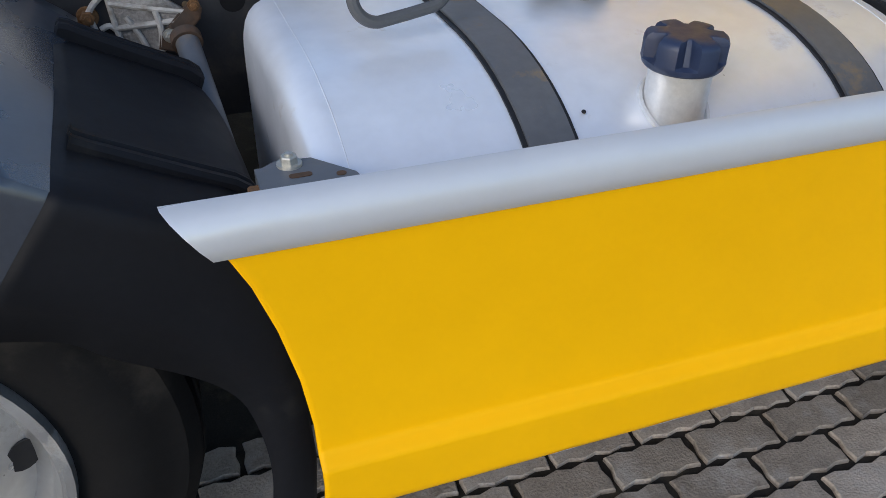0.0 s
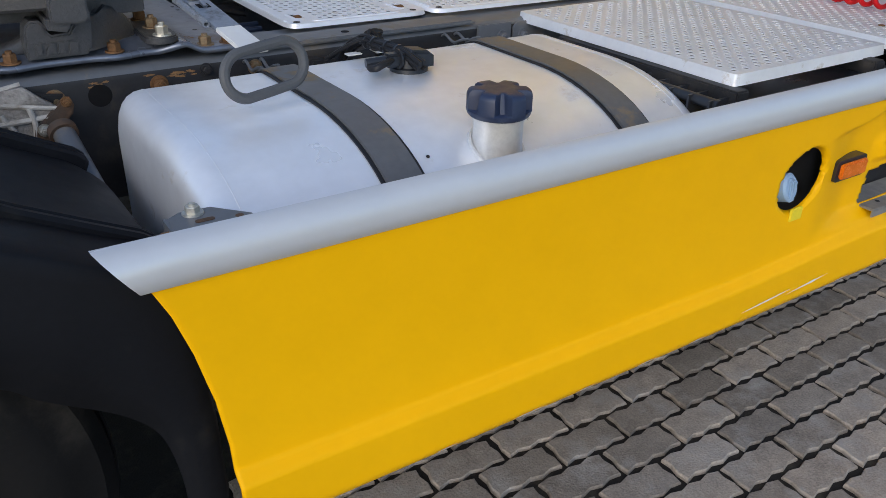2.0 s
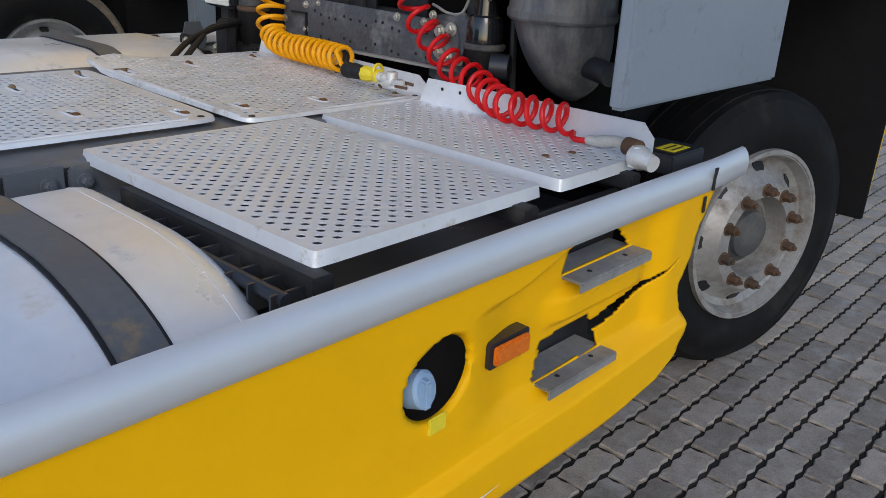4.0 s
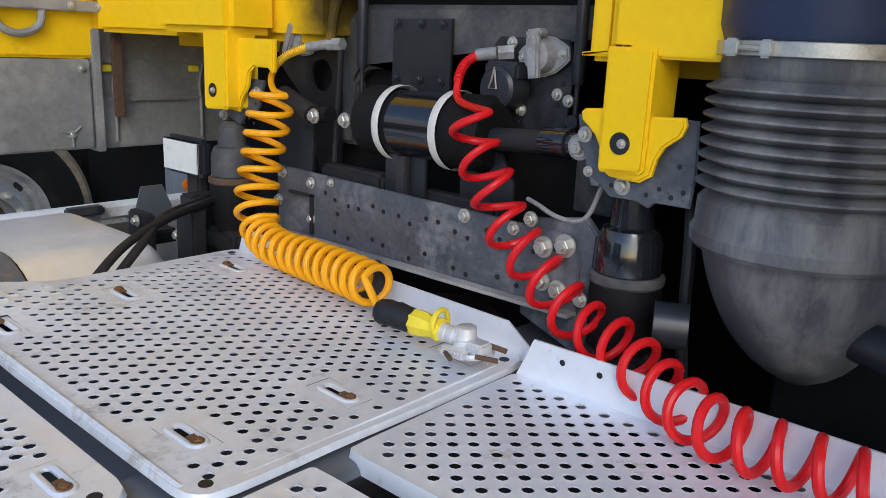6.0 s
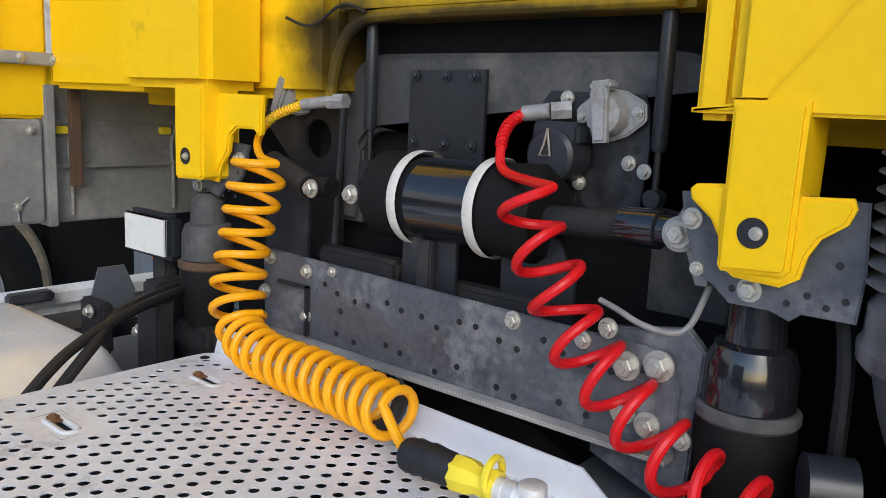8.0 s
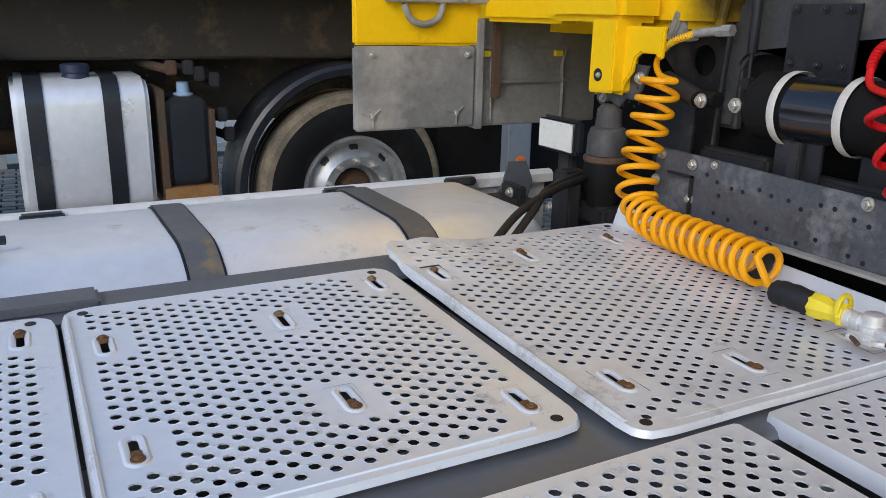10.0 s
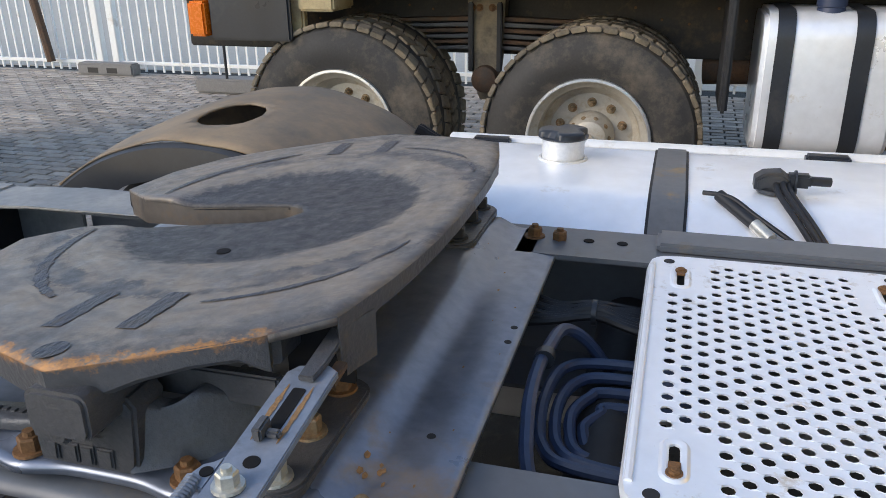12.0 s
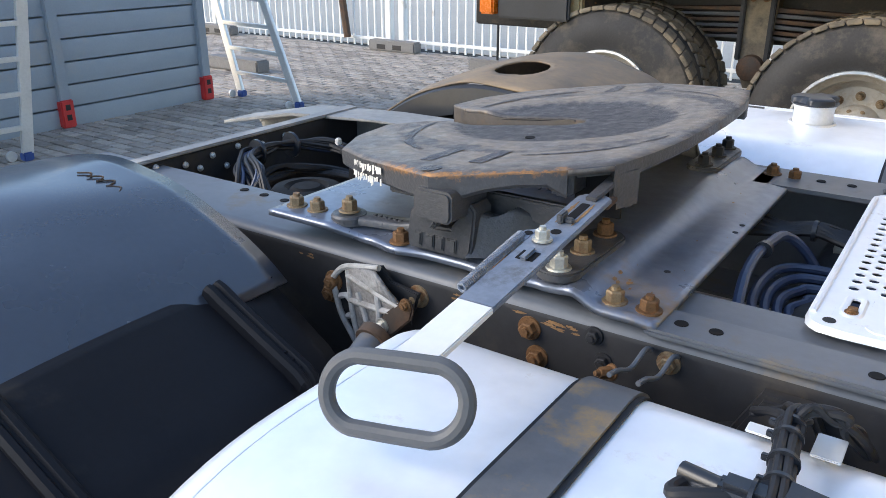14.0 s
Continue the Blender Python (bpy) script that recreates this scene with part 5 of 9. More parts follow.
def sender(parent, at, mat=PLASTIC, mirrored=False):
    x, y, z = at

    def flip(bm):
        if mirrored:
            for v in bm.verts:
                v.co.x = 2 * x - v.co.x
            bmesh.ops.reverse_faces(bm, faces=bm.faces)
    bm = bmesh.new()
    lathe(bm, (x, y, z - 0.004), (0, 0, 1), [(0, 0.040), (0.008, 0.040), (0.010, 0.032), (0.030, 0.032), (0.034, 0.028)], 24)
    prism(bm, [(x - 0.02, z + 0.004), (x + 0.046, z + 0.004), (x + 0.046, z + 0.026), (x + 0.03, z + 0.038), (x - 0.004, z + 0.042), (x - 0.02, z + 0.03)], "y", y - 0.030, y + 0.020, 0.006)
    flip(bm)
    s = part("level_sender", bm, mat, parent, "black level sender with plug")
    bm = bmesh.new()
    box(bm, (x - 0.062, y - 0.022, z + 0.010), (x - 0.014, y + 0.006, z + 0.038), 0.005)
    rod(bm, (x - 0.06, y - 0.008, z + 0.024), (x - 0.10, y + 0.002, z + 0.021), 0.010, 12)
    rod(bm, (x - 0.030, y - 0.010, z + 0.024), (x - 0.034, y - 0.010, z + 0.024), 0.021, 16)
    flip(bm)
    part("plug", bm, mat, s)


sender(tank, (0.728, 1.282, 0.954))
# cable bunch lying from the sender to the rail
loom = thing("cable_loom", (0.705, 1.34, 0.97), "tied bunch of black corrugated cables above the tank", "cable")
rng = random.Random(21)
for k in range(7):
    bm = bmesh.new()
    o = Vector((0.0085 * math.cos(k * 1.05), 0.0, 0.0085 * math.sin(k * 1.05))) if k else Vector((0, 0, 0))
    u = lambda a: rng.uniform(-a, a)
    tube(bm, [p + o for p in spline([(0.722 + u(0.006), 1.225 + u(0.01), 0.972), (0.716, 1.275, 0.984), (0.710, 1.32, 0.987), (0.704, 1.37, 0.986), (0.700, 1.41, 0.984 + u(0.006)), (0.690 + u(0.02), 1.45 + u(0.012), 0.968 + u(0.01)), (0.672 + u(0.025), 1.50, 0.925 + u(0.01))], 8)], 0.0048, 8)
    part("cable", bm, HOSE_B, loom)
for p, d_ in (((0.713, 1.295, 0.985), (-0.1, 1, 0)), ((0.709, 1.33, 0.987), (-0.1, 1, 0)), ((0.703, 1.375, 0.986), (-0.1, 1, 0)), ((0.700, 1.40, 0.985), (-0.1, 1, 0))):
    bm = bmesh.new()
    lathe(bm, p, d_, [(0, 0.0155), (0.005, 0.0155)], 16)
    box(bm, (p[0] - 0.021, p[1], p[2] - 0.003), (p[0] - 0.012, p[1] + 0.006, p[2] + 0.004), 0.001)
    part("cable_tie", bm, PLASTIC, loom)
bm = bmesh.new()
tube(bm, spline([(0.712, 1.30, 0.986), (0.698, 1.283, 0.984), (0.672, 1.262, 0.980), (0.645, 1.248, 0.978), (0.632, 1.246, 0.974), (0.628, 1.262, 0.970), (0.640, 1.282, 0.970), (0.668, 1.287, 0.974)], 8), 0.0072, 9)
part("cable", bm, HOSE_B, loom, "corrugated lead to the sender's plug")
for k in range(4):
    # loose ends curling over the rail side of the bunch
    bm = bmesh.new()
    tube(bm, spline([(0.700, 1.405, 0.986), (0.715 + u(0.01), 1.425 + u(0.008), 0.998 + u(0.006)), (0.738 + u(0.012), 1.438 + u(0.008), 0.994 + u(0.006)), (0.756 + u(0.01), 1.452 + u(0.01), 0.970), (0.77 + u(0.02), 1.49, 0.925)], 7), rng.choice((0.0032, 0.004, 0.005)), 7)
    part("cable", bm, HOSE_B, loom)
tag = thing("white_tag", (0.71, 1.44, 0.96), "white plastic clip plates by the cables at the rail", "tag")
for lo, hi in (((0.722, 1.405, 0.957), (0.752, 1.452, 0.960)), ((0.655, 1.412, 0.957), (0.690, 1.432, 0.960))):
    bm = bmesh.new()
    box(bm, lo, hi, 0.001)
    part("plate", bm, WHITE, tag)
# loose bracket at the rear corner
brk = thing("corner_bracket", (0.22, 0.97, 0.90), "blue-grey drilled steel bracket with zinc bolt holding the skirt", "bracket")
bm = bmesh.new()
prism(bm, [(0.165, 0.935), (0.285, 0.925), (0.28, 0.945), (0.235, 0.995), (0.19, 0.998), (0.172, 0.985)], "z", 0.899, 0.904)
prism(bm, [(0.165, 0.86), (0.165, 0.902), (0.185, 0.902), (0.185, 0.86)], "y", 0.93, 0.99)
part("plate", bm, CHASSIS, brk)
bolt("bolt", (0.207, 0.985, 0.904), (0, 0, 1), 0.011, BOLT_ZINC, brk)
for x, y, w in ((0.215, 0.955, 0.014), (0.262, 0.945, 0.006)):
    bm = bmesh.new()
    prism(bm, rounded(x - w, x + w, y - 0.005, y + 0.005, 0.0048), "z", 0.9042, 0.905)
    part("slot", bm, RUSTY, brk)
bm = bmesh.new()
hexbolt(bm, (0.175, 0.955, 0.885), (-1, 0, 0), 0.013, 0.02)
part("bolt", bm, BOLT_RUST, brk)

SEC_F = [(4.06 - y, z) for y, z in tank_section(0.86, 1.55, 0.42, 0.985, 0.21, 0.17)]
ftank = thing("fuel_tank", (1.2, 2.85, 0.42), "long aluminium fuel tank with three dark straps, dusty white sheen", "fuel tank", "fuel tanks")
part("tank_body", tank_mesh(0.14, 2.24, SEC_F, 0.06), TANK, ftank)
for x0, x1 in ((0.638, 0.705), (1.315, 1.385), (1.83, 1.90)):
    part("rubber_liner", strap_mesh(x0 - 0.006, x1 + 0.006, SEC_F, 0.0008, 2.53, 3.3), HOSE_B, ftank)
    part("strap", strap_mesh(x0, x1, SEC_F, 0.004, 2.53, 3.3, 0.004), STRAP, ftank, "dark grey steel strap")
filler(ftank, 0.42, 2.93, 0.955, 1.036, 0.050, lambda y: 0.984, 3, tall=0.45, wide=0.98, cap_mat=PLASTIC)
sender(ftank, (0.885, 2.76, 0.992), mirrored=True)
floom = thing("cable_loom", (0.95, 2.6, 0.985), "black cables with plug lying on the far tank", "cable")
for k in range(3):
    bm = bmesh.new()
    o = Vector((0.012 * k, 0.004 * k, 0.004 * (k % 2)))
    tube(bm, [p + o for p in spline([(0.88, 2.73, 1.01), (0.885, 2.68, 1.0), (0.92, 2.60, 0.965), (0.97, 2.53, 0.90), (1.0, 2.50, 0.84)], 8)], 0.006, 8)
    part("cable", bm, HOSE_B, floom)
bm = bmesh.new()
tube(bm, spline([(0.74, 2.69, 0.995), (0.79, 2.66, 0.998), (0.84, 2.62, 0.975), (0.92, 2.57, 0.935)], 8), 0.005, 8)
part("cable", bm, HOSE_B, floom)
bm = bmesh.new()
rod(bm, (0.77, 2.68, 0.995), (0.84, 2.60, 0.962), 0.012, 14)
part("plug", bm, HOSE_B, floom)
bm = bmesh.new()
rod(bm, (0.836, 2.605, 0.964), (0.865, 2.57, 0.948), 0.0125, 14)
part("plug_collar", bm, BOLT_ZINC, floom, "zinc collar")
# filler pipe of the long tank bending to the front
fh = thing("coolant_hose", (2.25, 2.5, 1.0), "two black rubber hoses arching over the tank's end", "hose")
for k in range(2):
    bm = bmesh.new()
    tube(bm, spline([(1.98 + 0.05 * k, 2.47, 0.97), (2.08 + 0.04 * k, 2.52, 1.02), (2.22, 2.58 + 0.02 * k, 1.05), (2.40, 2.66 + 0.03 * k, 1.06)], 10), 0.010, 10)
    part("hose", bm, HOSE_B, fh)

# ---- side skirts ----
skirt = thing("side_skirt", (1.3, 0.88, 0.38), "glossy yellow plastic side skirt, scraped and cracked at its front end", "side skirt")


def interp(x, table):
    for (a, u), (b, v) in zip(table, table[1:]):
        if x <= b:
            t = (x - a) / (b - a)
            t = min(max(t, 0), 1)
            t = t * t * (3 - 2 * t)
            return u + (v - u) * t
    return table[-1][1]


def lin(x, table):
    for (a, u), (b, v) in zip(table, table[1:]):
        if x <= b:
            return u + (v - u) * min(max((x - a) / (b - a), 0), 1)
    return table[-1][1]


def skirt_left(z):
    # follows the round of the mudguard
    return lin(z, [(0.372, 0.186), (0.45, 0.191), (0.55, 0.189), (0.638, 0.178), (0.729, 0.158), (0.804, 0.135), (0.849, 0.115), (0.87, 0.104)])


def skirt_right(z):
    return interp(z, [(0.36, 2.30), (0.42, 2.40), (0.50, 2.44), (0.60, 2.41), (0.70, 2.46), (0.88, 2.52)])


def skirt_y(x, z):
    # flat above, a sloping ledge, then the lower band standing out
    ledge = interp(x, [(0, 0.505), (1.3, 0.50), (1.9, 0.52), (2.5, 0.545)])
    y = 0.886 + 0.006 * math.sin(math.pi * (z - ledge) / (0.86 - ledge)) if z > ledge else 0.886
    y -= 0.023 * interp(z, [(ledge - 0.026, 1.0), (ledge, 0.0)])
    if z < 0.40:
        y += 0.03 * ((0.40 - z) / 0.03) ** 2 * 0.5
    # the hollow round the steps
    hx = interp(x, [(1.62, 0), (1.80, 1), (2.26, 1), (2.36, 0)])
    top = interp(x, [(1.45, 0.77), (1.72, 0.80), (2.0, 0.866), (2.4, 0.868)])
    hz = interp(z, [(0.515, 0), (0.57, 1), (top - 0.025, 1), (top, 0)])
    y += 0.030 * hx * hz
    # the band between the steps comes back out
    mid = interp(x, [(1.86, 0), (1.95, 1), (2.20, 1), (2.3, 0)]) * interp(z, [(0.66, 0), (0.685, 1), (0.72, 1), (0.75, 0)])
    y -= 0.022 * mid
    return y


bm = bmesh.new()
NX, NZ = 260, 100
OPEN = [("oval", 1.557, 0.697, 0.077, 0.074), ("quad", [(1.935, 0.772), (2.20, 0.772), (2.09, 0.868), (1.965, 0.862)]), ("quad", [(1.862, 0.560), (2.11, 0.560), (2.06, 0.650), (1.885, 0.645)]),
        ("quad", [(2.06, 0.628), (2.30, 0.668), (2.40, 0.70), (2.30, 0.655), (2.16, 0.61), (2.08, 0.60)])]


def inside(poly, x, z):
    c, k = False, len(poly)
    for i in range(k):
        (x1, z1), (x2, z2) = poly[i], poly[i - 1]
        if (z1 > z) != (z2 > z) and x < (x2 - x1) * (z - z1) / (z2 - z1) + x1:
            c = not c
    return c


def is_open(x, z):
    for o in OPEN:
        if o[0] == "oval":
            if ((x - o[1] - 0.12 * (z - o[2])) / o[3]) ** 2 + ((z - o[2]) / o[4]) ** 2 < 1:
                return True
        elif inside(o[1], x, z):
            return True
    return False


gridv = []
for i in range(NX + 1):
    row = []
    for j in range(NZ + 1):
        z = 0.372 + (0.866 - 0.372) * j / NZ
        xl, xr = skirt_left(z), skirt_right(z)
        u = i / NX
        x = xl + (xr - xl) * u
        zz = z
        if u > 0.6:
            low = interp(x, [(1.9, 0.0), (2.45, 0.05)])
            zz = z + low * (1 - j / NZ) ** 2
            if i == NX:
                x += 0.012 * noise.noise(Vector((z * 40, 0, 5)))
        row.append(bm.verts.new((x, skirt_y(x, zz), zz)))
    gridv.append(row)
for i in range(NX):
    for j in range(NZ):
        q = (gridv[i][j], gridv[i + 1][j], gridv[i + 1][j + 1], gridv[i][j + 1])
        c = sum((v.co for v in q), Vector()) / 4
        if not is_open(c.x, c.z):
            bm.faces.new(q)
# draw the cut edges of the oval onto its line
o = OPEN[0]
for e in bm.edges:
    if len(e.link_faces) == 1:
        for v in e.verts:
            dx, dz = (v.co.x - o[1] - 0.12 * (v.co.z - o[2])) / o[3], (v.co.z - o[2]) / o[4]
            d = math.hypot(dx, dz)
            if 0.7 < d < 1.3:
                nz = o[2] + dz / d * o[4]
                v.co.x, v.co.z = o[1] + dx / d * o[3] + 0.12 * (nz - o[2]), nz
                v.co.y += 0.006
bmesh.ops.delete(bm, geom=[v for v in bm.verts if not v.link_faces], context="VERTS")
panel = part("panel", bm, YELLOW, skirt, smooth=60)
sol = panel.modifiers.new("thick", "SOLIDIFY")
sol.thickness, sol.offset = 0.006, 1
# silver top rail with slanted rear end
bm = bmesh.new()
prof = [(0.912, 0.916), (0.906, 0.921), (0.897, 0.919), (0.886, 0.908), (0.879, 0.892), (0.876, 0.874), (0.878, 0.856), (0.884, 0.852), (0.892, 0.856), (0.898, 0.88), (0.905, 0.905)]
rings = []
for s in range(41):
    t = s / 40
    ring = []
    for y, z in prof:
        cut = 0.05 * (0.921 - z) / 0.07
        x0, x1 = 0.052 + cut, 2.715 - 0.02 * (0.921 - z) / 0.07
        ring.append(bm.verts.new((x0 + (x1 - x0) * t, y + (0.012 * max(0, t - 0.93) / 0.07), z)))
    rings.append(ring)
k = len(prof)
for a, b in zip(rings, rings[1:]):
    for i in range(k):
        bm.faces.new((a[i], b[i], b[(i + 1) % k], a[(i + 1) % k]))
bm.faces.new(rings[0])
bm.faces.new(rings[-1])
part("top_rail", bm, RAIL, skirt, "silver grey top rail", smooth=50)
for x in (2.47,):
    bm = bmesh.new()
    prism(bm, [(x, 0.858), (x + 0.012, 0.858), (x + 0.008, 0.885), (x + 0.016, 0.912), (x + 0.002, 0.912)], "y", 0.8715, 0.8755)
    part("joint_gap", bm, HOSE_B, skirt)
    bm = bmesh.new()
    prism(bm, rounded(x - 0.01, x + 0.004, 0.80, 0.842, 0.006), "y", 0.884, 0.8855)
    part("slot", bm, HOSE_B, skirt)
# steps
for x0, x1, z in ((1.935, 2.21, 0.77), (1.865, 2.115, 0.557)):
    bm = bmesh.new()
    box(bm, (x0, 0.872, z - 0.006), (x1, 0.985, z), 0.002)
    box(bm, (x0, 0.872, z - 0.022), (x1, 0.877, z - 0.004), 0.001)
    st = part("step_tread", bm, GREY_PANEL, skirt, "scuffed grey steel tread")
    for q in (0.25, 0.75):
        bm = bmesh.new()
        lathe(bm, (x0 + (x1 - x0) * q, 0.90, z), (0, 0, 1), [(0, 0.006), (0.0012, 0.005)], 10)
        part("rivet", bm, HOSE_B, st)
    bm = bmesh.new()
    box(bm, (x0 - 0.03, 0.99, z - 0.02), (x1 + 0.03, 1.0, z + 0.11))
    part("step_back", bm, PLASTIC, skirt)
# amber side marker
bm = bmesh.new()
prism(bm, rounded(1.686, 1.803, 0.662, 0.716, 0.008), "y", 0.893, 0.92)
lampb = part("marker_lamp", bm, PLASTIC, skirt)
bm = bmesh.new()
prism(bm, rounded(1.695, 1.795, 0.670, 0.709, 0.008), "y", 0.882, 0.8925, 0.003)
part("lens", bm, AMBER, lampb, "amber reflector lens")
# white scratches along the lower band
for k in range(9):
    x = 0.55 + 0.17 * k + 0.04 * noise.noise(Vector((k * 3.1, 0, 0)))
    L = 0.05 + 0.10 * abs(noise.noise(Vector((k * 1.7, 2, 0))))
    if k in (5, 6):
        L += 0.10
    z = 0.382 + (0.03 if k in (5, 6) else 0.002)
    bm = bmesh.new()
    n = 14
    prev = None
    for i in range(n + 1):
        t = i / n
        xx, zz = x + L * t, z + 0.012 * t * (1 if k in (5, 6) else 0.2) + interp(x, [(1.9, 0.0), (2.45, 0.03)])
        w = 0.0035 * math.sin(math.pi * t) * (0.5 + abs(noise.noise(Vector((xx * 30, k, 0))))) + 0.0002
        a, b = bm.verts.new((xx, skirt_y(xx, zz - w) - 0.0012, zz - w)), bm.verts.new((xx, skirt_y(xx, zz + w) - 0.0012, zz + w))
        if prev:
            bm.faces.new((prev[0], a, b, prev[1]))
        prev = (a, b)
    part("scratch", bm, WHITE, skirt, "whitish scrape")
# cap of the washer bottle behind the oval hole
adblue = thing("filler_cap", (1.53, 0.98, 0.66), "light blue filler cap with yellow tag behind the skirt's oval hole", "cap")
bm = bmesh.new()
lathe(bm, (1.535, 0.94, 0.668), (0.2, -1, 0.3), [(0, 0.034), (0.03, 0.034), (0.035, 0.028)], 20)
box(bm, (1.528, 0.895, 0.645), (1.545, 0.92, 0.70), 0.004)
part("cap", bm, SKY_BLUE, adblue)
bm = bmesh.new()
box(bm, (1.530, 0.885, 0.600), (1.572, 0.892, 0.632), 0.002)
part("tag", bm, LEMON, adblue)

fskirt = thing("side_skirt", (1.3, 3.3, 0.5), "far side skirt with a white metal top rail and clips", "side skirt")
bm = bmesh.new()
box(bm, (0.05, 3.325, 0.42), (2.72, 3.333, 0.905), 0.002)
part("panel", bm, WHITE, fskirt)
bm = bmesh.new()
prism(bm, [(3.300, 0.895), (3.300, 0.925), (3.312, 0.936), (3.332, 0.938), (3.345, 0.925), (3.345, 0.895)], "x", 0.03, 2.74, 0.003)
part("top_rail", bm, WHITE, fskirt)
for x in (0.165, 1.065, 1.91, 2.34):
    bm = bmesh.new()
    box(bm, (x - 0.055, 3.262, 0.915), (x + 0.055, 3.302, 0.942), 0.006)
    part("clip", bm, PLASTIC, fskirt)
bm = bmesh.new()
prism(bm, [(2.42, 0.86), (2.56, 0.86), (2.58, 0.93), (2.55, 1.0), (2.48, 1.0), (2.46, 0.93)], "y", 3.20, 3.206)
part("bracket", bm, CHASSIS, fskirt)

# ---- mudguards ----


FRONT_LINE = [(-0.053, 0.992), (-0.010, 0.972), (0.055, 0.940), (0.118, 0.908), (0.145, 0.884), (0.158, 0.845), (0.170, 0.775), (0.180, 0.68), (0.188, 0.57), (0.190, 0.47), (0.184, 0.36), (0.176, 0.30)]


def mudguard(name, y_out, y_in, label, mats, broken=False, cz=0.47):
    ob = thing(name, (-0.44, (y_out + y_in) / 2, 0.47), label, "mudguard", "rear mudguards")
    s = 1 if y_in > y_out else -1
    cx = -0.44

    def sheet(a0, a1, name, mat, r=0.645, face=True, lab=""):
        bm = bmesh.new()
        n, m = 44, 16
        table = sorted((math.degrees(math.atan2(z - cz, x - cx)), math.hypot(z - cz, x - cx)) for x, z in dense(FRONT_LINE, 6)) if r is None else None
        rows = []
        for i in range(n + 1):
            a = radians(a0 + (a1 - a0) * i / n)
            row = []
            if table:
                r = lin(math.degrees(a), table)
            if face:
                rin = interp(math.degrees(a), [(-12, 0.56), (15, 0.56), (40, 0.485), (56, 0.44), (140, 0.46), (190, 0.54)])
                for rr in (rin, (rin + r) / 2, r - 0.03, r - 0.008):
                    row.append(bm.verts.new((cx + rr * math.cos(a), y_out + s * (0.001 if rr < r - 0.01 else 0.004) + s * (0.002 if name == "top_piece" else 0.0), cz + rr * math.sin(a))))
            for j in range(m + 1):
                t = j / m
                y = y_out + s * (0.012 + (abs(y_in - y_out) - 0.012) * t)
                taper = 0.022 * t * t if not table else 0.05 * t ** 4
                if not broken and a0 > 50:
                    y -= s * 0.05 * t * min(max((math.degrees(a) - 53) / 37, 0), 1)
                if table:
                    y -= s * 0.06 * t * min(1.0, i / 20 if a0 > a1 else (n - i) / 20)
                dent = 0.006 * noise.noise(Vector((math.cos(a) * 5, y * 5, math.sin(a) * 5))) + 0.008 * math.sin(math.pi * t)
                row.append(bm.verts.new((cx + (r + dent - taper) * math.cos(a), y, cz + (r + dent - taper) * math.sin(a))))
            rows.append(row)
        torn = broken and a0 > 50 and a1 < 130
        for i in range(n):
            for j in range(len(rows[0]) - 1):
                if torn and math.hypot((a0 + (a1 - a0) * (i + 0.5) / n - 90) / 6.5, (j + 0.5 - 14.3) / 2.4) < 1:
                    continue
                bm.faces.new((rows[i][j], rows[i + 1][j], rows[i + 1][j + 1], rows[i][j + 1]))
        if torn:
            # draw the torn edge into a smooth, slightly ragged oval
            for i in range(1, n):
                for j in range(5, len(rows[0]) - 1):
                    v = rows[i][j]
                    if v.link_faces and any(len(e.link_faces) == 1 for e in v.link_edges):
                        u, w = (a0 + (a1 - a0) * i / n - 90) / 6.5, (j - 14.3) / 2.4
                        q = math.hypot(u, w)
                        if 0.5 < q < 1.7:
                            k = (1.12 + 0.10 * noise.noise(Vector((u * 2, w * 2, 5)))) / q
                            a = radians(90 + u * k * 6.5)
                            t = (14.3 + w * k * 2.4 - 4) / m
                            rr = r + 0.008 * math.sin(math.pi * t) - 0.022 * t * t
                            v.co = (cx + rr * math.cos(a), y_out + s * (0.012 + (abs(y_in - y_out) - 0.012) * t), cz + rr * math.sin(a))
            bmesh.ops.delete(bm, geom=[v for v in bm.verts if not v.link_faces], context="VERTS")
        p = part(name, bm, mat, ob, lab, smooth=50)
        md = p.modifiers.new("thick", "SOLIDIFY")
        md.thickness = 0.005
        return p
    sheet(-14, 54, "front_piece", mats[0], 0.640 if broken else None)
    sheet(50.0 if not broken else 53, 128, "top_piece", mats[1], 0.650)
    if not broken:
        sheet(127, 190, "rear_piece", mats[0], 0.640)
    if broken:
        # inner apron towards the frame
        bm = bmesh.new()
        prev = None
        for i in range(41):
            a = radians(20 + 109 * i / 40)
            low = 0.535 + 0.02 * noise.noise(Vector((i * 0.3, 0, 0)))
            ring = [bm.verts.new((cx + q * math.cos(a), y_in + o, cz + q * math.sin(a))) for q, o in ((0.622, 0.004), (0.612, -0.008), (low, -0.014), (low, -0.009), (0.61, -0.003))]
            if prev:
                for k in range(5):
                    bm.faces.new((prev[k], ring[k], ring[(k + 1) % 5], prev[(k + 1) % 5]))
            prev = ring
        part("apron", bm, PLASTIC, ob, "dark inner apron")
    # two rubber straps over the joint
    drop = 0.0 if not broken else -0.05
    for y in ((0.985, 1.335) if not broken else (3.27, 2.86)):
        lift = drop - (0.012 if 1 < y < 2 else -0.006)
        bm = bmesh.new()
        prev = None
        line = [(-0.060, 1.000), (-0.054, 1.006), (-0.042, 1.002), (-0.026, 0.992), (0.0, 0.978), (0.055, 0.949), (0.118, 0.917), (0.132, 0.904), (0.136, 0.893)]
        for i, (x, z) in enumerate(line):
            if y < 1:
                x, z = max(x, -0.042) + 0.003 * i, z - 0.012 - (0.008 if i < 1 else 0) - 0.001 * i
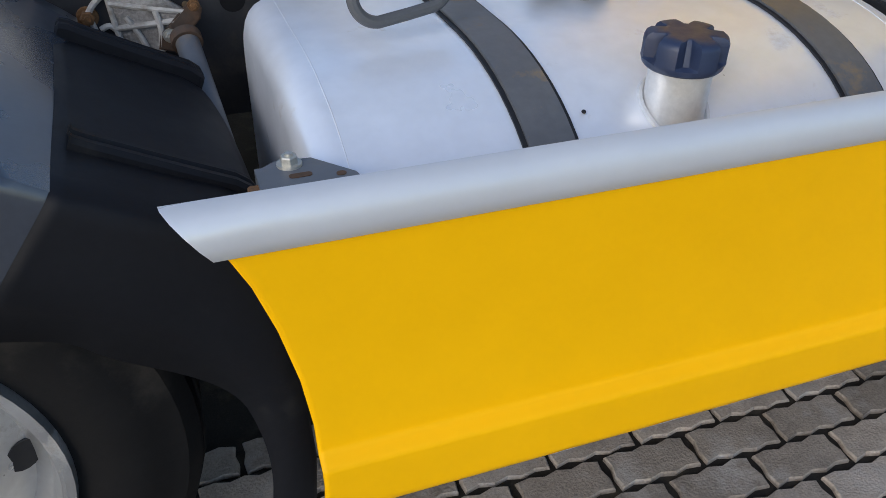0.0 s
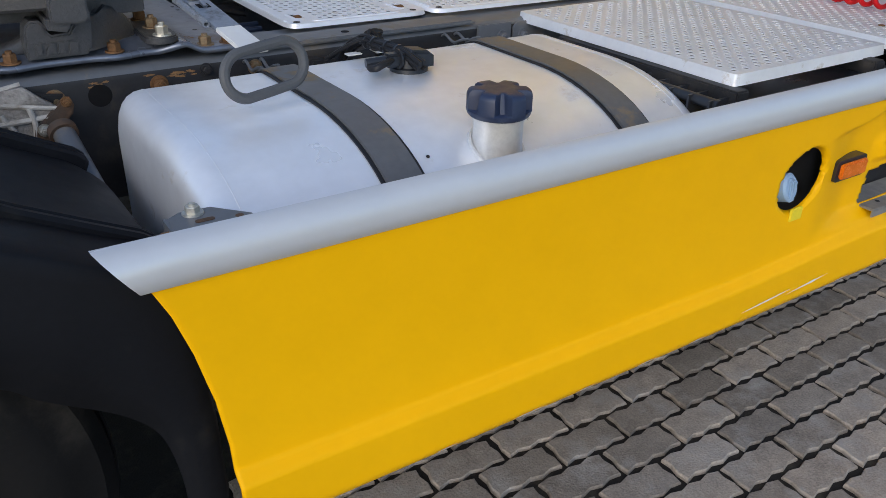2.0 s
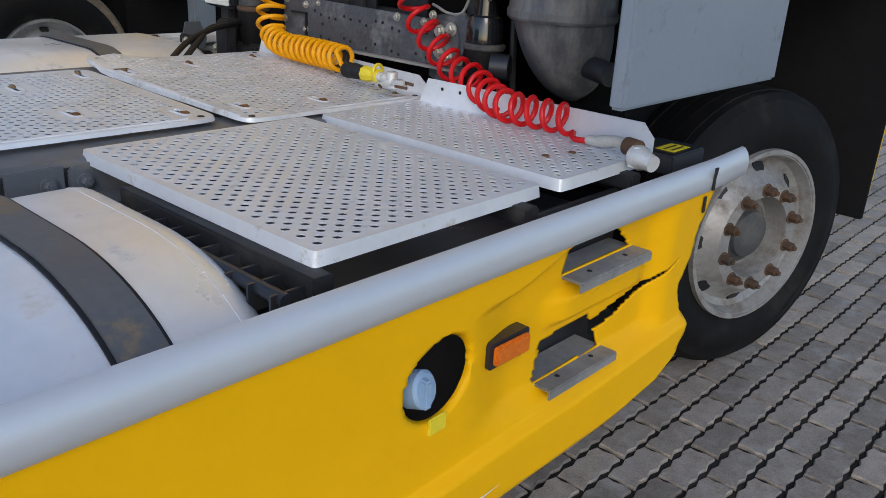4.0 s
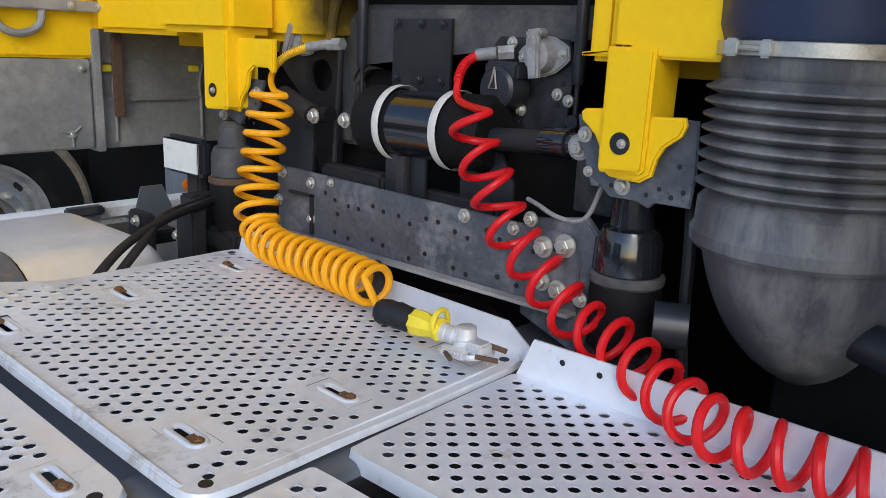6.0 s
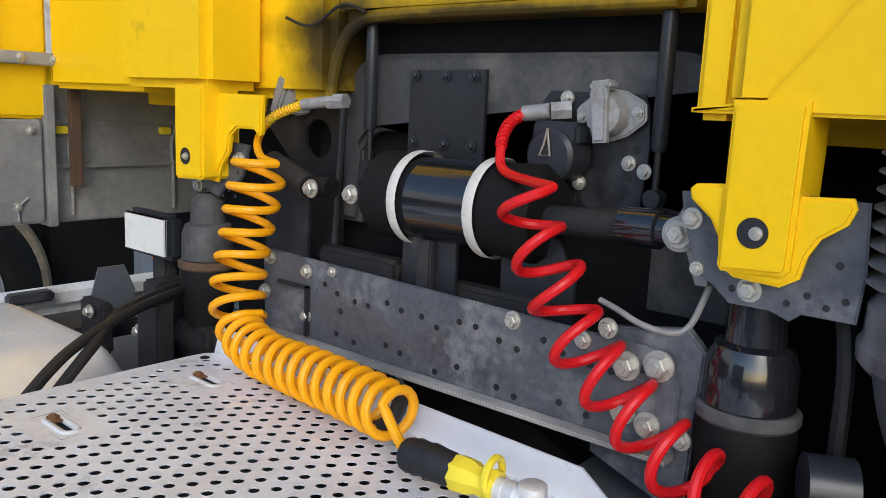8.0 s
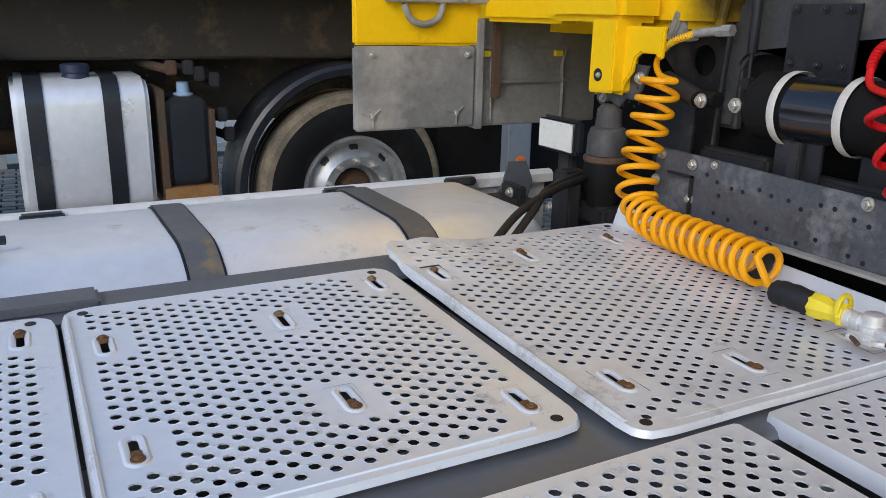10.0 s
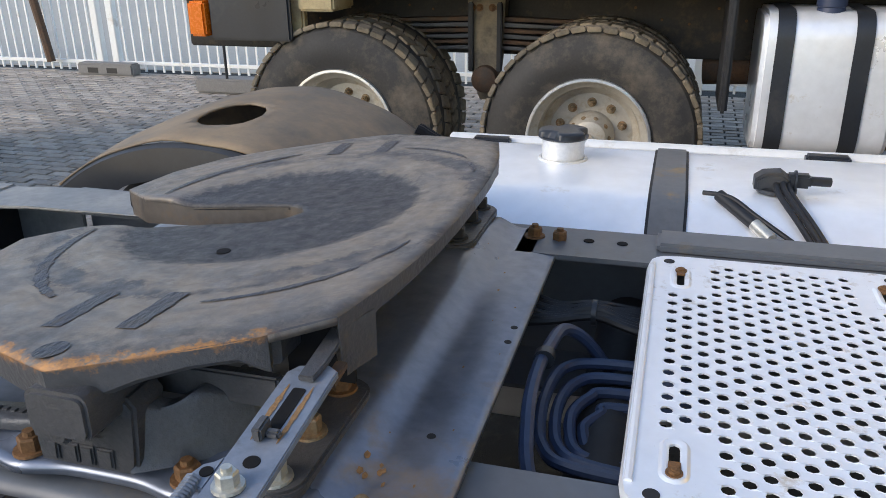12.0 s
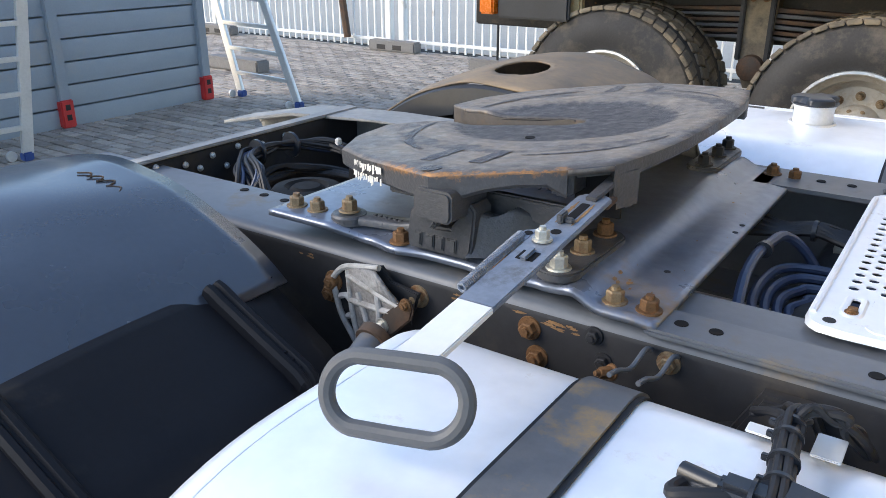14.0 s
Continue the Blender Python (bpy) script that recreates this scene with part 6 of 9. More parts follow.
            w_ = 0.012 if i in (0, len(line) - 1) else 0.018
            ring = [bm.verts.new((x + h * 0.45, y + w * w_, z + lift + h)) for w, h in ((-1, -0.014), (-1, 0.003), (-0.7, 0.008), (-0.3, 0.008), (-0.1, 0.004), (0.1, 0.004), (0.3, 0.008), (0.7, 0.008), (1, 0.003), (1, -0.014))]
            if prev:
                for k in range(10):
                    bm.faces.new((prev[k], ring[k], ring[(k + 1) % 10], prev[(k + 1) % 10]))
            else:
                bm.faces.new(ring)
            prev = ring
        bm.faces.new(prev)
        st = part("strap", bm, MUDGUARD_FRONT, ob, "ribbed black rubber strap")
        for k in range(3):
            bm = bmesh.new()
            x = 0.085 + 0.014 * k
            low_ = lift - (0.014 if y < 1 else 0)
            box(bm, (x, y - 0.013, 0.928 - 0.0075 * k + low_), (x + 0.005, y + 0.013, 0.9395 - 0.0075 * k + low_), 0.001)
            part("ridge", bm, MUDGUARD_FRONT, st)
    return ob


scratch = [(-0.6, 0.0), (-0.1, 0.25), (0.1, 0.9), (0.25, 0.2), (1.0, 0.1), (0.3, -0.25), (-0.2, -0.6), (-0.15, -0.15)]
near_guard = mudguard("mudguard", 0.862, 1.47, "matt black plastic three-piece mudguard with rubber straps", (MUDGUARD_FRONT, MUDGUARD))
mudguard("mudguard", 3.30, 2.66, "sun-bleached black mudguard with a torn hole on its top", (PLASTIC_WORN, PLASTIC_WORN), True, 0.415)
bm = bmesh.new()
bm.faces.new([bm.verts.new((-0.040 + 0.010 * q, 1.146 + 0.014 * p, 0.9895 - 0.006 * q)) for p, q in scratch])
part("scratch", bm, WHITE_CHIP, near_guard, "whitish scratch")
stems = []
for k in range(4):
    bm = bmesh.new()
    x = -0.40 + 0.026 * k
    lay = lambda q, y: (q, y, 0.47 + math.sqrt((0.653 - 0.022 * ((y - 0.937) / 0.5) ** 2) ** 2 - (q + 0.44) ** 2) + 0.002)
    tube(bm, spline([lay(x, 1.362), lay(x + 0.015, 1.378 + 0.004 * (k % 3)), lay(x + 0.028, 1.366)], 5), 0.0016, 5)
    stems.append(tagged(part("plant_stem", bm, RUSTY, None), "dry plant stem lying on the mudguard", "debris", "dry stems"))
# cast bracket of the mudguard pipe
PIPE_A, PIPE_B = (0.092, 1.455, 0.876), (0.122, 1.06, 0.715)
mb = thing("mudguard_bracket", (0.02, 1.50, 0.87), "dirty cast aluminium bracket holding the mudguard pipe", "bracket")
GRIME_DARK = material("muddy_casting", (0.22, 0.205, 0.19), 0.7, 0.1, var=0.4, scale=40, fine=160, bump=0.6, dirt=(0.40, 0.385, 0.36), dirt_amount=0.35, dirt_scale=22)
GRIME = material("grimy_casting", (0.44, 0.42, 0.39), 0.65, 0.15, var=0.25, scale=16, fine=90, bump=0.35, dirt=(0.20, 0.17, 0.13), dirt_amount=0.4, dirt_scale=14)
# dark plate puts in the shade between the ribs of the lattice
bm = bmesh.new()
prism(bm, [(-0.065, 0.905), (-0.055, 0.92), (-0.022, 0.943), (0.042, 0.953), (0.062, 0.930), (0.118, 0.922), (0.10, 0.86), (0.045, 0.822), (0.0, 0.775), (-0.02, 0.785)], "y", 1.537, 1.546, 0.002)
part("casting", bm, CHASSIS_DARK, mb, "dark plate behind the casting's ribs")
# solid face that leans forward to the flange
bm = bmesh.new()
rows_ = []
for (xa, za), (xb, zb) in zip([(-0.026, 0.940), (-0.022, 0.90), (-0.014, 0.855), (-0.004, 0.815), (0.004, 0.780)], [(0.046, 0.954), (0.075, 0.928), (0.105, 0.905), (0.080, 0.868), (0.038, 0.826)]):
    rows_.append([bm.verts.new((xa + (xb - xa) * k / 6, 1.535 - 0.020 * (k / 6) ** 1.5 + 0.004 * noise.noise(Vector((k, za * 40, 0))), za + (zb - za) * k / 6)) for k in range(7)])
for ra, rb in zip(rows_, rows_[1:]):
    for k in range(6):
        bm.faces.new((ra[k], ra[k + 1], rb[k + 1], rb[k]))
fp = part("face_plate", bm, GRIME_DARK, mb, "muddy web between the ribs")
md = fp.modifiers.new("thick", "SOLIDIFY")
md.thickness = 0.008
for pts in ([(-0.060, 1.53, 0.905), (-0.045, 1.53, 0.85), (-0.02, 1.53, 0.81), (0.0, 1.53, 0.778)], [(-0.060, 1.53, 0.91), (-0.045, 1.53, 0.928), (-0.022, 1.53, 0.941), (0.045, 1.528, 0.954)], [(-0.045, 1.53, 0.88), (-0.03, 1.53, 0.885), (-0.018, 1.53, 0.875)], [(-0.03, 1.53, 0.845), (-0.02, 1.53, 0.85), (-0.01, 1.53, 0.838)], [(-0.024, 1.53, 0.935), (-0.016, 1.528, 0.86), (0.004, 1.526, 0.782)], [(0.004, 1.526, 0.782), (0.042, 1.516, 0.828), (0.085, 1.512, 0.87)], [(-0.024, 1.528, 0.925), (0.03, 1.520, 0.915), (0.10, 1.510, 0.905)], [(-0.018, 1.527, 0.88), (0.03, 1.518, 0.885), (0.095, 1.510, 0.89)], [(0.0, 1.525, 0.90), (0.02, 1.52, 0.86), (0.03, 1.517, 0.825)], [(0.05, 1.515, 0.91), (0.055, 1.512, 0.875), (0.05, 1.512, 0.845)]):
    bm = bmesh.new()
    tube(bm, spline(pts, 5), 0.0055, 8)
    part("rib", bm, GRIME, mb)
bm = bmesh.new()
prism(bm, [(0.045, 0.842), (0.052, 0.868), (0.108, 0.922), (0.124, 0.925), (0.130, 0.908), (0.125, 0.890), (0.07, 0.835)], "y", 1.504, 1.512, 0.003)
part("flange", bm, RUSTY, mb, "rusty clamp flange")
bolt("bolt", (-0.062, 1.535, 0.903), (0, -1, 0), 0.013, BOLT_RUST, mb)
bolt("bolt", (0.068, 1.505, 0.866), (0, -1, 0), 0.009, BOLT_ZINC, mb)
bolt("bolt", (0.116, 1.505, 0.916), (0, -1, 0), 0.0075, BOLT_RUST, mb)
bm = bmesh.new()
lathe(bm, PIPE_A, Vector(PIPE_B) - Vector(PIPE_A), [(-0.004, 0.027), (0.014, 0.027)], 20)
part("clamp", bm, RUSTY, mb, "rusty clamp")
bm = bmesh.new()
rod(bm, PIPE_A, PIPE_B, 0.021, 20)
part("pipe", bm, CHASSIS, mb, "grey pipe")

# ---- wheels ----


def wheel(parent_name, label, centre, radius, width, rim_r, rim_mat, tyre_mat, tread_mat, turn=0.0, out=-1, nuts=10, hub="dish", blocks=0, as_part=None, group="wheels"):
    """A wheel whose outer face looks along y times out."""
    c = Vector(centre)
    if as_part is None:
        ob = thing(parent_name, c, label, "wheel", group)
    else:
        ob = new("wheel")
        ob.location = c - base_of(as_part)
        ob.parent = as_part
        ob["label"] = label
    ax = Vector((0, out, 0))
    w = width / 2
    bm = bmesh.new()
    prof = [(w - 0.045, rim_r + 0.002), (w - 0.012, rim_r + 0.012), (w + 0.008, rim_r + 0.06), (w + 0.012, rim_r + 0.45 * (radius - rim_r)), (w + 0.004, radius - 0.075), (w - 0.006, radius - 0.06), (w - 0.012, radius - 0.028), (w - 0.035, radius - 0.006),
            (w * 0.3, radius), (-w * 0.3, radius), (-w + 0.035, radius - 0.006), (-w, radius - 0.05), (-w - 0.01, rim_r + 0.06), (-w + 0.02, rim_r)]
    lathe(bm, c, ax, prof, 72, False)
    tyre = part("tyre", bm, tyre_mat, ob)
    if blocks:
        for k in range(blocks):
            a = 2 * math.pi * k / blocks
            for off, dy in ((0.0, 0.62), (0.5, -0.62)):
                aa = a + off * 2 * math.pi / blocks
                bm = bmesh.new()
                box(bm, (-0.036, -w * 0.36, -0.01), (0.030, w * 0.36, 0.014), 0.004)
                m = Matrix.Translation(c) @ Matrix.Rotation(aa, 4, "Y") @ Matrix.Translation((0, out * dy * w, radius - 0.004)) @ Matrix.Rotation(0.25 * (1 if dy > 0 else -1), 4, "Z")
                bmesh.ops.transform(bm, matrix=m, verts=bm.verts)
                part("tread_block", bm, tread_mat, tyre if as_part is None else ob)
    else:
        for q in (-0.55, -0.18, 0.18, 0.55):
            bm = bmesh.new()
            lathe(bm, c + ax * (q * w), ax, [(-0.006, radius - 0.003), (-0.005, radius + 0.0012), (0.005, radius + 0.0012), (0.006, radius - 0.003)], 60, False)
            part("tread_rib", bm, tread_mat, tyre if as_part is None else ob)
    bm = bmesh.new()
    if hub == "dish":
        # deep dish with the bolt circle far in
        lathe(bm, c, ax, [(w - 0.012, rim_r + 0.012), (w + 0.004, rim_r + 0.010), (w + 0.004, rim_r - 0.002), (w - 0.03, rim_r - 0.012), (w - 0.05, rim_r - 0.035), (w - 0.13, rim_r - 0.05), (w - 0.16, rim_r * 0.72), (w - 0.155, rim_r * 0.40), (w - 0.155, 0.01)], 48, False)
    else:
        lathe(bm, c, ax, [(w - 0.012, rim_r + 0.012), (w + 0.004, rim_r + 0.010), (w + 0.004, rim_r - 0.004), (w - 0.035, rim_r - 0.018), (w - 0.05, rim_r - 0.04), (w - 0.03, rim_r * 0.78), (w - 0.002, rim_r * 0.70), (w + 0.012, rim_r * 0.66), (w + 0.012, rim_r * 0.50), (w - 0.01, rim_r * 0.485), (w - 0.07, rim_r * 0.47), (w - 0.07, 0.01)], 56, False)
    rim = part("rim", bm, rim_mat, ob)
    bm = bmesh.new()
    lathe(bm, c, ax, [(w - 0.014, rim_r + 0.016), (w + 0.008, rim_r + 0.014), (w + 0.009, rim_r + 0.002), (w - 0.012, rim_r - 0.006)], 64, False)
    part("rim_flange", bm, RIM_ALU if rim_mat is RIM_STEEL else rim_mat, ob, "bright rim flange")
    for k in range(nuts):
        a = 2 * math.pi * (k + 0.5) / nuts
        rr = rim_r * (0.56 if hub == "dish" else 0.58)
        p = c + Vector((rr * math.cos(a), 0, rr * math.sin(a))) + ax * (w - 0.157 if hub == "dish" else w + 0.011)
        bolt("wheel_nut", p, ax, 0.0165, BOLT_YELLOW if hub == "dish" else RUSTY if rim_mat is RIM_GREY else BOLT_ZINC, rim if as_part is None else ob, 0.032)
    for k in range(8 if hub != "dish" else 6):
        a = 2 * math.pi * k / (8 if hub != "dish" else 6)
        rr = rim_r * (0.80 if hub == "dish" else 0.83)
        bm = bmesh.new()
        base = w - 0.040 if hub != "dish" else w - 0.148
        nrm = Vector((-0.6 * math.cos(a), 0, -0.6 * math.sin(a))) * (-1 if hub != "dish" else 1) + ax
        lathe(bm, c + Vector((rr * math.cos(a), 0, rr * math.sin(a))) + ax * base, nrm, [(-0.004, 0.026), (0.001, 0.026)], 16)
        part("vent_hole", bm, HOSE_B, rim if as_part is None else ob)
    bm = bmesh.new()
    if hub == "dish":
        lathe(bm, c, ax, [(w - 0.158, rim_r * 0.42), (w - 0.11, rim_r * 0.40), (w - 0.09, rim_r * 0.34), (w - 0.05, rim_r * 0.30), (w - 0.04, rim_r * 0.24), (w - 0.04, rim_r * 0.10), (w - 0.025, rim_r * 0.09)], 32)
    else:
        lathe(bm, c, ax, [(w - 0.068, rim_r * 0.40), (w - 0.05, rim_r * 0.38), (w - 0.035, rim_r * 0.30), (w - 0.02, rim_r * 0.28), (w - 0.015, rim_r * 0.2), (w - 0.018, rim_r * 0.05)], 28)
    h = part("hub", bm, (RUSTY if rim_mat is RIM_ALU else GUARD_GREY) if hub != "dish" else rim_mat, ob, "stained hub")
    if hub == "dish":
        for k in range(10):
            a = 2 * math.pi * k / 10
            bolt("hub_bolt", c + Vector((rim_r * 0.33 * math.cos(a), 0, rim_r * 0.33 * math.sin(a))) + ax * (w - 0.088), ax, 0.009, BOLT_YELLOW, h if as_part is None else ob)
    if turn:
        ob.matrix_basis = Matrix.Translation(ob.location) @ Matrix.Rotation(radians(turn), 4, "Z")
    return ob


front_axle = thing("front_axle", (3.36, 2.0, 0.45), "black dirty front axle beam under the cab with steered wheel", "axle")
bm = bmesh.new()
box(bm, (3.30, 1.36, 0.40), (3.42, 2.9, 0.52), 0.02)
part("axle_beam", bm, CHASSIS_DARK, front_axle)
wheel("", "steered front wheel, dark tyre, grey steel rim, rusty nuts", (3.36, 1.20, 0.49), 0.49, 0.30, 0.288, RIM_GREY, RUBBER, RUBBER, turn=-16, hub="cover", as_part=front_axle)
bm = bmesh.new()
box(bm, (3.565, 1.018, 0.585), (3.60, 1.028, 0.645), 0.004)
part("reflector", bm, RED, front_axle, "red sticker on the rim")
wheel("", "rear truck wheel with an aluminium rim and dark tyre", (-0.44, 1.14, 0.485), 0.485, 0.30, 0.288, RIM_ALU, RUBBER, RUBBER, hub="cover", as_part=axle)
wheel("", "rear truck wheel on the far side under its mudguard", (-0.44, 3.02, 0.485), 0.485, 0.30, 0.288, RIM_ALU, RUBBER, RUBBER, hub="dish", out=1, as_part=axle)

# ---- rear of the cab ----
cab = thing("cab", (2.6, 2.05, 1.45), "yellow truck cab, dusty behind, with a black recess", "truck cab")
bm = bmesh.new()
box(bm, (2.50, 2.36, 1.45), (2.62, 3.33, 3.2), 0.02)
part("back_wall", bm, YELLOW_BLACKENED, cab)
bm = bmesh.new()
box(bm, (2.50, 0.86, 1.45), (2.62, 1.66, 3.2), 0.02)
part("back_wall", bm, YELLOW_CAB, cab)
bm = bmesh.new()
box(bm, (2.505, 1.661, 1.592), (2.60, 2.359, 3.2), 0.02)
part("back_wall", bm, YELLOW_BLACKENED, cab)
bm = bmesh.new()
box(bm, (2.625, 0.86, 1.42), (4.3, 3.33, 3.2), 0.05)
part("cab_body", bm, YELLOW_CAB, cab)
bm = bmesh.new()
box(bm, (3.98, 0.86, 0.45), (4.3, 3.33, 1.42), 0.05)
part("wheel_arch_panel", bm, YELLOW_CAB, cab)
# rounded lip over the recess
bm = bmesh.new()
tube(bm, spline([(2.515, 2.37, 1.46), (2.515, 2.35, 1.54), (2.515, 2.30, 1.59), (2.515, 2.2, 1.602), (2.515, 1.9, 1.602), (2.515, 1.7, 1.602)], 8), 0.012, 10)
part("recess_lip", bm, YELLOW_BLACKENED, cab)
# corner posts standing out behind the wall
for y0, y1, z0 in ((2.545, 2.86, 1.462), (1.385, 1.568, 1.455)):
    bm = bmesh.new()
    box(bm, (2.36, y0, z0), (2.502, y1, 3.1), 0.018)
    part("corner_post", bm, YELLOW_CAB, cab)
bm = bmesh.new()
box(bm, (2.42, 2.87, 1.452), (2.502, 3.30, 3.1), 0.015)
part("corner_post", bm, YELLOW_CAB, cab)
bm = bmesh.new()
box(bm, (2.385, 1.569, 1.447), (2.502, 1.612, 3.1), 0.008)
part("post_flange", bm, YELLOW_CAB, cab)
# flared lower edge over the intake
bm = bmesh.new()
prism(bm, [(1.37, 1.455), (1.37, 1.62), (1.40, 1.62), (1.52, 1.47), (1.60, 1.46), (1.60, 1.455)], "x", 2.345, 2.36, 0.004)
part("flange", bm, YELLOW_CAB, cab)
bm = bmesh.new()
box(bm, (2.30, 0.90, 1.425), (2.50, 1.10, 3.1), 0.015)
part("side_deflector", bm, YELLOW_CAB, cab)
# suspension brackets under the posts
for yc, hw, xf, near in ((1.512, 0.038, 2.335, True), (2.612, 0.047, 2.366, False)):
    bm = bmesh.new()
    prism(bm, [(yc - hw, 1.296), (yc - hw + 0.006, 1.290), (yc + hw - 0.004, 1.286), (yc + hw, 1.292), (yc + hw, 1.47), (yc - hw - 0.002, 1.47)], "x", xf, xf + 0.085, 0.005)
    br = part("suspension_bracket", bm, YELLOW_CAB, cab, "yellow painted bracket")
    # cast wings on both sides, drawn in above the foot
    bm = bmesh.new()
    if near:
        prism(bm, [(1.586, 1.377), (1.592, 1.371), (1.590, 1.360), (1.566, 1.340), (1.556, 1.322), (1.552, 1.290), (1.535, 1.279), (1.485, 1.276), (1.466, 1.288), (1.461, 1.312), (1.450, 1.332), (1.426, 1.350), (1.420, 1.366), (1.424, 1.377), (1.47, 1.374), (1.55, 1.380)], "x", 2.346, 2.360, 0.004)
    else:
        prism(bm, [(2.66, 1.292), (2.57, 1.284), (2.556, 1.318), (2.532, 1.346), (2.530, 1.362), (2.525, 1.378), (2.505, 1.392), (2.455, 1.392), (2.440, 1.380), (2.432, 1.384), (2.430, 1.455), (2.66, 1.455)], "x", 2.400, 2.414, 0.004)
    part("gusset", bm, YELLOW_CAB, br)
    bm = bmesh.new()
    lathe(bm, (xf - 0.0005, yc + (0.002 if near else 0.008), 1.332), (-1, 0, 0), [(0, 0.0165), (0.0008, 0.0165)], 24)
    part("bolt_hole", bm, HOSE_B, br)
    bolt("bolt", (xf - 0.001, yc + (-0.002 if near else 0.004), 1.332), (-1, 0, 0), 0.0052, BOLT_ZINC, br)
    bm = bmesh.new()
    if near:
        prism(bm, [(1.612, 1.365), (1.606, 1.33), (1.585, 1.272), (1.566, 1.262), (1.545, 1.244), (1.50, 1.244), (1.478, 1.236), (1.466, 1.246), (1.412, 1.246), (1.408, 1.300), (1.413, 1.372), (1.50, 1.374)], "x", 2.372, 2.380, 0.002)
    else:
        prism(bm, [(2.50, 1.36), (2.70, 1.37), (2.695, 1.262), (2.68, 1.25), (2.64, 1.262), (2.60, 1.250), (2.575, 1.275), (2.545, 1.272), (2.52, 1.30)], "x", 2.426, 2.434, 0.002)
    part("bracket_plate", bm, CROSS, br, "grey drilled plate")
    px_ = 2.3715 if near else 2.4255
    for dy, dz in ((-0.03, 1.256), (-0.05, 1.268), (0.03, 1.262), (-0.078, 1.305), (-0.088, 1.268), (-0.07, 1.258)):
        bm = bmesh.new()
        lathe(bm, (px_, yc + dy, dz), (-1, 0, 0), [(0, 0.004), (0.0006, 0.0035)], 10)
        part("drilled_hole", bm, HOSE_B, br)
    for dy, dz, r in ((0.010, 1.264, 0.010), (0.083, 1.335, 0.009), (0.072, 1.278, 0.006)) if near else ((-0.085, 1.33, 0.011), (0.05, 1.268, 0.009)):
        bolt("bolt", (px_, yc + dy, dz), (-1, 0, 0), r, BOLT_ZINC, br)
# inside of the side fairings
for nm, y, lab in (("far", 3.31, "inside of the far side fairing, yellow above a dusty grey panel"), ("near", 0.845, "side fairing, blue-grey below and yellow above")):
    f = thing("side_fairing", (2.2, y, 1.12), lab, "side fairing", "side fairings")
    far = nm == "far"
    near_fairing = f
    x0, x1 = (1.975, 2.42) if far else (1.95, 2.66)
    bm = bmesh.new()
    box(bm, (x0, y, 1.375), (x1, y + 0.03, 3.0), 0.008)
    part("upper_panel", bm, YELLOW_CAB, f)
    bm = bmesh.new()
    box(bm, (x0, y - 0.004, 1.11), (x1 - 0.02, y + 0.028, 1.372), 0.006)
    lowp = part("lower_panel", bm, GREY_PANEL if far else BLUE_GREY, f, "dusty grey sheet" if far else "blue-grey painted sheet")
    if far:
        for px, pz in ((2.03, 1.345), (2.37, 1.345), (2.03, 1.155), (2.33, 1.155)):
            bolt("bolt", (px, y - 0.004, pz), (0, -1, 0), 0.009, BOLT_ZINC, lowp)
        for px in (2.03, 2.33):
            for da in (40, 160, 275):
                bm = bmesh.new()
                rod(bm, (px, y - 0.006, 1.155), (px + 0.035 * math.cos(radians(da)), y - 0.006, 1.155 + 0.035 * math.sin(radians(da))), 0.004, 6)
                part("lug", bm, GREY_PANEL, lowp)
        bm = bmesh.new()
        box(bm, (2.07, y - 0.035, 1.505), (2.48, y - 0.005, 1.535), 0.003)
        part("clamp_bar", bm, GREY_PANEL, f, "grey galvanised bar")
        for px in (2.10, 2.34, 2.42):
            bolt("bolt", (px, y - 0.035, 1.52), (0, -1, 0), 0.008, BOLT_ZINC, f)
        bm = bmesh.new()
        tube(bm, spline([(2.265, y - 0.02, 2.2), (2.265, y - 0.02, 1.9), (2.265, y - 0.02, 1.6), (2.263, y - 0.02, 1.49), (2.245, y - 0.02, 1.455), (2.20, y - 0.02, 1.44), (2.155, y - 0.02, 1.455), (2.13, y - 0.02, 1.50)], 8), 0.011, 10)
        part("grab_pipe", bm, GREY_PANEL, f, "grey bent pipe")
        # the recessed grey box further forward with a hinge and strap
        bm = bmesh.new()
        box(bm, (2.44, y + 0.05, 1.10), (2.95, y + 0.07, 1.46), 0.004)
        part("inner_sheet", bm, GREY_PANEL, f, "dusty grey sheet")
        bm = bmesh.new()
        box(bm, (2.405, y - 0.01, 1.10), (2.43, y + 0.05, 1.46), 0.003)
        part("edge_channel", bm, GREY_PANEL, f)
        for z in (1.245, 1.36):
            bm = bmesh.new()
            box(bm, (2.44, y + 0.035, z), (2.95, y + 0.05, z + 0.012), 0.002)
            part("rib", bm, GREY_PANEL, f)
        for px in (2.44, 2.74):
            bm = bmesh.new()
            box(bm, (px + 0.01, y + 0.03, 1.335), (px + 0.04, y + 0.05, 1.355), 0.002)
            part("yellow_tab", bm, LEMON, f, "yellow tab")
            bm = bmesh.new()
            tube(bm, spline([(px + 0.06, y + 0.04, 1.36), (px + 0.045, y + 0.04, 1.30), (px + 0.05, y + 0.04, 1.24), (px + 0.05, y + 0.04, 1.12)], 6), 0.006, 6)
            part("seam", bm, GREY_PANEL, f)
        bm = bmesh.new()
        box(bm, (2.47, y - 0.005, 1.20), (2.50, y + 0.012, 1.45), 0.003, pose(0, 0, 0))
        part("hanging_strap", bm, RUSTY, f, "brown worn strap")
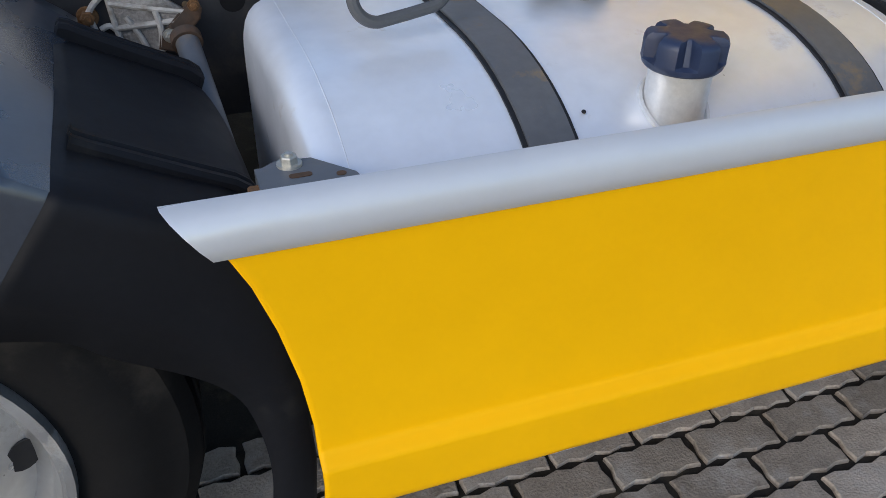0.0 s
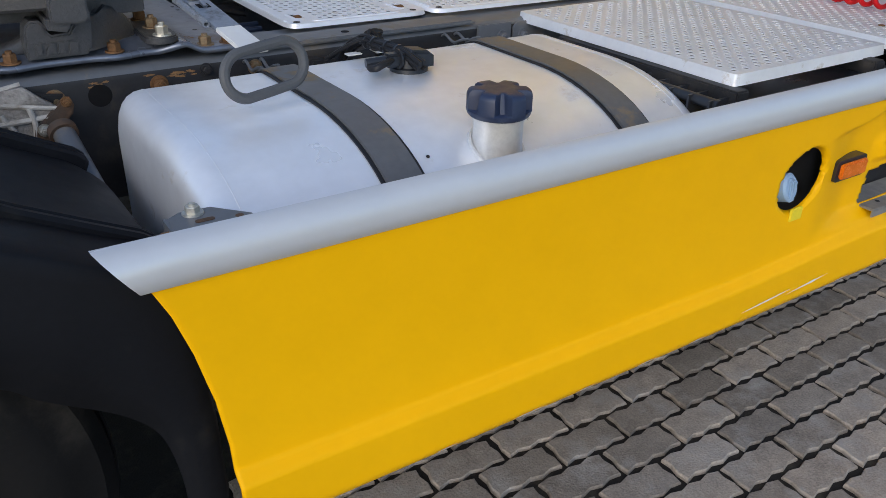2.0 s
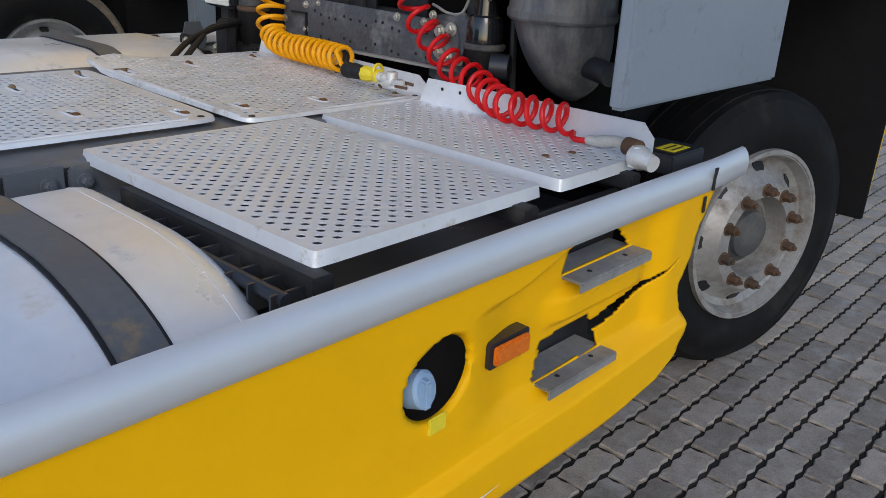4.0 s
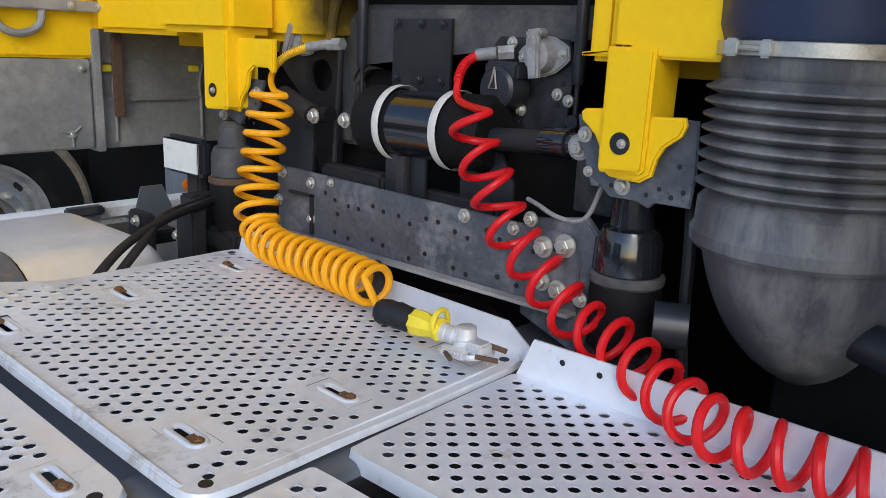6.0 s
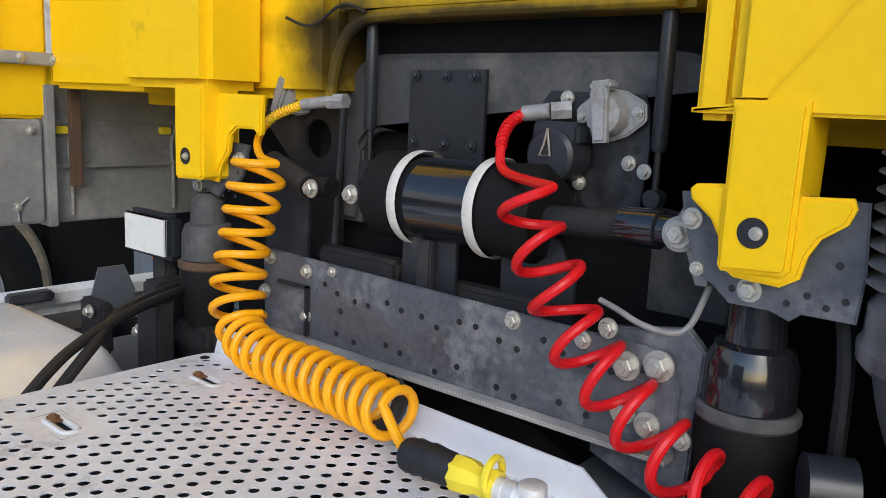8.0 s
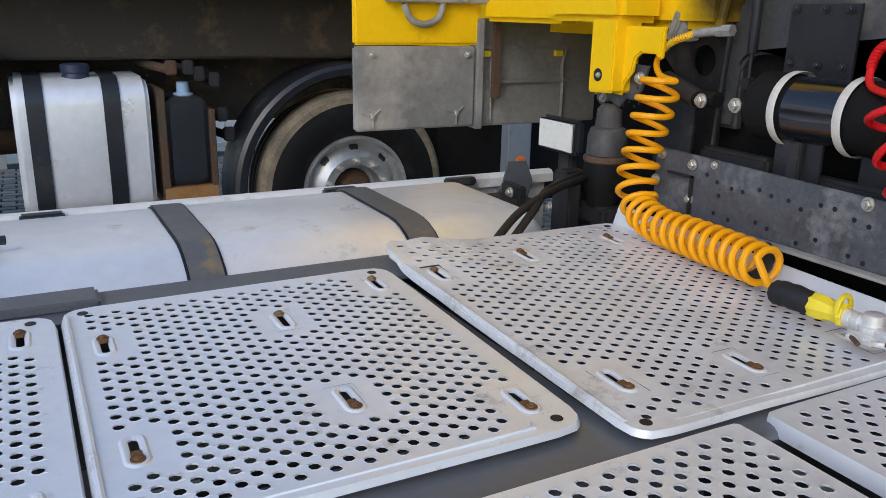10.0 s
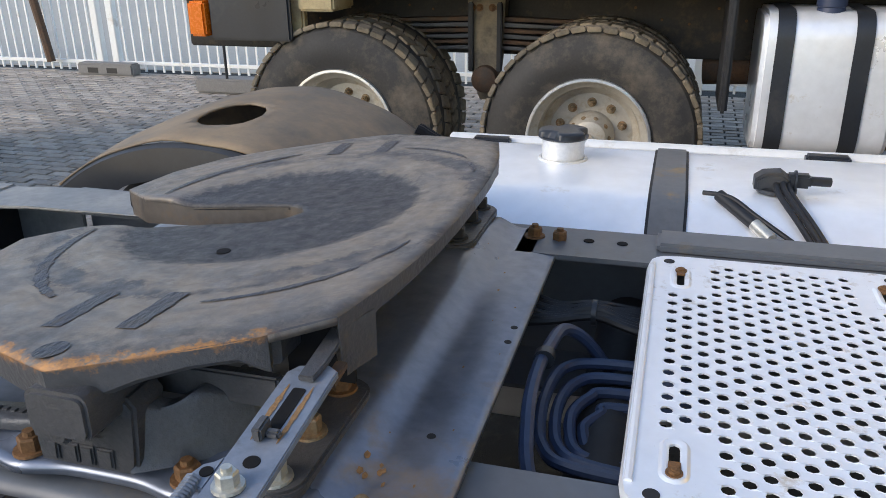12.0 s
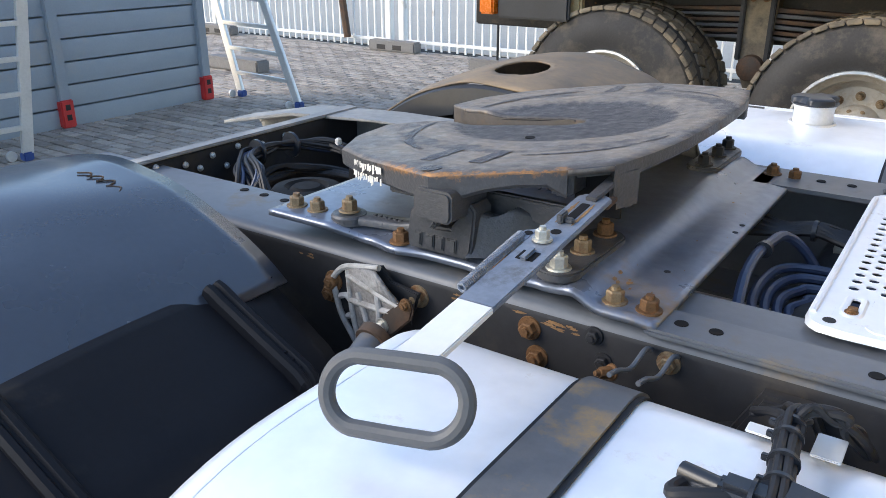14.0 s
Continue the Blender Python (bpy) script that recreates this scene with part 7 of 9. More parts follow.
# dark recess behind the crossmember, its shade put in as black sheets
eng = thing("engine_tunnel", (2.8, 2.05, 1.2), "black engine tunnel wall filling the dark space under the cab", "engine cover")
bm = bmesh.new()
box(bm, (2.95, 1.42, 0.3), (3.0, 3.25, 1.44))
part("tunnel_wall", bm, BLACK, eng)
bm = bmesh.new()
prof = [(1.64, 1.22), (1.64, 1.50)] + [(1.72 - 0.08 * math.cos(radians(a)), 1.46 + 0.08 * math.sin(radians(a))) for a in range(0, 91, 15)] + [(2.29 + 0.12 * math.sin(radians(a)), 1.42 + 0.12 * math.cos(radians(a))) for a in range(0, 91, 15)] + [(2.41, 1.22), (2.34, 1.22), (2.34, 1.36)] + [(2.28 + 0.06 * math.cos(radians(a)), 1.36 + 0.04 * math.sin(radians(a))) for a in range(0, 91, 15)] + [(1.76, 1.40), (1.70, 1.36), (1.70, 1.22)]
prism(bm, prof, "x", 2.565, 2.600, 0.010)
part("arch_guard", bm, ARCH, eng, "grey dusty rubber arch")
bm = bmesh.new()
box(bm, (2.594, 1.622, 1.16), (2.600, 1.745, 1.505), 0.002)
part("arch_side", bm, ARCH, eng, "grey dusty rubber sheet")
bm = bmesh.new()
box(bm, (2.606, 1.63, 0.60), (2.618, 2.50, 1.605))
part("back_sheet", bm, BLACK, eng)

# black sheets added round the front wheel to stand in for the arch's shade
arch_blackout = thing("wheel_arch_blackout", (2.7, 1.2, 0.9), "black sheets added to darken the front wheel arch", "wheel arch")
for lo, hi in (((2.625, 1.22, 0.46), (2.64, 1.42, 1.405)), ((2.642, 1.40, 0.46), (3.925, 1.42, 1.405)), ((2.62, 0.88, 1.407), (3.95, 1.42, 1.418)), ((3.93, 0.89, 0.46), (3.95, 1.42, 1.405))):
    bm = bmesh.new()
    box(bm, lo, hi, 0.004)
    part("liner_sheet", bm, BLACK, arch_blackout)
for z in (0.75, 1.22):
    bm = bmesh.new()
    rod(bm, (2.60, 0.96, z), (2.61, 1.36, z + 0.02), 0.012, 10)
    part("liner_pipe", bm, HOSE_B, arch_blackout)

# ---- crossmember behind the cab with its fittings ----
cross = thing("rear_crossmember", (2.39, 2.0, 1.03), "dusty dark steel crossmember with drilled holes and large bolts", "crossmember")
bm = bmesh.new()
prism(bm, [(1.60, 1.035), (2.405, 1.035), (2.41, 1.18), (1.64, 1.165), (1.615, 1.15), (1.60, 1.12)], "x", 2.392, 2.40, 0.002)
part("web", bm, CROSS, cross, "scuffed steel web")
bm = bmesh.new()
prism(bm, [(1.60, 1.028), (2.405, 1.028), (2.405, 1.0345), (1.60, 1.0345)], "x", 2.368, 2.40, 0.002)
part("lower_lip", bm, GREY_PANEL, cross, "pale grey lower lip")
bm = bmesh.new()
prism(bm, [(1.585, 0.95), (1.72, 1.0), (1.72, 1.175), (1.60, 1.195), (1.575, 1.17)], "x", 2.402, 2.42, 0.003)
part("end_plate", bm, CROSS, cross)
bm = bmesh.new()
box(bm, (2.382, 2.277, 1.04), (2.392, 2.285, 1.130), 0.002)
box(bm, (2.382, 2.277, 1.124), (2.392, 2.36, 1.130), 0.002)
part("angle_bracket", bm, CHASSIS_DARK, cross)
for y, z, r in ((2.285, 1.155, 0.011), (2.385, 1.165, 0.011), (2.285, 1.075, 0.010), (2.40, 1.10, 0.012), (2.22, 1.165, 0.008), (1.847, 1.158, 0.012), (1.70, 1.178, 0.012), (1.735, 1.155, 0.011), (1.67, 1.135, 0.017), (1.627, 1.145, 0.018), (1.67, 1.075, 0.016), (1.635, 1.065, 0.016), (1.59, 1.06, 0.012)):
    bolt("bolt", (2.391, y, z), (-1, 0, 0), r * 0.8, BOLT_ZINC, cross)
bm = bmesh.new()
lathe(bm, (2.3915, 2.2, 1.1), (-1, 0, 0), [(0, 0.005), (0.0008, 0.005)], 10)
dot = part("drilled_hole", bm, HOSE_B, cross)
for k in range(17):
    y = 2.24 - 0.037 * k
    for z in ((1.135, 1.065) if k % 3 else (1.14,)):
        d2 = dot.copy()
        scene.collection.objects.link(d2)
        d2.location = Vector((0, y - 2.2 + 0.006 * (k % 2), z - 1.1 - 0.006 * (k % 4)))
# upright black plates with sockets
stand = thing("coupling_stand", (2.55, 2.0, 1.14), "black steel stands with air couplings and sockets", "coupling stand")


def plate_x(name, outline, x, mat=STAND, t=0.008, lab=""):
    bm = bmesh.new()
    prism(bm, outline, "x", x, x + t, 0.001)
    return part(name, bm, mat, stand, lab)


def ring_plate(outline, x, cy, cz, r, t=0.008):
    """A plate with a round hole through it."""
    bm = bmesh.new()
    n = 40
    ang = [2 * math.pi * i / n for i in range(n)]

    def edge_at(a):
        dy, dz = math.cos(a), math.sin(a)
        best = 9.0
        for (y0, z0), (y1, z1) in zip(outline, outline[1:] + outline[:1]):
            ey, ez = y1 - y0, z1 - z0
            det = dy * -ez + dz * ey
            if abs(det) > 1e-9:
                s_ = ((y0 - cy) * -ez + (z0 - cz) * ey) / det
                q = (dy * (z0 - cz) - dz * (y0 - cy)) / det
                if s_ > 0 and -1e-6 <= q <= 1 + 1e-6:
                    best = min(best, s_)
        return cy + best * dy, cz + best * dz
    rings = []
    for h in (x, x + t):
        rings.append([bm.verts.new((h, *edge_at(a))) for a in ang])
        rings.append([bm.verts.new((h, cy + r * math.cos(a), cz + r * math.sin(a))) for a in ang])
    for p, q in ((0, 1), (1, 3), (3, 2), (2, 0)):
        for i in range(n):
            bm.faces.new((rings[p][i], rings[p][(i + 1) % n], rings[q][(i + 1) % n], rings[q][i]))
    return part("upright_plate", bm, STAND, stand)


ring_plate([(2.37, 1.14), (2.47, 1.14), (2.47, 1.28), (2.606, 1.40), (2.606, 1.433), (2.587, 1.482), (2.43, 1.484), (2.385, 1.456)], 2.55, 2.443, 1.376, 0.038)
plate_x("upright_plate", [(2.38, 1.10), (2.505, 1.10), (2.505, 1.29), (2.44, 1.30), (2.374, 1.293)], 2.47)
plate_x("upright_plate", [(2.037, 1.35), (2.206, 1.35), (2.204, 1.51), (2.037, 1.512)], 2.55)
plate_x("upright_plate", [(1.751, 1.30), (1.937, 1.30), (1.937, 1.45), (1.912, 1.481), (1.756, 1.479), (1.745, 1.456), (1.741, 1.401)], 2.55)
plate_x("upright_plate", [(1.80, 1.12), (1.93, 1.12), (1.93, 1.295), (1.832, 1.267), (1.80, 1.216)], 2.47)
plate_x("upright_plate", [(1.995, 1.10), (2.108, 1.10), (2.108, 1.25), (1.995, 1.248)], 2.44)
# drilled holes in the plates
bm = bmesh.new()
lathe(bm, (2.5494, 2.1, 1.3), (-1, 0, 0), [(0, 0.0065), (0.0006, 0.006)], 12)
dot2 = part("drilled_hole", bm, HOSE_B, stand)
for x, y, z in ((2.5494, 2.19, 1.40), (2.5494, 2.055, 1.395), (2.5494, 2.075, 1.395), (2.5494, 2.195, 1.495), (2.5494, 2.12, 1.497), (2.5494, 2.05, 1.497), (2.5494, 1.76, 1.40), (2.5494, 1.77, 1.36), (2.5494, 1.86, 1.32), (2.5494, 1.90, 1.465), (2.5494, 1.87, 1.468),
                (2.5494, 2.56, 1.42), (2.5494, 2.42, 1.33), (2.5494, 2.48, 1.33), (2.5494, 2.40, 1.43), (2.4694, 2.40, 1.26), (2.4694, 2.47, 1.20), (2.4694, 1.90, 1.24), (2.4694, 1.84, 1.21)):
    d3 = dot2.copy()
    scene.collection.objects.link(d3)
    d3.location = Vector((x - 2.5494, y - 2.1, z - 1.3))
bm = bmesh.new()
box(bm, (2.425, 2.035, 1.10), (2.4395, 2.065, 1.24), 0.003)
part("upright_rib", bm, CHASSIS_DARK, stand)
for y in (2.06, 2.12, 2.19):
    for z in (1.50, 1.385):
        bolt("bolt", (2.549, y, z), (-1, 0, 0), 0.007, PLASTIC, stand)
for y, z in ((1.80, 1.45), (1.77, 1.38), (1.745, 1.37), (1.88, 1.47), (1.85, 1.345)):
    bolt("bolt", (2.549, y, z), (-1, 0, 0), 0.008, BOLT_ZINC, stand)
# crossbars
for y0, y1, z in ((2.14, 2.34, 1.165), (1.83, 2.03, 1.15)):
    bm = bmesh.new()
    box(bm, (2.46, y0, z - 0.022), (2.50, y1, z + 0.022), 0.008)
    part("crossbar", bm, CHASSIS_DARK, stand)
# round sockets
for y, z, x, turn in ((2.508, 1.458, 2.545, 24), (1.800, 1.448, 2.545, -6)):
    s = thing("trailer_socket", (x, y, z), "grey cast metal trailer socket with ribbed lid", "socket", "trailer sockets")
    spin = Matrix.Translation((0, y, z)) @ Matrix.Rotation(radians(turn), 4, "X")

    def spun(bm, name, lab=""):
        bmesh.ops.transform(bm, matrix=spin, verts=bm.verts)
        return part(name, bm, SOCKET, s, lab)
    bm = bmesh.new()
    prism(bm, [(-0.056, -0.011), (-0.050, -0.017), (-0.026, -0.032), (0.0, -0.038), (0.026, -0.032), (0.050, -0.017), (0.056, -0.011), (0.056, 0.011), (0.050, 0.017), (0.026, 0.032), (0.0, 0.038), (-0.026, 0.032), (-0.050, 0.017), (-0.056, 0.011)], "x", x - 0.010, x, 0.003)
    spun(bm, "flange")
    bm = bmesh.new()
    lathe(bm, (x - 0.009, 0, 0), (-1, 0, 0), [(0, 0.032), (0.014, 0.031), (0.024, 0.027), (0.026, 0.018)], 24)
    spun(bm, "lid")
    bm = bmesh.new()
    prism(bm, [(-0.011, -0.040), (0.011, -0.040), (0.014, 0.030), (0.009, 0.040), (-0.009, 0.040), (-0.014, 0.030)], "x", x - 0.046, x - 0.030, 0.004)
    spun(bm, "lid_rib")
    bm = bmesh.new()
    box(bm, (x - 0.040, -0.017, 0.034), (x - 0.012, 0.017, 0.048), 0.004)
    spun(bm, "hinge")
    for dy in (-0.044, 0.044):
        v = spin @ Vector((x - 0.010, dy, 0))
        bolt("bolt", tuple(v), (-1, 0, 0), 0.006, BOLT_ZINC, s)
s = thing("trailer_socket", (2.53, 1.87, 1.385), "black plastic trailer socket with spring lid", "socket", "trailer sockets")
bm = bmesh.new()
lathe(bm, (2.545, 1.872, 1.385), (-1, 0, 0), [(0, 0.042), (0.05, 0.040), (0.056, 0.034)], 28)
box(bm, (2.50, 1.83, 1.40), (2.545, 1.91, 1.435), 0.006)
part("barrel", bm, PLASTIC, s)
bm = bmesh.new()
tube(bm, [(2.486, 1.872, 1.425), (2.486, 1.878, 1.40), (2.486, 1.884, 1.385), (2.486, 1.866, 1.385), (2.486, 1.872, 1.42)], 0.0018, 5)
part("wire_clip", bm, BOLT_ZINC, s)
# black cylinder with two white bands, rubber ends
cyl = thing("air_cylinder", (2.47, 2.07, 1.29), "gloss black air cylinder with two white bands and rubber ends", "air cylinder")
bm = bmesh.new()
lathe(bm, (2.47, 2.095, 1.300), (0, -1, 0), [(0, 0.068), (0.16, 0.068)], 40)
part("barrel", bm, CYL, cyl)
for y0, y1 in ((2.097, 2.19), (1.933, 1.845)):
    bm = bmesh.new()
    lathe(bm, (2.47, y0, 1.300), (0, y1 - y0, 0), [(0, 0.071), (abs(y1 - y0) * 0.75, 0.074), (abs(y1 - y0) * 0.95, 0.06), (abs(y1 - y0), 0.03)], 36)
    part("rubber_end", bm, RUBBER, cyl)
for y in (2.105, 1.952):
    bm = bmesh.new()
    lathe(bm, (2.47, y, 1.300), (0, -1, 0), [(0, 0.0765), (0.002, 0.0775), (0.017, 0.0775), (0.019, 0.0765)], 40, False)
    part("white_band", bm, TAPE_WHITE, cyl, "whitish metal band")
# damper on the near side
dmp = thing("cab_damper", (2.45, 1.68, 1.325), "black transverse cab damper with dusty tube", "damper")
bm = bmesh.new()
rod(bm, (2.46, 1.84, 1.296), (2.44, 1.70, 1.306), 0.021, 20)
part("dust_tube", bm, CHASSIS_DARK, dmp)
bm = bmesh.new()
lathe(bm, (2.44, 1.715, 1.306), (-0.1, -1, 0.03), [(0, 0.025), (0.055, 0.026), (0.058, 0.021), (0.075, 0.021)], 22)
part("body", bm, CYL, dmp)
bm = bmesh.new()
lathe(bm, (2.40, 1.622, 1.31), (1, 0, 0), [(0, 0.022), (0.05, 0.022)], 20)
prism(bm, [(1.585, 1.25), (1.60, 1.25), (1.63, 1.33), (1.615, 1.36), (1.59, 1.35)], "x", 2.41, 2.425)
part("eye", bm, GREY_PANEL, dmp)
bolt("bolt", (2.40, 1.622, 1.31), (-1, 0, 0), 0.012, BOLT_ZINC, dmp)
dm2 = thing("cab_damper", (2.5, 2.32, 1.30), "short black cab damper arm", "damper")
bm = bmesh.new()
rod(bm, (2.46, 2.47, 1.33), (2.43, 2.33, 1.297), 0.022, 18)
part("arm", bm, CHASSIS_DARK, dm2)
bm = bmesh.new()
lathe(bm, (2.43, 2.34, 1.298), (0, -1, 0.05), [(0, 0.018), (0.07, 0.018)], 16)
part("eye", bm, RUBBER, dm2)
for y in (2.30, 2.20):
    bolt("bolt", (2.41, y, 1.298), (-1, 0, 0), 0.0115, BOLT_ZINC, dm2)
# little level rod
bm = bmesh.new()
tube(bm, spline([(2.42, 1.73, 1.205), (2.41, 1.70, 1.20), (2.40, 1.66, 1.19), (2.40, 1.62, 1.187), (2.41, 1.60, 1.20), (2.42, 1.585, 1.25)], 6), 0.0042, 8)
tagged(part("level_rod", bm, GREY_PANEL, None), "bent grey linkage rod of the level valve", "linkage")
# struts down from the cab
for y in (2.285, 1.72):
    st_ = thing("gas_strut", (2.535, y, 1.35), "black gas strut hanging from the cab's back wall", "strut", "gas struts")
    bm = bmesh.new()
    lathe(bm, (2.535, y, 1.40), (0, 0, 1), [(0, 0.008), (0.006, 0.0115), (0.30, 0.0115), (0.306, 0.008)], 16)
    part("cylinder", bm, PLASTIC, st_)
    bm = bmesh.new()
    rod(bm, (2.535, y, 1.33), (2.535, y, 1.41), 0.005, 12)
    part("piston_rod", bm, HOSE_B, st_)
    bm = bmesh.new()
    lathe(bm, (2.523, y, 1.335), (1, 0, 0), [(0, 0.013), (0.024, 0.013)], 16)
    part("eye", bm, PLASTIC, st_)
bm = bmesh.new()
tube(bm, spline([(2.52, 2.34, 1.44), (2.52, 2.35, 1.30), (2.50, 2.34, 1.15), (2.47, 2.33, 1.05)], 8), 0.007, 8)
tagged(part("black_cable", bm, HOSE_B, None), "thin black cable hanging beside the coupling stand", "cable")
bm = bmesh.new()
tube(bm, spline([(2.48, 2.46, 1.60), (2.49, 2.40, 1.585), (2.50, 2.33, 1.62), (2.50, 2.27, 1.605)], 6), 0.003, 6)
tagged(part("cable_tie", bm, HOSE_B, None), "loose black cable tie on the strut", "cable tie")
# cab air springs
for yc, x in ((1.525, 2.42), (2.64, 2.43)):
    sp = thing("cab_air_spring", (x, yc, 1.0), "black cab air spring with a dusty clamp ring", "air spring", "cab air springs")
    bm = bmesh.new()
    lathe(bm, (x, yc, 1.12), (0, 0, 1), [(0, 0.054), (0.05, 0.053), (0.07, 0.046), (0.075, 0.036), (0.12, 0.033), (0.135, 0.02)], 28)
    part("housing", bm, CYL if yc < 2 else ARCH, sp)
    bm = bmesh.new()
    lathe(bm, (x, yc, 1.10), (0, 0, 1), [(0, 0.058), (0.004, 0.061), (0.014, 0.061), (0.018, 0.056)], 28)
    part("clamp_ring", bm, ARCH if yc < 2 else RUSTY, sp)
    bm = bmesh.new()
    lathe(bm, (x, yc, 0.98), (0, 0, 1), [(0, 0.045), (0.03, 0.05), (0.06, 0.056), (0.10, 0.059), (0.12, 0.057)], 28)
    part("rubber", bm, RUBBER, sp)
    bm = bmesh.new()
    box(bm, (x - 0.05, yc - 0.06, 0.93), (x + 0.05, yc + 0.06, 0.985), 0.01)
    part("seat", bm, CHASSIS_DARK, sp)
# air intake with bellows
duct = thing("air_intake_duct", (2.42, 1.255, 1.0), "dusty black air intake with rubber bellows and steel clamp", "air intake")
DX, DY, DR = 2.42, 1.272, 0.136
bm = bmesh.new()
prof = []
for k in range(8):
    z = 1.284 + 0.0185 * k
    prof += [(z, DR - 0.010), (z + 0.005, DR + 0.002), (z + 0.0085, DR + 0.009), (z + 0.0115, DR + 0.009), (z + 0.0150, DR + 0.001)]
lathe(bm, (DX, DY, 0), (0, 0, 1), [(1.205, DR + 0.002), (1.212, DR + 0.008), (1.228, DR + 0.009), (1.236, DR + 0.004), (1.270, DR + 0.003), (1.280, DR - 0.006)] + prof + [(1.436, DR - 0.010), (1.446, DR - 0.004), (1.485, DR - 0.004)], 56)
part("bellows", bm, DUCT, duct)
bm = bmesh.new()
lathe(bm, (DX, DY, 1.465), (0, 0, 1), [(0, DR + 0.000), (0.001, DR + 0.003), (0.018, DR + 0.003), (0.019, DR)], 56, False)
rod(bm, (DX - 0.118, DY + 0.085, 1.475), (DX - 0.142, DY + 0.025, 1.474), 0.0045, 8)
box(bm, (DX - 0.134, DY + 0.066, 1.464), (DX - 0.120, DY + 0.084, 1.486), 0.003)
box(bm, (DX - 0.149, DY + 0.018, 1.463), (DX - 0.134, DY + 0.034, 1.485), 0.003)
part("clamp", bm, BOLT_ZINC, duct, "steel hose clamp")
bm = bmesh.new()
lathe(bm, (DX, DY, 1.484), (0, 0, 1), [(0, DR - 0.004), (0.02, DR + 0.002), (0.5, DR + 0.01)], 48)
part("upper_pipe", bm, CAP_BLUE, duct, "dark blue-black plastic pipe")
bm = bmesh.new()
rows = []
for i in range(15):
    t = i / 14
    zc = 1.235 - 0.24 * t
    sh = (1 - t ** 2.2) ** 0.5 if t < 1 else 0.0
    cx_, cy_ = DX + 0.06 * t, DY - 0.012 * t
    rr = DR * max(sh, 0.18) - 0.004
    rows.append([bm.verts.new((cx_ + rr * math.cos(2 * math.pi * j / 44), cy_ + rr * math.sin(2 * math.pi * j / 44), zc)) for j in range(44)])
for a, b in zip(rows, rows[1:]):
    for j in range(44):
        bm.faces.new((a[j], a[(j + 1) % 44], b[(j + 1) % 44], b[j]))
bm.faces.new(rows[-1])
part("lower_elbow", bm, DUCT, duct, "scratched black elbow")
bm = bmesh.new()
rod(bm, (DX, DY - 0.10, 1.10), (DX - 0.04, DY - 0.19, 1.095), 0.03, 16)
part("side_port", bm, PLASTIC, duct)
bm = bmesh.new()
lathe(bm, (DX - 0.05, DY + 0.12, 1.07), (-0.5, 1, 0), [(0, 0.035), (0.05, 0.035)], 18)
part("side_port", bm, PLASTIC, duct)
bm = bmesh.new()
tube(bm, spline([(2.44, 1.44, 1.25), (2.42, 1.425, 1.18), (2.43, 1.425, 1.05), (2.44, 1.42, 0.95)], 8), 0.010, 8)
tagged(part("black_hose", bm, HOSE_B, None), "black hose running down beside the air spring", "hose")
# work lamp on the far side
wl_ = thing("work_lamp", (2.42, 2.83, 1.14), "square white work lamp in a black housing", "lamp")
bm = bmesh.new()
box(bm, (2.405, 2.745, 1.095), (2.442, 2.925, 1.195), 0.012)
part("housing", bm, PLASTIC, wl_)
bm = bmesh.new()
box(bm, (2.398, 2.752, 1.102), (2.406, 2.918, 1.189), 0.006)
part("lens", bm, LENS, wl_, "frosted white lens")
bm = bmesh.new()
box(bm, (2.43, 2.80, 0.92), (2.46, 2.86, 1.10), 0.006)
part("stalk", bm, CHASSIS_DARK, wl_)
clutter = thing("chassis_bracketry", (2.45, 2.85, 0.95), "tangle of grey drilled brackets and pipes beside the far frame", "brackets")
for lo, hi, mat in (((2.30, 2.62, 0.86), (2.34, 2.70, 1.05), CHASSIS_DARK), ((2.36, 2.72, 0.84), (2.44, 2.78, 1.06), CHASSIS_DARK), ((2.40, 2.55, 0.90), (2.50, 2.72, 0.98), CHASSIS_DARK), ((2.34, 2.92, 0.86), (2.37, 3.02, 0.98), CHASSIS_DARK), ((2.30, 3.03, 0.86), (2.50, 3.20, 0.90), CHASSIS_DARK)):
    bm = bmesh.new()
    box(bm, lo, hi, 0.006)
    part("bracket", bm, mat, clutter)
for y in (2.66, 2.74, 2.95):
    bolt("bolt", (2.33, y, 0.96), (-1, 0, 0), 0.011, BOLT_ZINC, clutter)

# ---- coiled air hoses ----


def coil(path, turns_at, radius, r, mat, parent, name="coil", segs=9, per=20, seed=0.0):
    """A helix round a smooth line; turns_at gives how many turns are done at each share of the line."""
    pts = spline(path, 40)
    ln = [0.0]
    for a, b in zip(pts, pts[1:]):
        ln.append(ln[-1] + (b - a).length)
    total = int(turns_at[-1][1] * per)
    out, u = [], None
    for q in range(total + 1):
        turn = q / per
        s = 0
        for (s0, t0), (s1, t1) in zip(turns_at, turns_at[1:]):
            if t0 <= turn <= t1:
                s = s0 + (s1 - s0) * (turn - t0) / (t1 - t0)
        want = s * ln[-1]
        i = 0
        while i < len(ln) - 2 and ln[i + 1] < want:
            i += 1
        f = (want - ln[i]) / (ln[i + 1] - ln[i])
        p = pts[i].lerp(pts[i + 1], min(f, 1))
        d = (pts[min(i + 2, len(pts) - 1)] - pts[max(i - 1, 0)]).normalized()
        if u is None:
            u = frame_of(d)[1]
        u = (u - d * u.dot(d)).normalized()
        w = d.cross(u)
        a = 2 * math.pi * turn
        rr = radius(s) if callable(radius) else radius
        rr *= 1 + 0.06 * noise.noise(Vector((turn * 0.37 + seed, 0.5, 0)))
        out.append(p + u * rr * math.cos(a) + w * rr * math.sin(a))
    return out


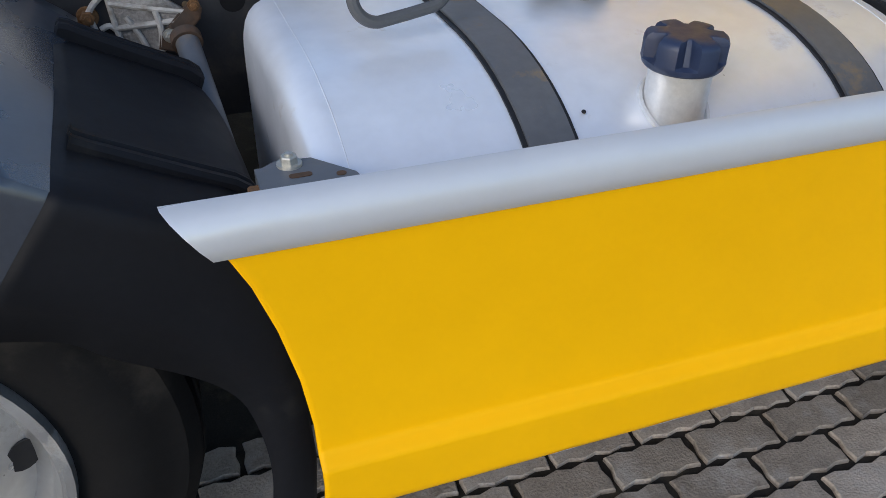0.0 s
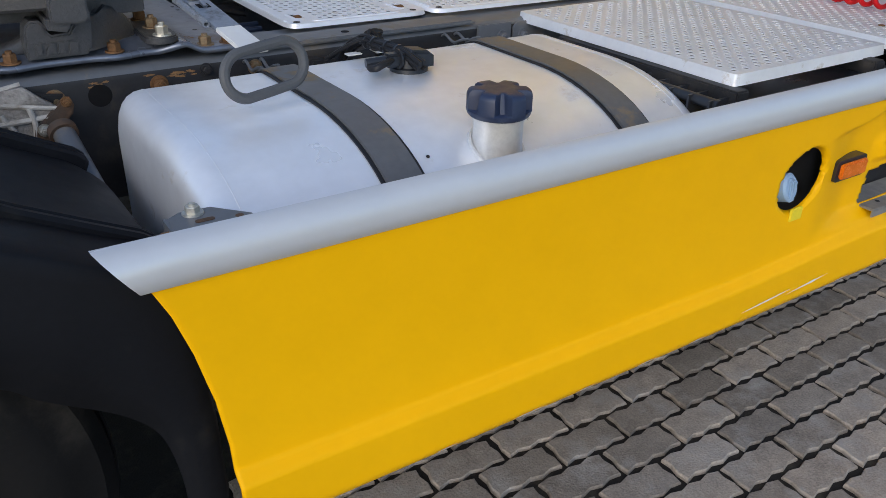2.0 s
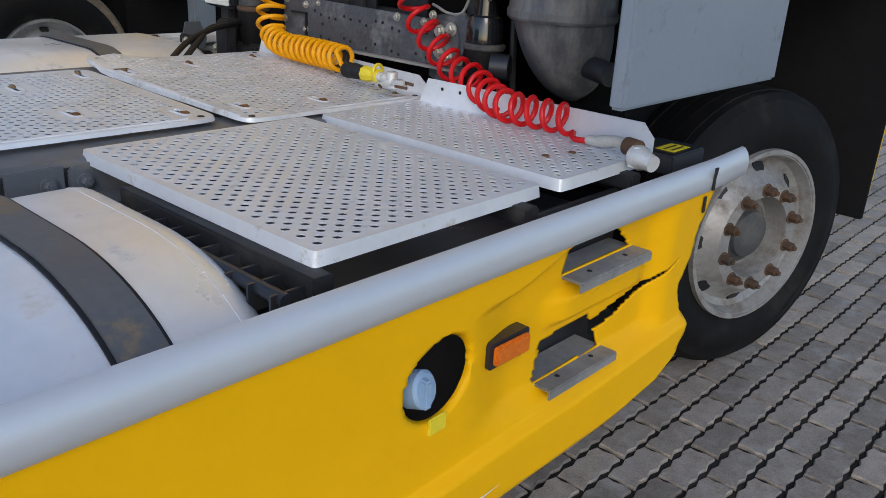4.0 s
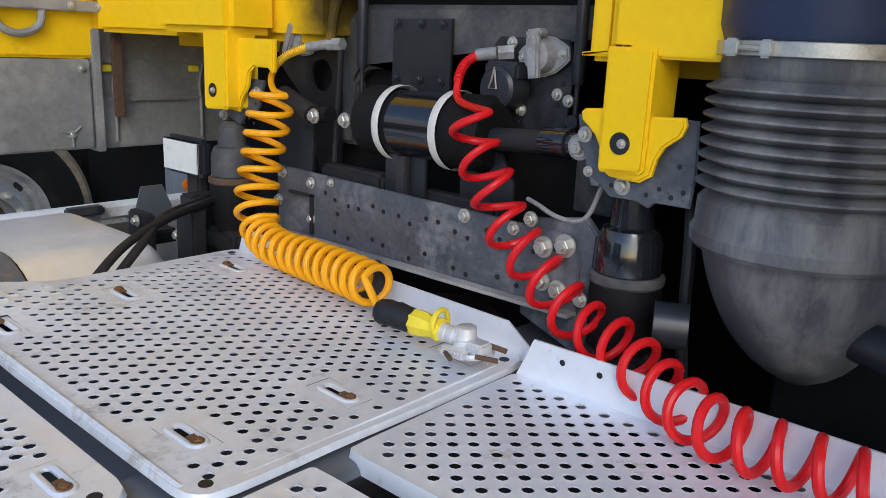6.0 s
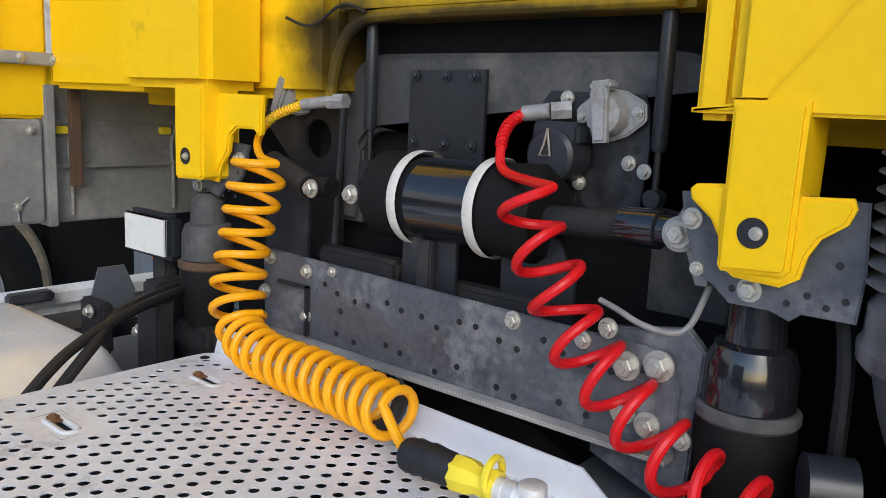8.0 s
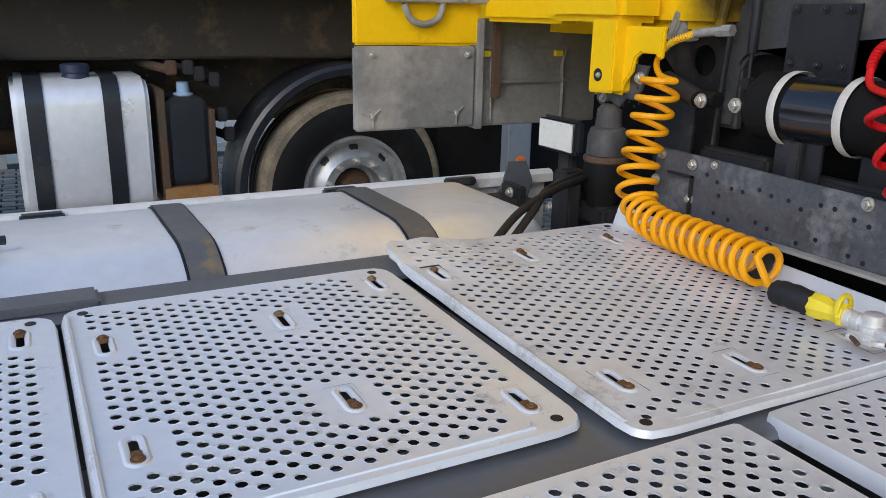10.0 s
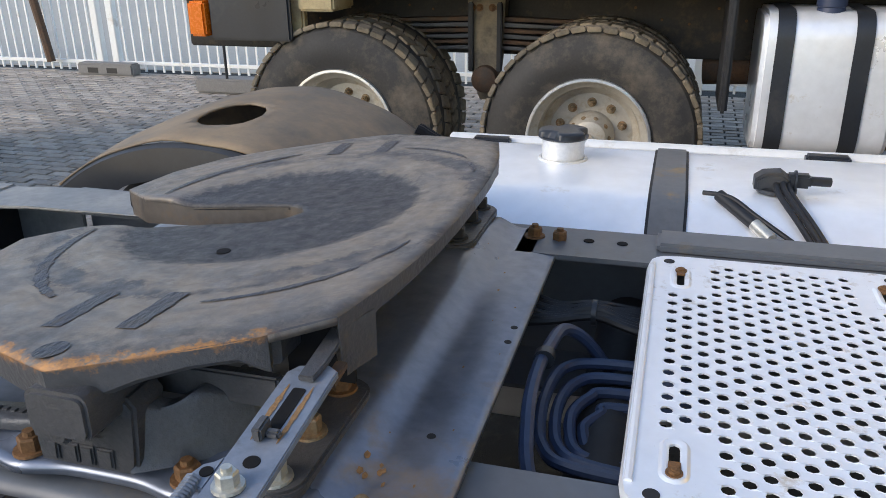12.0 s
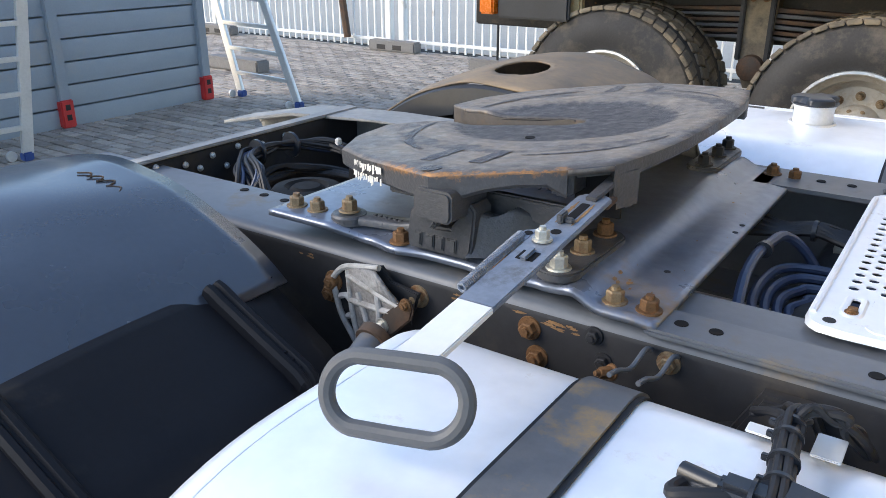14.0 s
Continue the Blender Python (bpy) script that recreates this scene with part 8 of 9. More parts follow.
yh = thing("air_hose", (2.26, 2.1, 0.985), "orange-yellow coiled air hose with a taped yellow coupling head", "air hose", "coiled air hoses")
ypath = [(2.36, 2.377, 1.345), (2.35, 2.387, 1.27), (2.338, 2.392, 1.20), (2.322, 2.388, 1.135), (2.31, 2.374, 1.085), (2.298, 2.345, 1.048), (2.285, 2.27, 1.030), (2.28, 2.15, 1.028), (2.27, 2.03, 1.028), (2.255, 1.935, 1.028)]
ypts = coil(ypath, [(0, 0), (0.40, 7.0), (0.50, 9.4), (1, 21.2)], lambda s: 0.043 if s < 0.4 else 0.036, 0.0075, HOSE_Y, yh)
bm = bmesh.new()
lead = spline([(2.50, 2.43, 1.442), (2.472, 2.485, 1.415), (2.435, 2.483, 1.374), (2.40, 2.43, 1.345), ypts[0]], 8)[:-1]
tail = spline([ypts[-1], (2.225, 1.905, 1.01), (2.205, 1.868, 1.008)], 6)[1:]
tube(bm, lead + ypts + tail, 0.0074, 9)
part("hose", bm, HOSE_Y, yh)
bm = bmesh.new()
wire = []
for q in range(200):
    i = q * 11 / 200
    p0, p1 = lead[min(int(i), len(lead) - 2)], lead[min(int(i) + 1, len(lead) - 1)]
    e1, e2, e3 = frame_of(p1 - p0)
    wire.append(p0.lerp(p1, i - int(i)) + (e2 * math.cos(q * 2 * math.pi / 12) + e3 * math.sin(q * 2 * math.pi / 12)) * 0.0086)
tube(bm, wire, 0.0014, 5)
part("bend_spring", bm, LEMON, yh, "coil guard at the fitting")
bm = bmesh.new()
rod(bm, (2.50, 2.432, 1.441), (2.515, 2.375, 1.449), 0.011, 14)
rod(bm, (2.515, 2.375, 1.449), (2.52, 2.335, 1.451), 0.015, 6)
part("fitting", bm, SOCKET, yh, "grey metal fitting")
bm = bmesh.new()
tube(bm, spline([(2.205, 1.875, 1.008), (2.205, 1.84, 1.012), (2.208, 1.79, 1.010)], 6), [0.017, 0.021, 0.023, 0.022, 0.024, 0.023, 0.022, 0.024, 0.023, 0.022, 0.022, 0.021, 0.020], 12)
part("tape", bm, HOSE_B, yh, "wrapped black tape")
bm = bmesh.new()
lathe(bm, (2.208, 1.797, 1.010), (0.06, -1, 0), [(0, 0.021), (0.006, 0.0235), (0.028, 0.022), (0.036, 0.018), (0.052, 0.0185), (0.056, 0.021), (0.064, 0.020), (0.064, 0.012)], 8)
tube(bm, [(2.213 + 0.022 * math.cos(a), 1.742 + 0.003 * math.cos(a), 1.022 + 0.020 * math.sin(a)) for a in [radians(12 * q - 20) for q in range(19)]], 0.0048, 7)
part("yellow_sleeve", bm, LEMON, yh, "lemon yellow sleeve with a finger loop")
bm = bmesh.new()
lathe(bm, (2.211, 1.735, 1.008), (0.06, -1, 0), [(0, 0.0155), (0.012, 0.0155), (0.013, 0.014), (0.016, 0.0155), (0.028, 0.0155), (0.030, 0.012), (0.05, 0.012)], 18)
lathe(bm, (2.216, 1.688, 0.992), (0, 0, 1), [(0, 0.021), (0.016, 0.021), (0.018, 0.0175), (0.036, 0.0165), (0.038, 0.013), (0.038, 0.001)], 22)
lathe(bm, (2.212, 1.668, 0.990), (0, 0, 1), [(0, 0.033), (0.004, 0.034), (0.008, 0.031), (0.008, 0.002)], 24)
box(bm, (2.196, 1.642, 0.992), (2.228, 1.676, 1.012), 0.004)
prism(bm, [(2.168, 1.70), (2.186, 1.712), (2.20, 1.69), (2.19, 1.655), (2.172, 1.66)], "z", 0.990, 1.0, 0.002)
part("coupling_head", bm, CAST_ALU, yh, "dull cast coupling head")
for a_, b_, r_ in (((2.186, 1.645, 0.998), (2.206, 1.615, 0.994), 0.004), ((2.228, 1.656, 1.004), (2.236, 1.622, 1.0), 0.0045), ((2.176, 1.70, 0.996), (2.160, 1.672, 0.993), 0.004)):
    bm = bmesh.new()
    rod(bm, a_, b_, r_, 10)
    part("locking_pin", bm, RUSTY, yh, "rusty locking pin")
bm = bmesh.new()
tube(bm, [ypts[-34 + q] for q in range(9)], 0.0125, 10)
part("tape", bm, HOSE_B, yh, "wrapped black tape")

rh = thing("air_hose", (2.21, 1.15, 0.955), "bright red coiled air hose ending in a taped metal coupling", "air hose", "coiled air hoses")
rpath = [(2.355, 1.812, 1.345), (2.352, 1.797, 1.290), (2.352, 1.762, 1.236), (2.355, 1.725, 1.168), (2.352, 1.652, 1.105), (2.335, 1.56, 1.048), (2.31, 1.47, 1.033), (2.255, 1.36, 1.012), (2.215, 1.27, 1.004), (2.21, 1.17, 1.004), (2.21, 1.075, 1.004)]
rpts = coil(rpath, [(0, 0), (0.55, 8.2), (0.70, 10.6), (0.80, 12.6), (1, 16.6)], lambda s: 0.038 if s < 0.7 else 0.038 - 0.004 * (s - 0.7) / 0.3, 0.0075, HOSE_R, rh, seed=4.0)
bm = bmesh.new()
rlead = spline([(2.50, 1.925, 1.444), (2.472, 1.932, 1.427), (2.442, 1.922, 1.397), (2.418, 1.896, 1.362), rpts[0]], 8)[:-1]
rtail = spline([rpts[-1], (2.19, 1.05, 0.968), (2.20, 1.015, 0.968)], 6)[1:]
tube(bm, rlead + rpts + rtail, 0.0071, 9)
part("hose", bm, HOSE_R, rh)
bm = bmesh.new()
wire = []
for q in range(132):
    i = q * 17 / 132
    p0, p1 = rlead[min(int(i), len(rlead) - 2)], rlead[min(int(i) + 1, len(rlead) - 1)]
    e1, e2, e3 = frame_of(p1 - p0)
    wire.append(p0.lerp(p1, i - int(i)) + (e2 * math.cos(q * 2 * math.pi / 12) + e3 * math.sin(q * 2 * math.pi / 12)) * 0.0084)
tube(bm, wire, 0.0014, 5)
part("bend_spring", bm, HOSE_R, rh)
bm = bmesh.new()
rod(bm, (2.50, 1.926, 1.444), (2.512, 1.886, 1.450), 0.012, 14)
rod(bm, (2.512, 1.886, 1.450), (2.53, 1.862, 1.453), 0.0145, 6)
part("fitting", bm, SOCKET, rh, "grey metal fitting")
bm = bmesh.new()
tube(bm, spline([(2.20, 1.02, 0.970), (2.195, 0.98, 0.975), (2.185, 0.93, 0.985), (2.17, 0.895, 0.985)], 6), [0.010 + 0.004 * min(1, i / 6) + 0.003 * noise.noise(Vector((i * 0.35, 1.0, 0))) for i in range(19)], 12)
part("tape", bm, TAPE_WHITE, rh, "whitish wrapped tape")
bm = bmesh.new()
rod(bm, (2.17, 0.90, 0.985), (2.16, 0.865, 0.985), 0.02, 14)
part("collar", bm, RUSTY, rh)
bm = bmesh.new()
lathe(bm, (2.155, 0.872, 0.972), (-0.3, -1, -0.1), [(0, 0.024), (0.025, 0.027), (0.04, 0.02), (0.06, 0.018)], 20)
lathe(bm, (2.15, 0.86, 0.95), (0, 0, 1), [(0, 0.02), (0.03, 0.02), (0.045, 0.014)], 18)
part("coupling_head", bm, CAST_ALU, rh, "dull cast coupling head")
# yellow warning label near the front end of the skirt
bm = bmesh.new()
box(bm, (2.36, 0.93, 0.90), (2.52, 1.06, 0.945), 0.004)
blk = tagged(part("black_box", bm, PLASTIC, None), "black plastic box with a yellow warning sticker", "box")
bm = bmesh.new()
box(bm, (2.40, 0.95, 0.9455), (2.48, 1.0, 0.9462))
st = part("sticker", bm, LEMON, blk, "yellow sticker")
for k in range(2):
    bm = bmesh.new()
    box(bm, (2.41, 0.96 + 0.018 * k, 0.9464), (2.47, 0.966 + 0.018 * k, 0.9468))
    part("text_bar", bm, HOSE_B, st)

# ---- cables in the gap between plate and mounting plate ----
for k in range(4):
    bm = bmesh.new()
    i = 0.020 * k
    tube(bm, spline([(0.74, 2.15 - 1.4 * i, 0.875 - i * 0.4), (0.60 + i * 0.3, 2.147 - 1.4 * i, 0.875 - i * 0.4), (0.547 + i, 2.13 - 1.4 * i, 0.872 - i * 0.4), (0.530 + i, 2.08 - i, 0.87 - i * 0.4), (0.528 + i, 2.0, 0.868 - i * 0.4), (0.542 + i, 1.93 + 0.6 * i, 0.862 - i * 0.4), (0.585 + i, 1.90 + i, 0.858 - i * 0.4), (0.74, 1.89 + i, 0.855 - i * 0.4)], 8), 0.009, 9)
    tagged(part("conduit", bm, CABLE_BLUE, None), "dark blue air line bending between the rails", "cable", "frame cables")
bm = bmesh.new()
tube(bm, spline([(0.63, 2.17, 0.82), (0.575, 2.16, 0.90), (0.54, 2.13, 0.935), (0.527, 2.06, 0.94), (0.521, 1.98, 0.935), (0.526, 1.90, 0.92), (0.545, 1.82, 0.89), (0.60, 1.77, 0.84)], 8), 0.0095, 9)
tagged(part("conduit", bm, CABLE_BLUE, None), "dark blue air line with a clamp between the rails", "cable", "frame cables")
bm = bmesh.new()
lathe(bm, (0.526, 2.03, 0.939), (0, 1, 0), [(-0.008, 0.015), (0.008, 0.015)], 14)
tagged(part("hose_clamp", bm, PLASTIC, None), "black clamp on the blue air line", "clamp")
for k in range(9):
    bm = bmesh.new()
    w = 0.030 * (k / 4 - 1)
    tube(bm, spline([(0.44, 2.235 + 1.5 * w, 0.905 + 0.012 * (k % 3)), (0.51, 2.225 + w, 0.915), (0.575, 2.222 + 0.35 * w, 0.922 + 0.006 * (k % 3)), (0.63, 2.225 + 1.1 * w, 0.918), (0.72, 2.23 + 1.6 * w, 0.90 + 0.01 * (k % 2))], 8), 0.0075, 8)
    tagged(part("conduit", bm, HOSE_B, None), "black corrugated cable in a tied bunch between the rails", "cable", "frame cables")
bm = bmesh.new()
lathe(bm, (0.575, 2.222, 0.924), (1, 0, 0), [(-0.004, 0.021), (0.004, 0.021)], 16)
tagged(part("cable_tie", bm, PLASTIC, None), "black tie round the cable bunch", "cable tie")
rng_c = random.Random(3)
for k in range(24):
    bm = bmesh.new()
    u, v = rng_c.uniform(-0.02, 0.02), rng_c.uniform(-0.018, 0.018)
    end = (-0.50 + 0.05 * rng_c.random(), 1.80 + 0.04 * rng_c.random(), 0.80) if k % 2 else (-0.60, 1.80 + 0.03 * rng_c.random(), 0.84)
    tube(bm, spline([end, (-0.60 + 1.4 * u, 1.87 + u, 0.915 + v), (-0.69 + u, 1.93 + v, 0.93 + v), (-0.715 + u, 2.01 + u, 0.935 + v), (-0.70 + v, 2.10 + v, 0.935 + u * 0.5), (-0.64 + u, 2.17, 0.93 + v), (-0.55 + 2 * v, 2.19 + u, 0.915), (-0.40 + u, 2.24 + 2 * v, 0.88)], 7), 0.0052, 7)
    tagged(part("conduit", bm, HOSE_B if k % 4 else CABLE_BLUE, None), "black cable in the tied bunch at the frame's tail", "cable", "tail cables")
for k in range(7):
    bm = bmesh.new()
    u, v = rng_c.uniform(-0.02, 0.02), rng_c.uniform(-0.015, 0.015)
    tube(bm, spline([(-0.58 + u, 1.80 + v, 0.80), (-0.645 + u, 1.90 + v, 0.862 + u), (-0.70 + u, 2.03 + v, 0.868 + v), (-0.68 + v, 2.14 + u, 0.862 + v), (-0.58 + u, 2.20 + v, 0.85), (-0.42, 2.24 + u, 0.80)], 7), 0.008, 7)
    tagged(part("conduit", bm, HOSE_B, None), "black cable in the lower bunch at the frame's tail", "cable", "tail cables")
for y, z in ((2.0, 0.935), (2.11, 0.935)):
    bm = bmesh.new()
    lathe(bm, (-0.712 + 0.1 * (y - 2.0), y, z), (0.1, 1, 0), [(-0.004, 0.034), (0.004, 0.034)], 14)
    tagged(part("cable_tie", bm, PLASTIC, None), "black tie round the tail cables", "cable tie")
bm = bmesh.new()
box(bm, (-0.59, 2.155, 0.94), (-0.575, 2.17, 0.958), 0.003)
tagged(part("plug", bm, TAPE_WHITE, None), "small white plug on the tail cables", "plug")

# ---- neighbouring tipper truck ----
YB = 4.95
tip = thing("tipper_truck", (1.0, YB + 1.2, 0.0), "parked tipper truck with muddy tyres, dark frame and white body", "truck")
for x, blocks in ((-1.05, 44), (0.265, 44)):
    for yy in (YB + 0.15, YB + 0.47):
        wheel("", "twin rear wheel with a muddy block-tread tyre", (x, yy, 0.535), 0.535, 0.29, 0.292, RIM_STEEL, RUBBER_DUSTY, TREAD, hub="dish", nuts=10 if yy < YB + 0.3 else 1, blocks=blocks, as_part=tip)
wheel("", "front wheel with a bright rim and dusty tyre", (2.635, YB + 0.16, 0.53), 0.53, 0.30, 0.285, RIM_ALU, RUBBER, TREAD, hub="cover", as_part=tip)
bm = bmesh.new()
lathe(bm, (2.635, YB + 0.16, 0.53), (0, -1, 0), [(0.1465, 0.472), (0.142, 0.503), (0.118, 0.5265), (0.05, 0.5325)], 72, False)
part("muddy_shoulder", bm, TREAD, tip, "tan mud on the tyre's shoulder")
bm = bmesh.new()
box(bm, (-2.3, YB + 0.62, 0.86), (4.6, YB + 0.70, 1.22), 0.01)
fr = part("frame_rail", bm, MUDDY_FRAME, tip, "dark dusty frame rail")
bm = bmesh.new()
lathe(bm, (0, YB + 0.619, 1.0), (0, -1, 0), [(0, 0.008), (0.002, 0.007)], 8)
rv = part("rivet", bm, BOLT_RUST, fr)
for k in range(46):
    r2 = rv.copy()
    scene.collection.objects.link(r2)
    r2.location = Vector((-2.1 + 0.14 * k, 0, 0.12 - 0.06 * (k % 3) + (0.04 if k % 5 == 0 else 0)))
bm = bmesh.new()
box(bm, (-2.3, YB + 1.7, 0.86), (4.6, YB + 1.78, 1.22), 0.01)
part("frame_rail", bm, CHASSIS_DARK, tip)
for lo, hi, mat, nm in (((-2.4, YB + 0.05, 1.235), (0.95, YB + 0.25, 1.31), ORANGE_BEAM, "tipper_sill"), ((-2.5, YB - 0.02, 1.56), (3.2, YB + 2.4, 2.6), WHITE_CHIP, "tipper_body"), ((-2.4, YB + 0.3, 1.222), (3.1, YB + 2.0, 1.555), MUDDY_FRAME, "subframe"),
                        ((0.86, YB + 0.0, 0.70), (0.90, YB + 0.45, 1.30), CHASSIS_DARK, "mud_flap"), ((-1.75, YB - 0.02, 0.98), (-1.28, YB + 0.02, 1.25), PLASTIC, "mud_flap"), ((-1.86, YB - 0.05, 1.0), (-1.76, YB + 0.1, 1.18), AMBER, "tail_lamp"), ((0.86, YB - 0.02, 1.24), (0.93, YB + 0.0, 1.36), AMBER, "marker_lamp"),
                        
                        ((-1.25, YB + 0.02, 1.13), (-1.05, YB + 0.30, 1.22), CREAM, "cream_bracket"), ((-1.33, YB + 0.06, 1.00), (-1.24, YB + 0.12, 1.22), CREAM, "cream_bracket")):
    bm = bmesh.new()
    box(bm, lo, hi, 0.012)
    part(nm, bm, mat, tip)
bm = bmesh.new()
rod(bm, (0.80, YB + 0.75, 0.80), (1.15, YB + 0.70, 0.82), 0.09, 18)
part("air_vessel", bm, RUSTY, tip)
bm = bmesh.new()
prism(bm, [(-0.47, 1.16), (-0.26, 1.16), (-0.27, 0.98), (-0.30, 0.72), (-0.34, 0.62), (-0.40, 0.62), (-0.44, 0.72), (-0.46, 0.98)], "y", YB + 0.50, YB + 0.615, 0.012)
hg = part("spring_hanger", bm, TREAD, tip, "rusty spring hanger")
for x in (-0.445, -0.285):
    bm = bmesh.new()
    box(bm, (x - 0.014, YB + 0.47, 0.78), (x + 0.014, YB + 0.50, 1.15), 0.006)
    part("hanger_rib", bm, CHASSIS_DARK, hg)
bm = bmesh.new()
lathe(bm, (-0.365, YB + 0.50, 0.74), (0, -1, 0), [(0, 0.075), (0.05, 0.07), (0.06, 0.05), (0.07, 0.02)], 24)
part("trunnion", bm, RUSTY, hg)
for x in (-0.44, -0.40, -0.33, -0.29):
    bolt("bolt", (x, YB + 0.50, 1.12), (0, -1, 0), 0.014, BOLT_RUST, hg)
for k in range(6):
    bm = bmesh.new()
    q = 0.05 * k
    prism(bm, [(-0.98 + q, 1.06 - 0.03 * k - 0.008), (-0.365, 1.075 - 0.03 * k), (0.22 - q, 1.06 - 0.03 * k - 0.008), (0.22 - q, 1.04 - 0.03 * k), (-0.365, 1.05 - 0.03 * k), (-0.98 + q, 1.04 - 0.03 * k)], "y", YB + 0.52, YB + 0.60, 0.003)
    part("leaf_spring", bm, GUARD_GREY if k % 2 else RUSTY, tip, "dusty spring leaf")
# its tank
bm = bmesh.new()
prism(bm, rounded(YB + 0.02, YB + 0.60, 0.50, 1.155, 0.12, 8), "x", 1.02, 1.60, 0.02)
tk = part("fuel_tank", bm, TANK, tip, "brushed aluminium tank")
for x0 in (1.075, 1.395):
    bm = bmesh.new()
    o = rounded(YB + 0.012, YB + 0.608, 0.492, 1.163, 0.126, 8)
    vo = [[bm.verts.new((x, y, z)) for y, z in ring] for x in (x0, x0 + 0.075) for ring in (o,)]
    k = len(o)
    for q in range(k):
        bm.faces.new((vo[0][q], vo[1][q], vo[1][(q + 1) % k], vo[0][(q + 1) % k]))
    part("strap", bm, PLASTIC, tk, "black strap")
bm = bmesh.new()
lathe(bm, (1.30, YB + 0.16, 1.14), (0, 0, 1), [(0, 0.062), (0.03, 0.058), (0.035, 0.064), (0.07, 0.064), (0.075, 0.05)], 24)
part("cap", bm, CAP_BLUE, tk, "dark cap")
# urea tank in its rusty cradle
bm = bmesh.new()
prism(bm, rounded(1.665, 1.865, 0.63, 1.06, 0.05, 6), "y", YB + 0.02, YB + 0.30, 0.02)
ut = part("urea_tank", bm, PLASTIC, tip, "black plastic tank")
bm = bmesh.new()
lathe(bm, (1.775, YB + 0.14, 1.05), (0, 0, 1), [(0, 0.05), (0.02, 0.045), (0.022, 0.032), (0.07, 0.030), (0.075, 0.022)], 18)
part("cap", bm, SKY_BLUE, ut, "light blue cap")
for lo, hi in (((1.635, YB + 0.0, 0.56), (1.665, YB + 0.35, 1.10)), ((1.868, YB + 0.0, 0.56), (1.895, YB + 0.35, 1.0)), ((1.636, YB - 0.005, 0.52), (1.894, YB + 0.35, 0.625))):
    bm = bmesh.new()
    box(bm, lo, hi, 0.004)
    part("cradle", bm, ORANGE_BEAM if lo[2] < 0.55 else RUSTY, ut, "rusty cradle")
# front mudguard
bm = bmesh.new()
rows = []
for i in range(25):
    a = radians(195 - (195 - 60) * i / 24)
    row = []
    for y, r in ((YB + 0.06, 0.585), (YB + 0.03, 0.60), (YB + 0.02, 0.635), (YB + 0.035, 0.655), (YB + 0.32, 0.66)):
        row.append(bm.verts.new((2.635 + r * math.cos(a), y, 0.55 + r * math.sin(a))))
    rows.append(row)
for a, b in zip(rows, rows[1:]):
    for j in range(4):
        bm.faces.new((a[j], b[j], b[j + 1], a[j + 1]))
part("mudguard", bm, PLASTIC, tip, "faded black plastic mudguard").modifiers.new("thick", "SOLIDIFY").thickness = 0.008
for x, z in ((1.95, 0.95), (1.98, 0.85), (1.92, 1.12), (1.85, 1.15), (1.72, 1.18), (1.80, 1.18)):
    bm = bmesh.new()
    rod(bm, (x, YB + 0.1, z), (x - 0.1, YB + 0.5, z + 0.02), 0.022, 10)
    box(bm, (x - 0.03, YB + 0.06, z - 0.02), (x + 0.02, YB + 0.1, z + 0.05), 0.006)
    part("fitting", bm, RUSTY if x < 1.8 else CHASSIS_DARK, tip)
bm = bmesh.new()
box(bm, (3.22, YB + 0.25, 0.30), (5.15, YB + 0.60, 0.995), 0.03)
part("step_box", bm, BLACK, tip)
bm = bmesh.new()
box(bm, (3.60, YB + 0.02, 0.35), (3.78, YB + 0.10, 0.995), 0.015)
part("step_post", bm, BLUE_GREY, tip)
bm = bmesh.new()
lathe(bm, (3.70, YB + 0.02, 0.62), (0, -1, 0), [(0, 0.035), (0.012, 0.033), (0.018, 0.02)], 18)
part("marker_lamp", bm, AMBER, tip, "round amber side marker")
bm = bmesh.new()
box(bm, (3.2, YB + 0.0, 1.0), (5.2, YB + 2.4, 2.7), 0.06)
part("cab", bm, YELLOW_CAB, tip)

# ---- yard: fence, shutter stand, ladders ----
fence = thing("yard_fence", (-6.0, 9.3, 0.0), "white painted steel bar fence on concrete feet", "fence")
for k in range(5):
    x0 = -12.6 + 3.42 * k
    for z in (0.10, 1.75):
        bm = bmesh.new()
        box(bm, (x0, 9.28, z), (x0 + 3.2, 9.32, z + 0.04), 0.004)
        part("fence_rail", bm, WHITE, fence)
    for q in (0, 3.2):
        bm = bmesh.new()
        box(bm, (x0 + q - 0.045, 9.255, 0.0), (x0 + q + 0.045, 9.345, 1.9), 0.006)
        part("fence_post", bm, WHITE, fence)
    for q in range(1, 26):
        bm = bmesh.new()
        box(bm, (x0 + 0.123 * q - 0.011, 9.289, 0.02), (x0 + 0.123 * q + 0.011, 9.311, 1.79))
        part("fence_bar", bm, WHITE, fence)
for x in (-5.78, -9.2, -2.35):
    ft = thing("fence_foot", (x, 9.2, 0.0), "grey concrete fence foot with two pockets", "fence foot", "fence feet")
    bm = bmesh.new()
    box(bm, (x - 0.38, 9.05, 0.0), (x + 0.38, 9.22, 0.14), 0.02)
    part("block", bm, CONCRETE, ft)
    for q in (-0.16, 0.1):
        bm = bmesh.new()
        box(bm, (x + q - 0.07, 9.047, 0.03), (x + q + 0.07, 9.052, 0.09), 0.0)
        part("pocket", bm, HOSE_B, ft)
ft = thing("fence_foot", (-3.6, 8.2, 0.0), "grey concrete fence foot with a thin marker pole", "fence foot", "fence feet")
bm = bmesh.new()
box(bm, (-4.1, 8.3, 0.0), (-3.3, 8.55, 0.15), 0.02)
part("block", bm, CONCRETE, ft)
bm = bmesh.new()
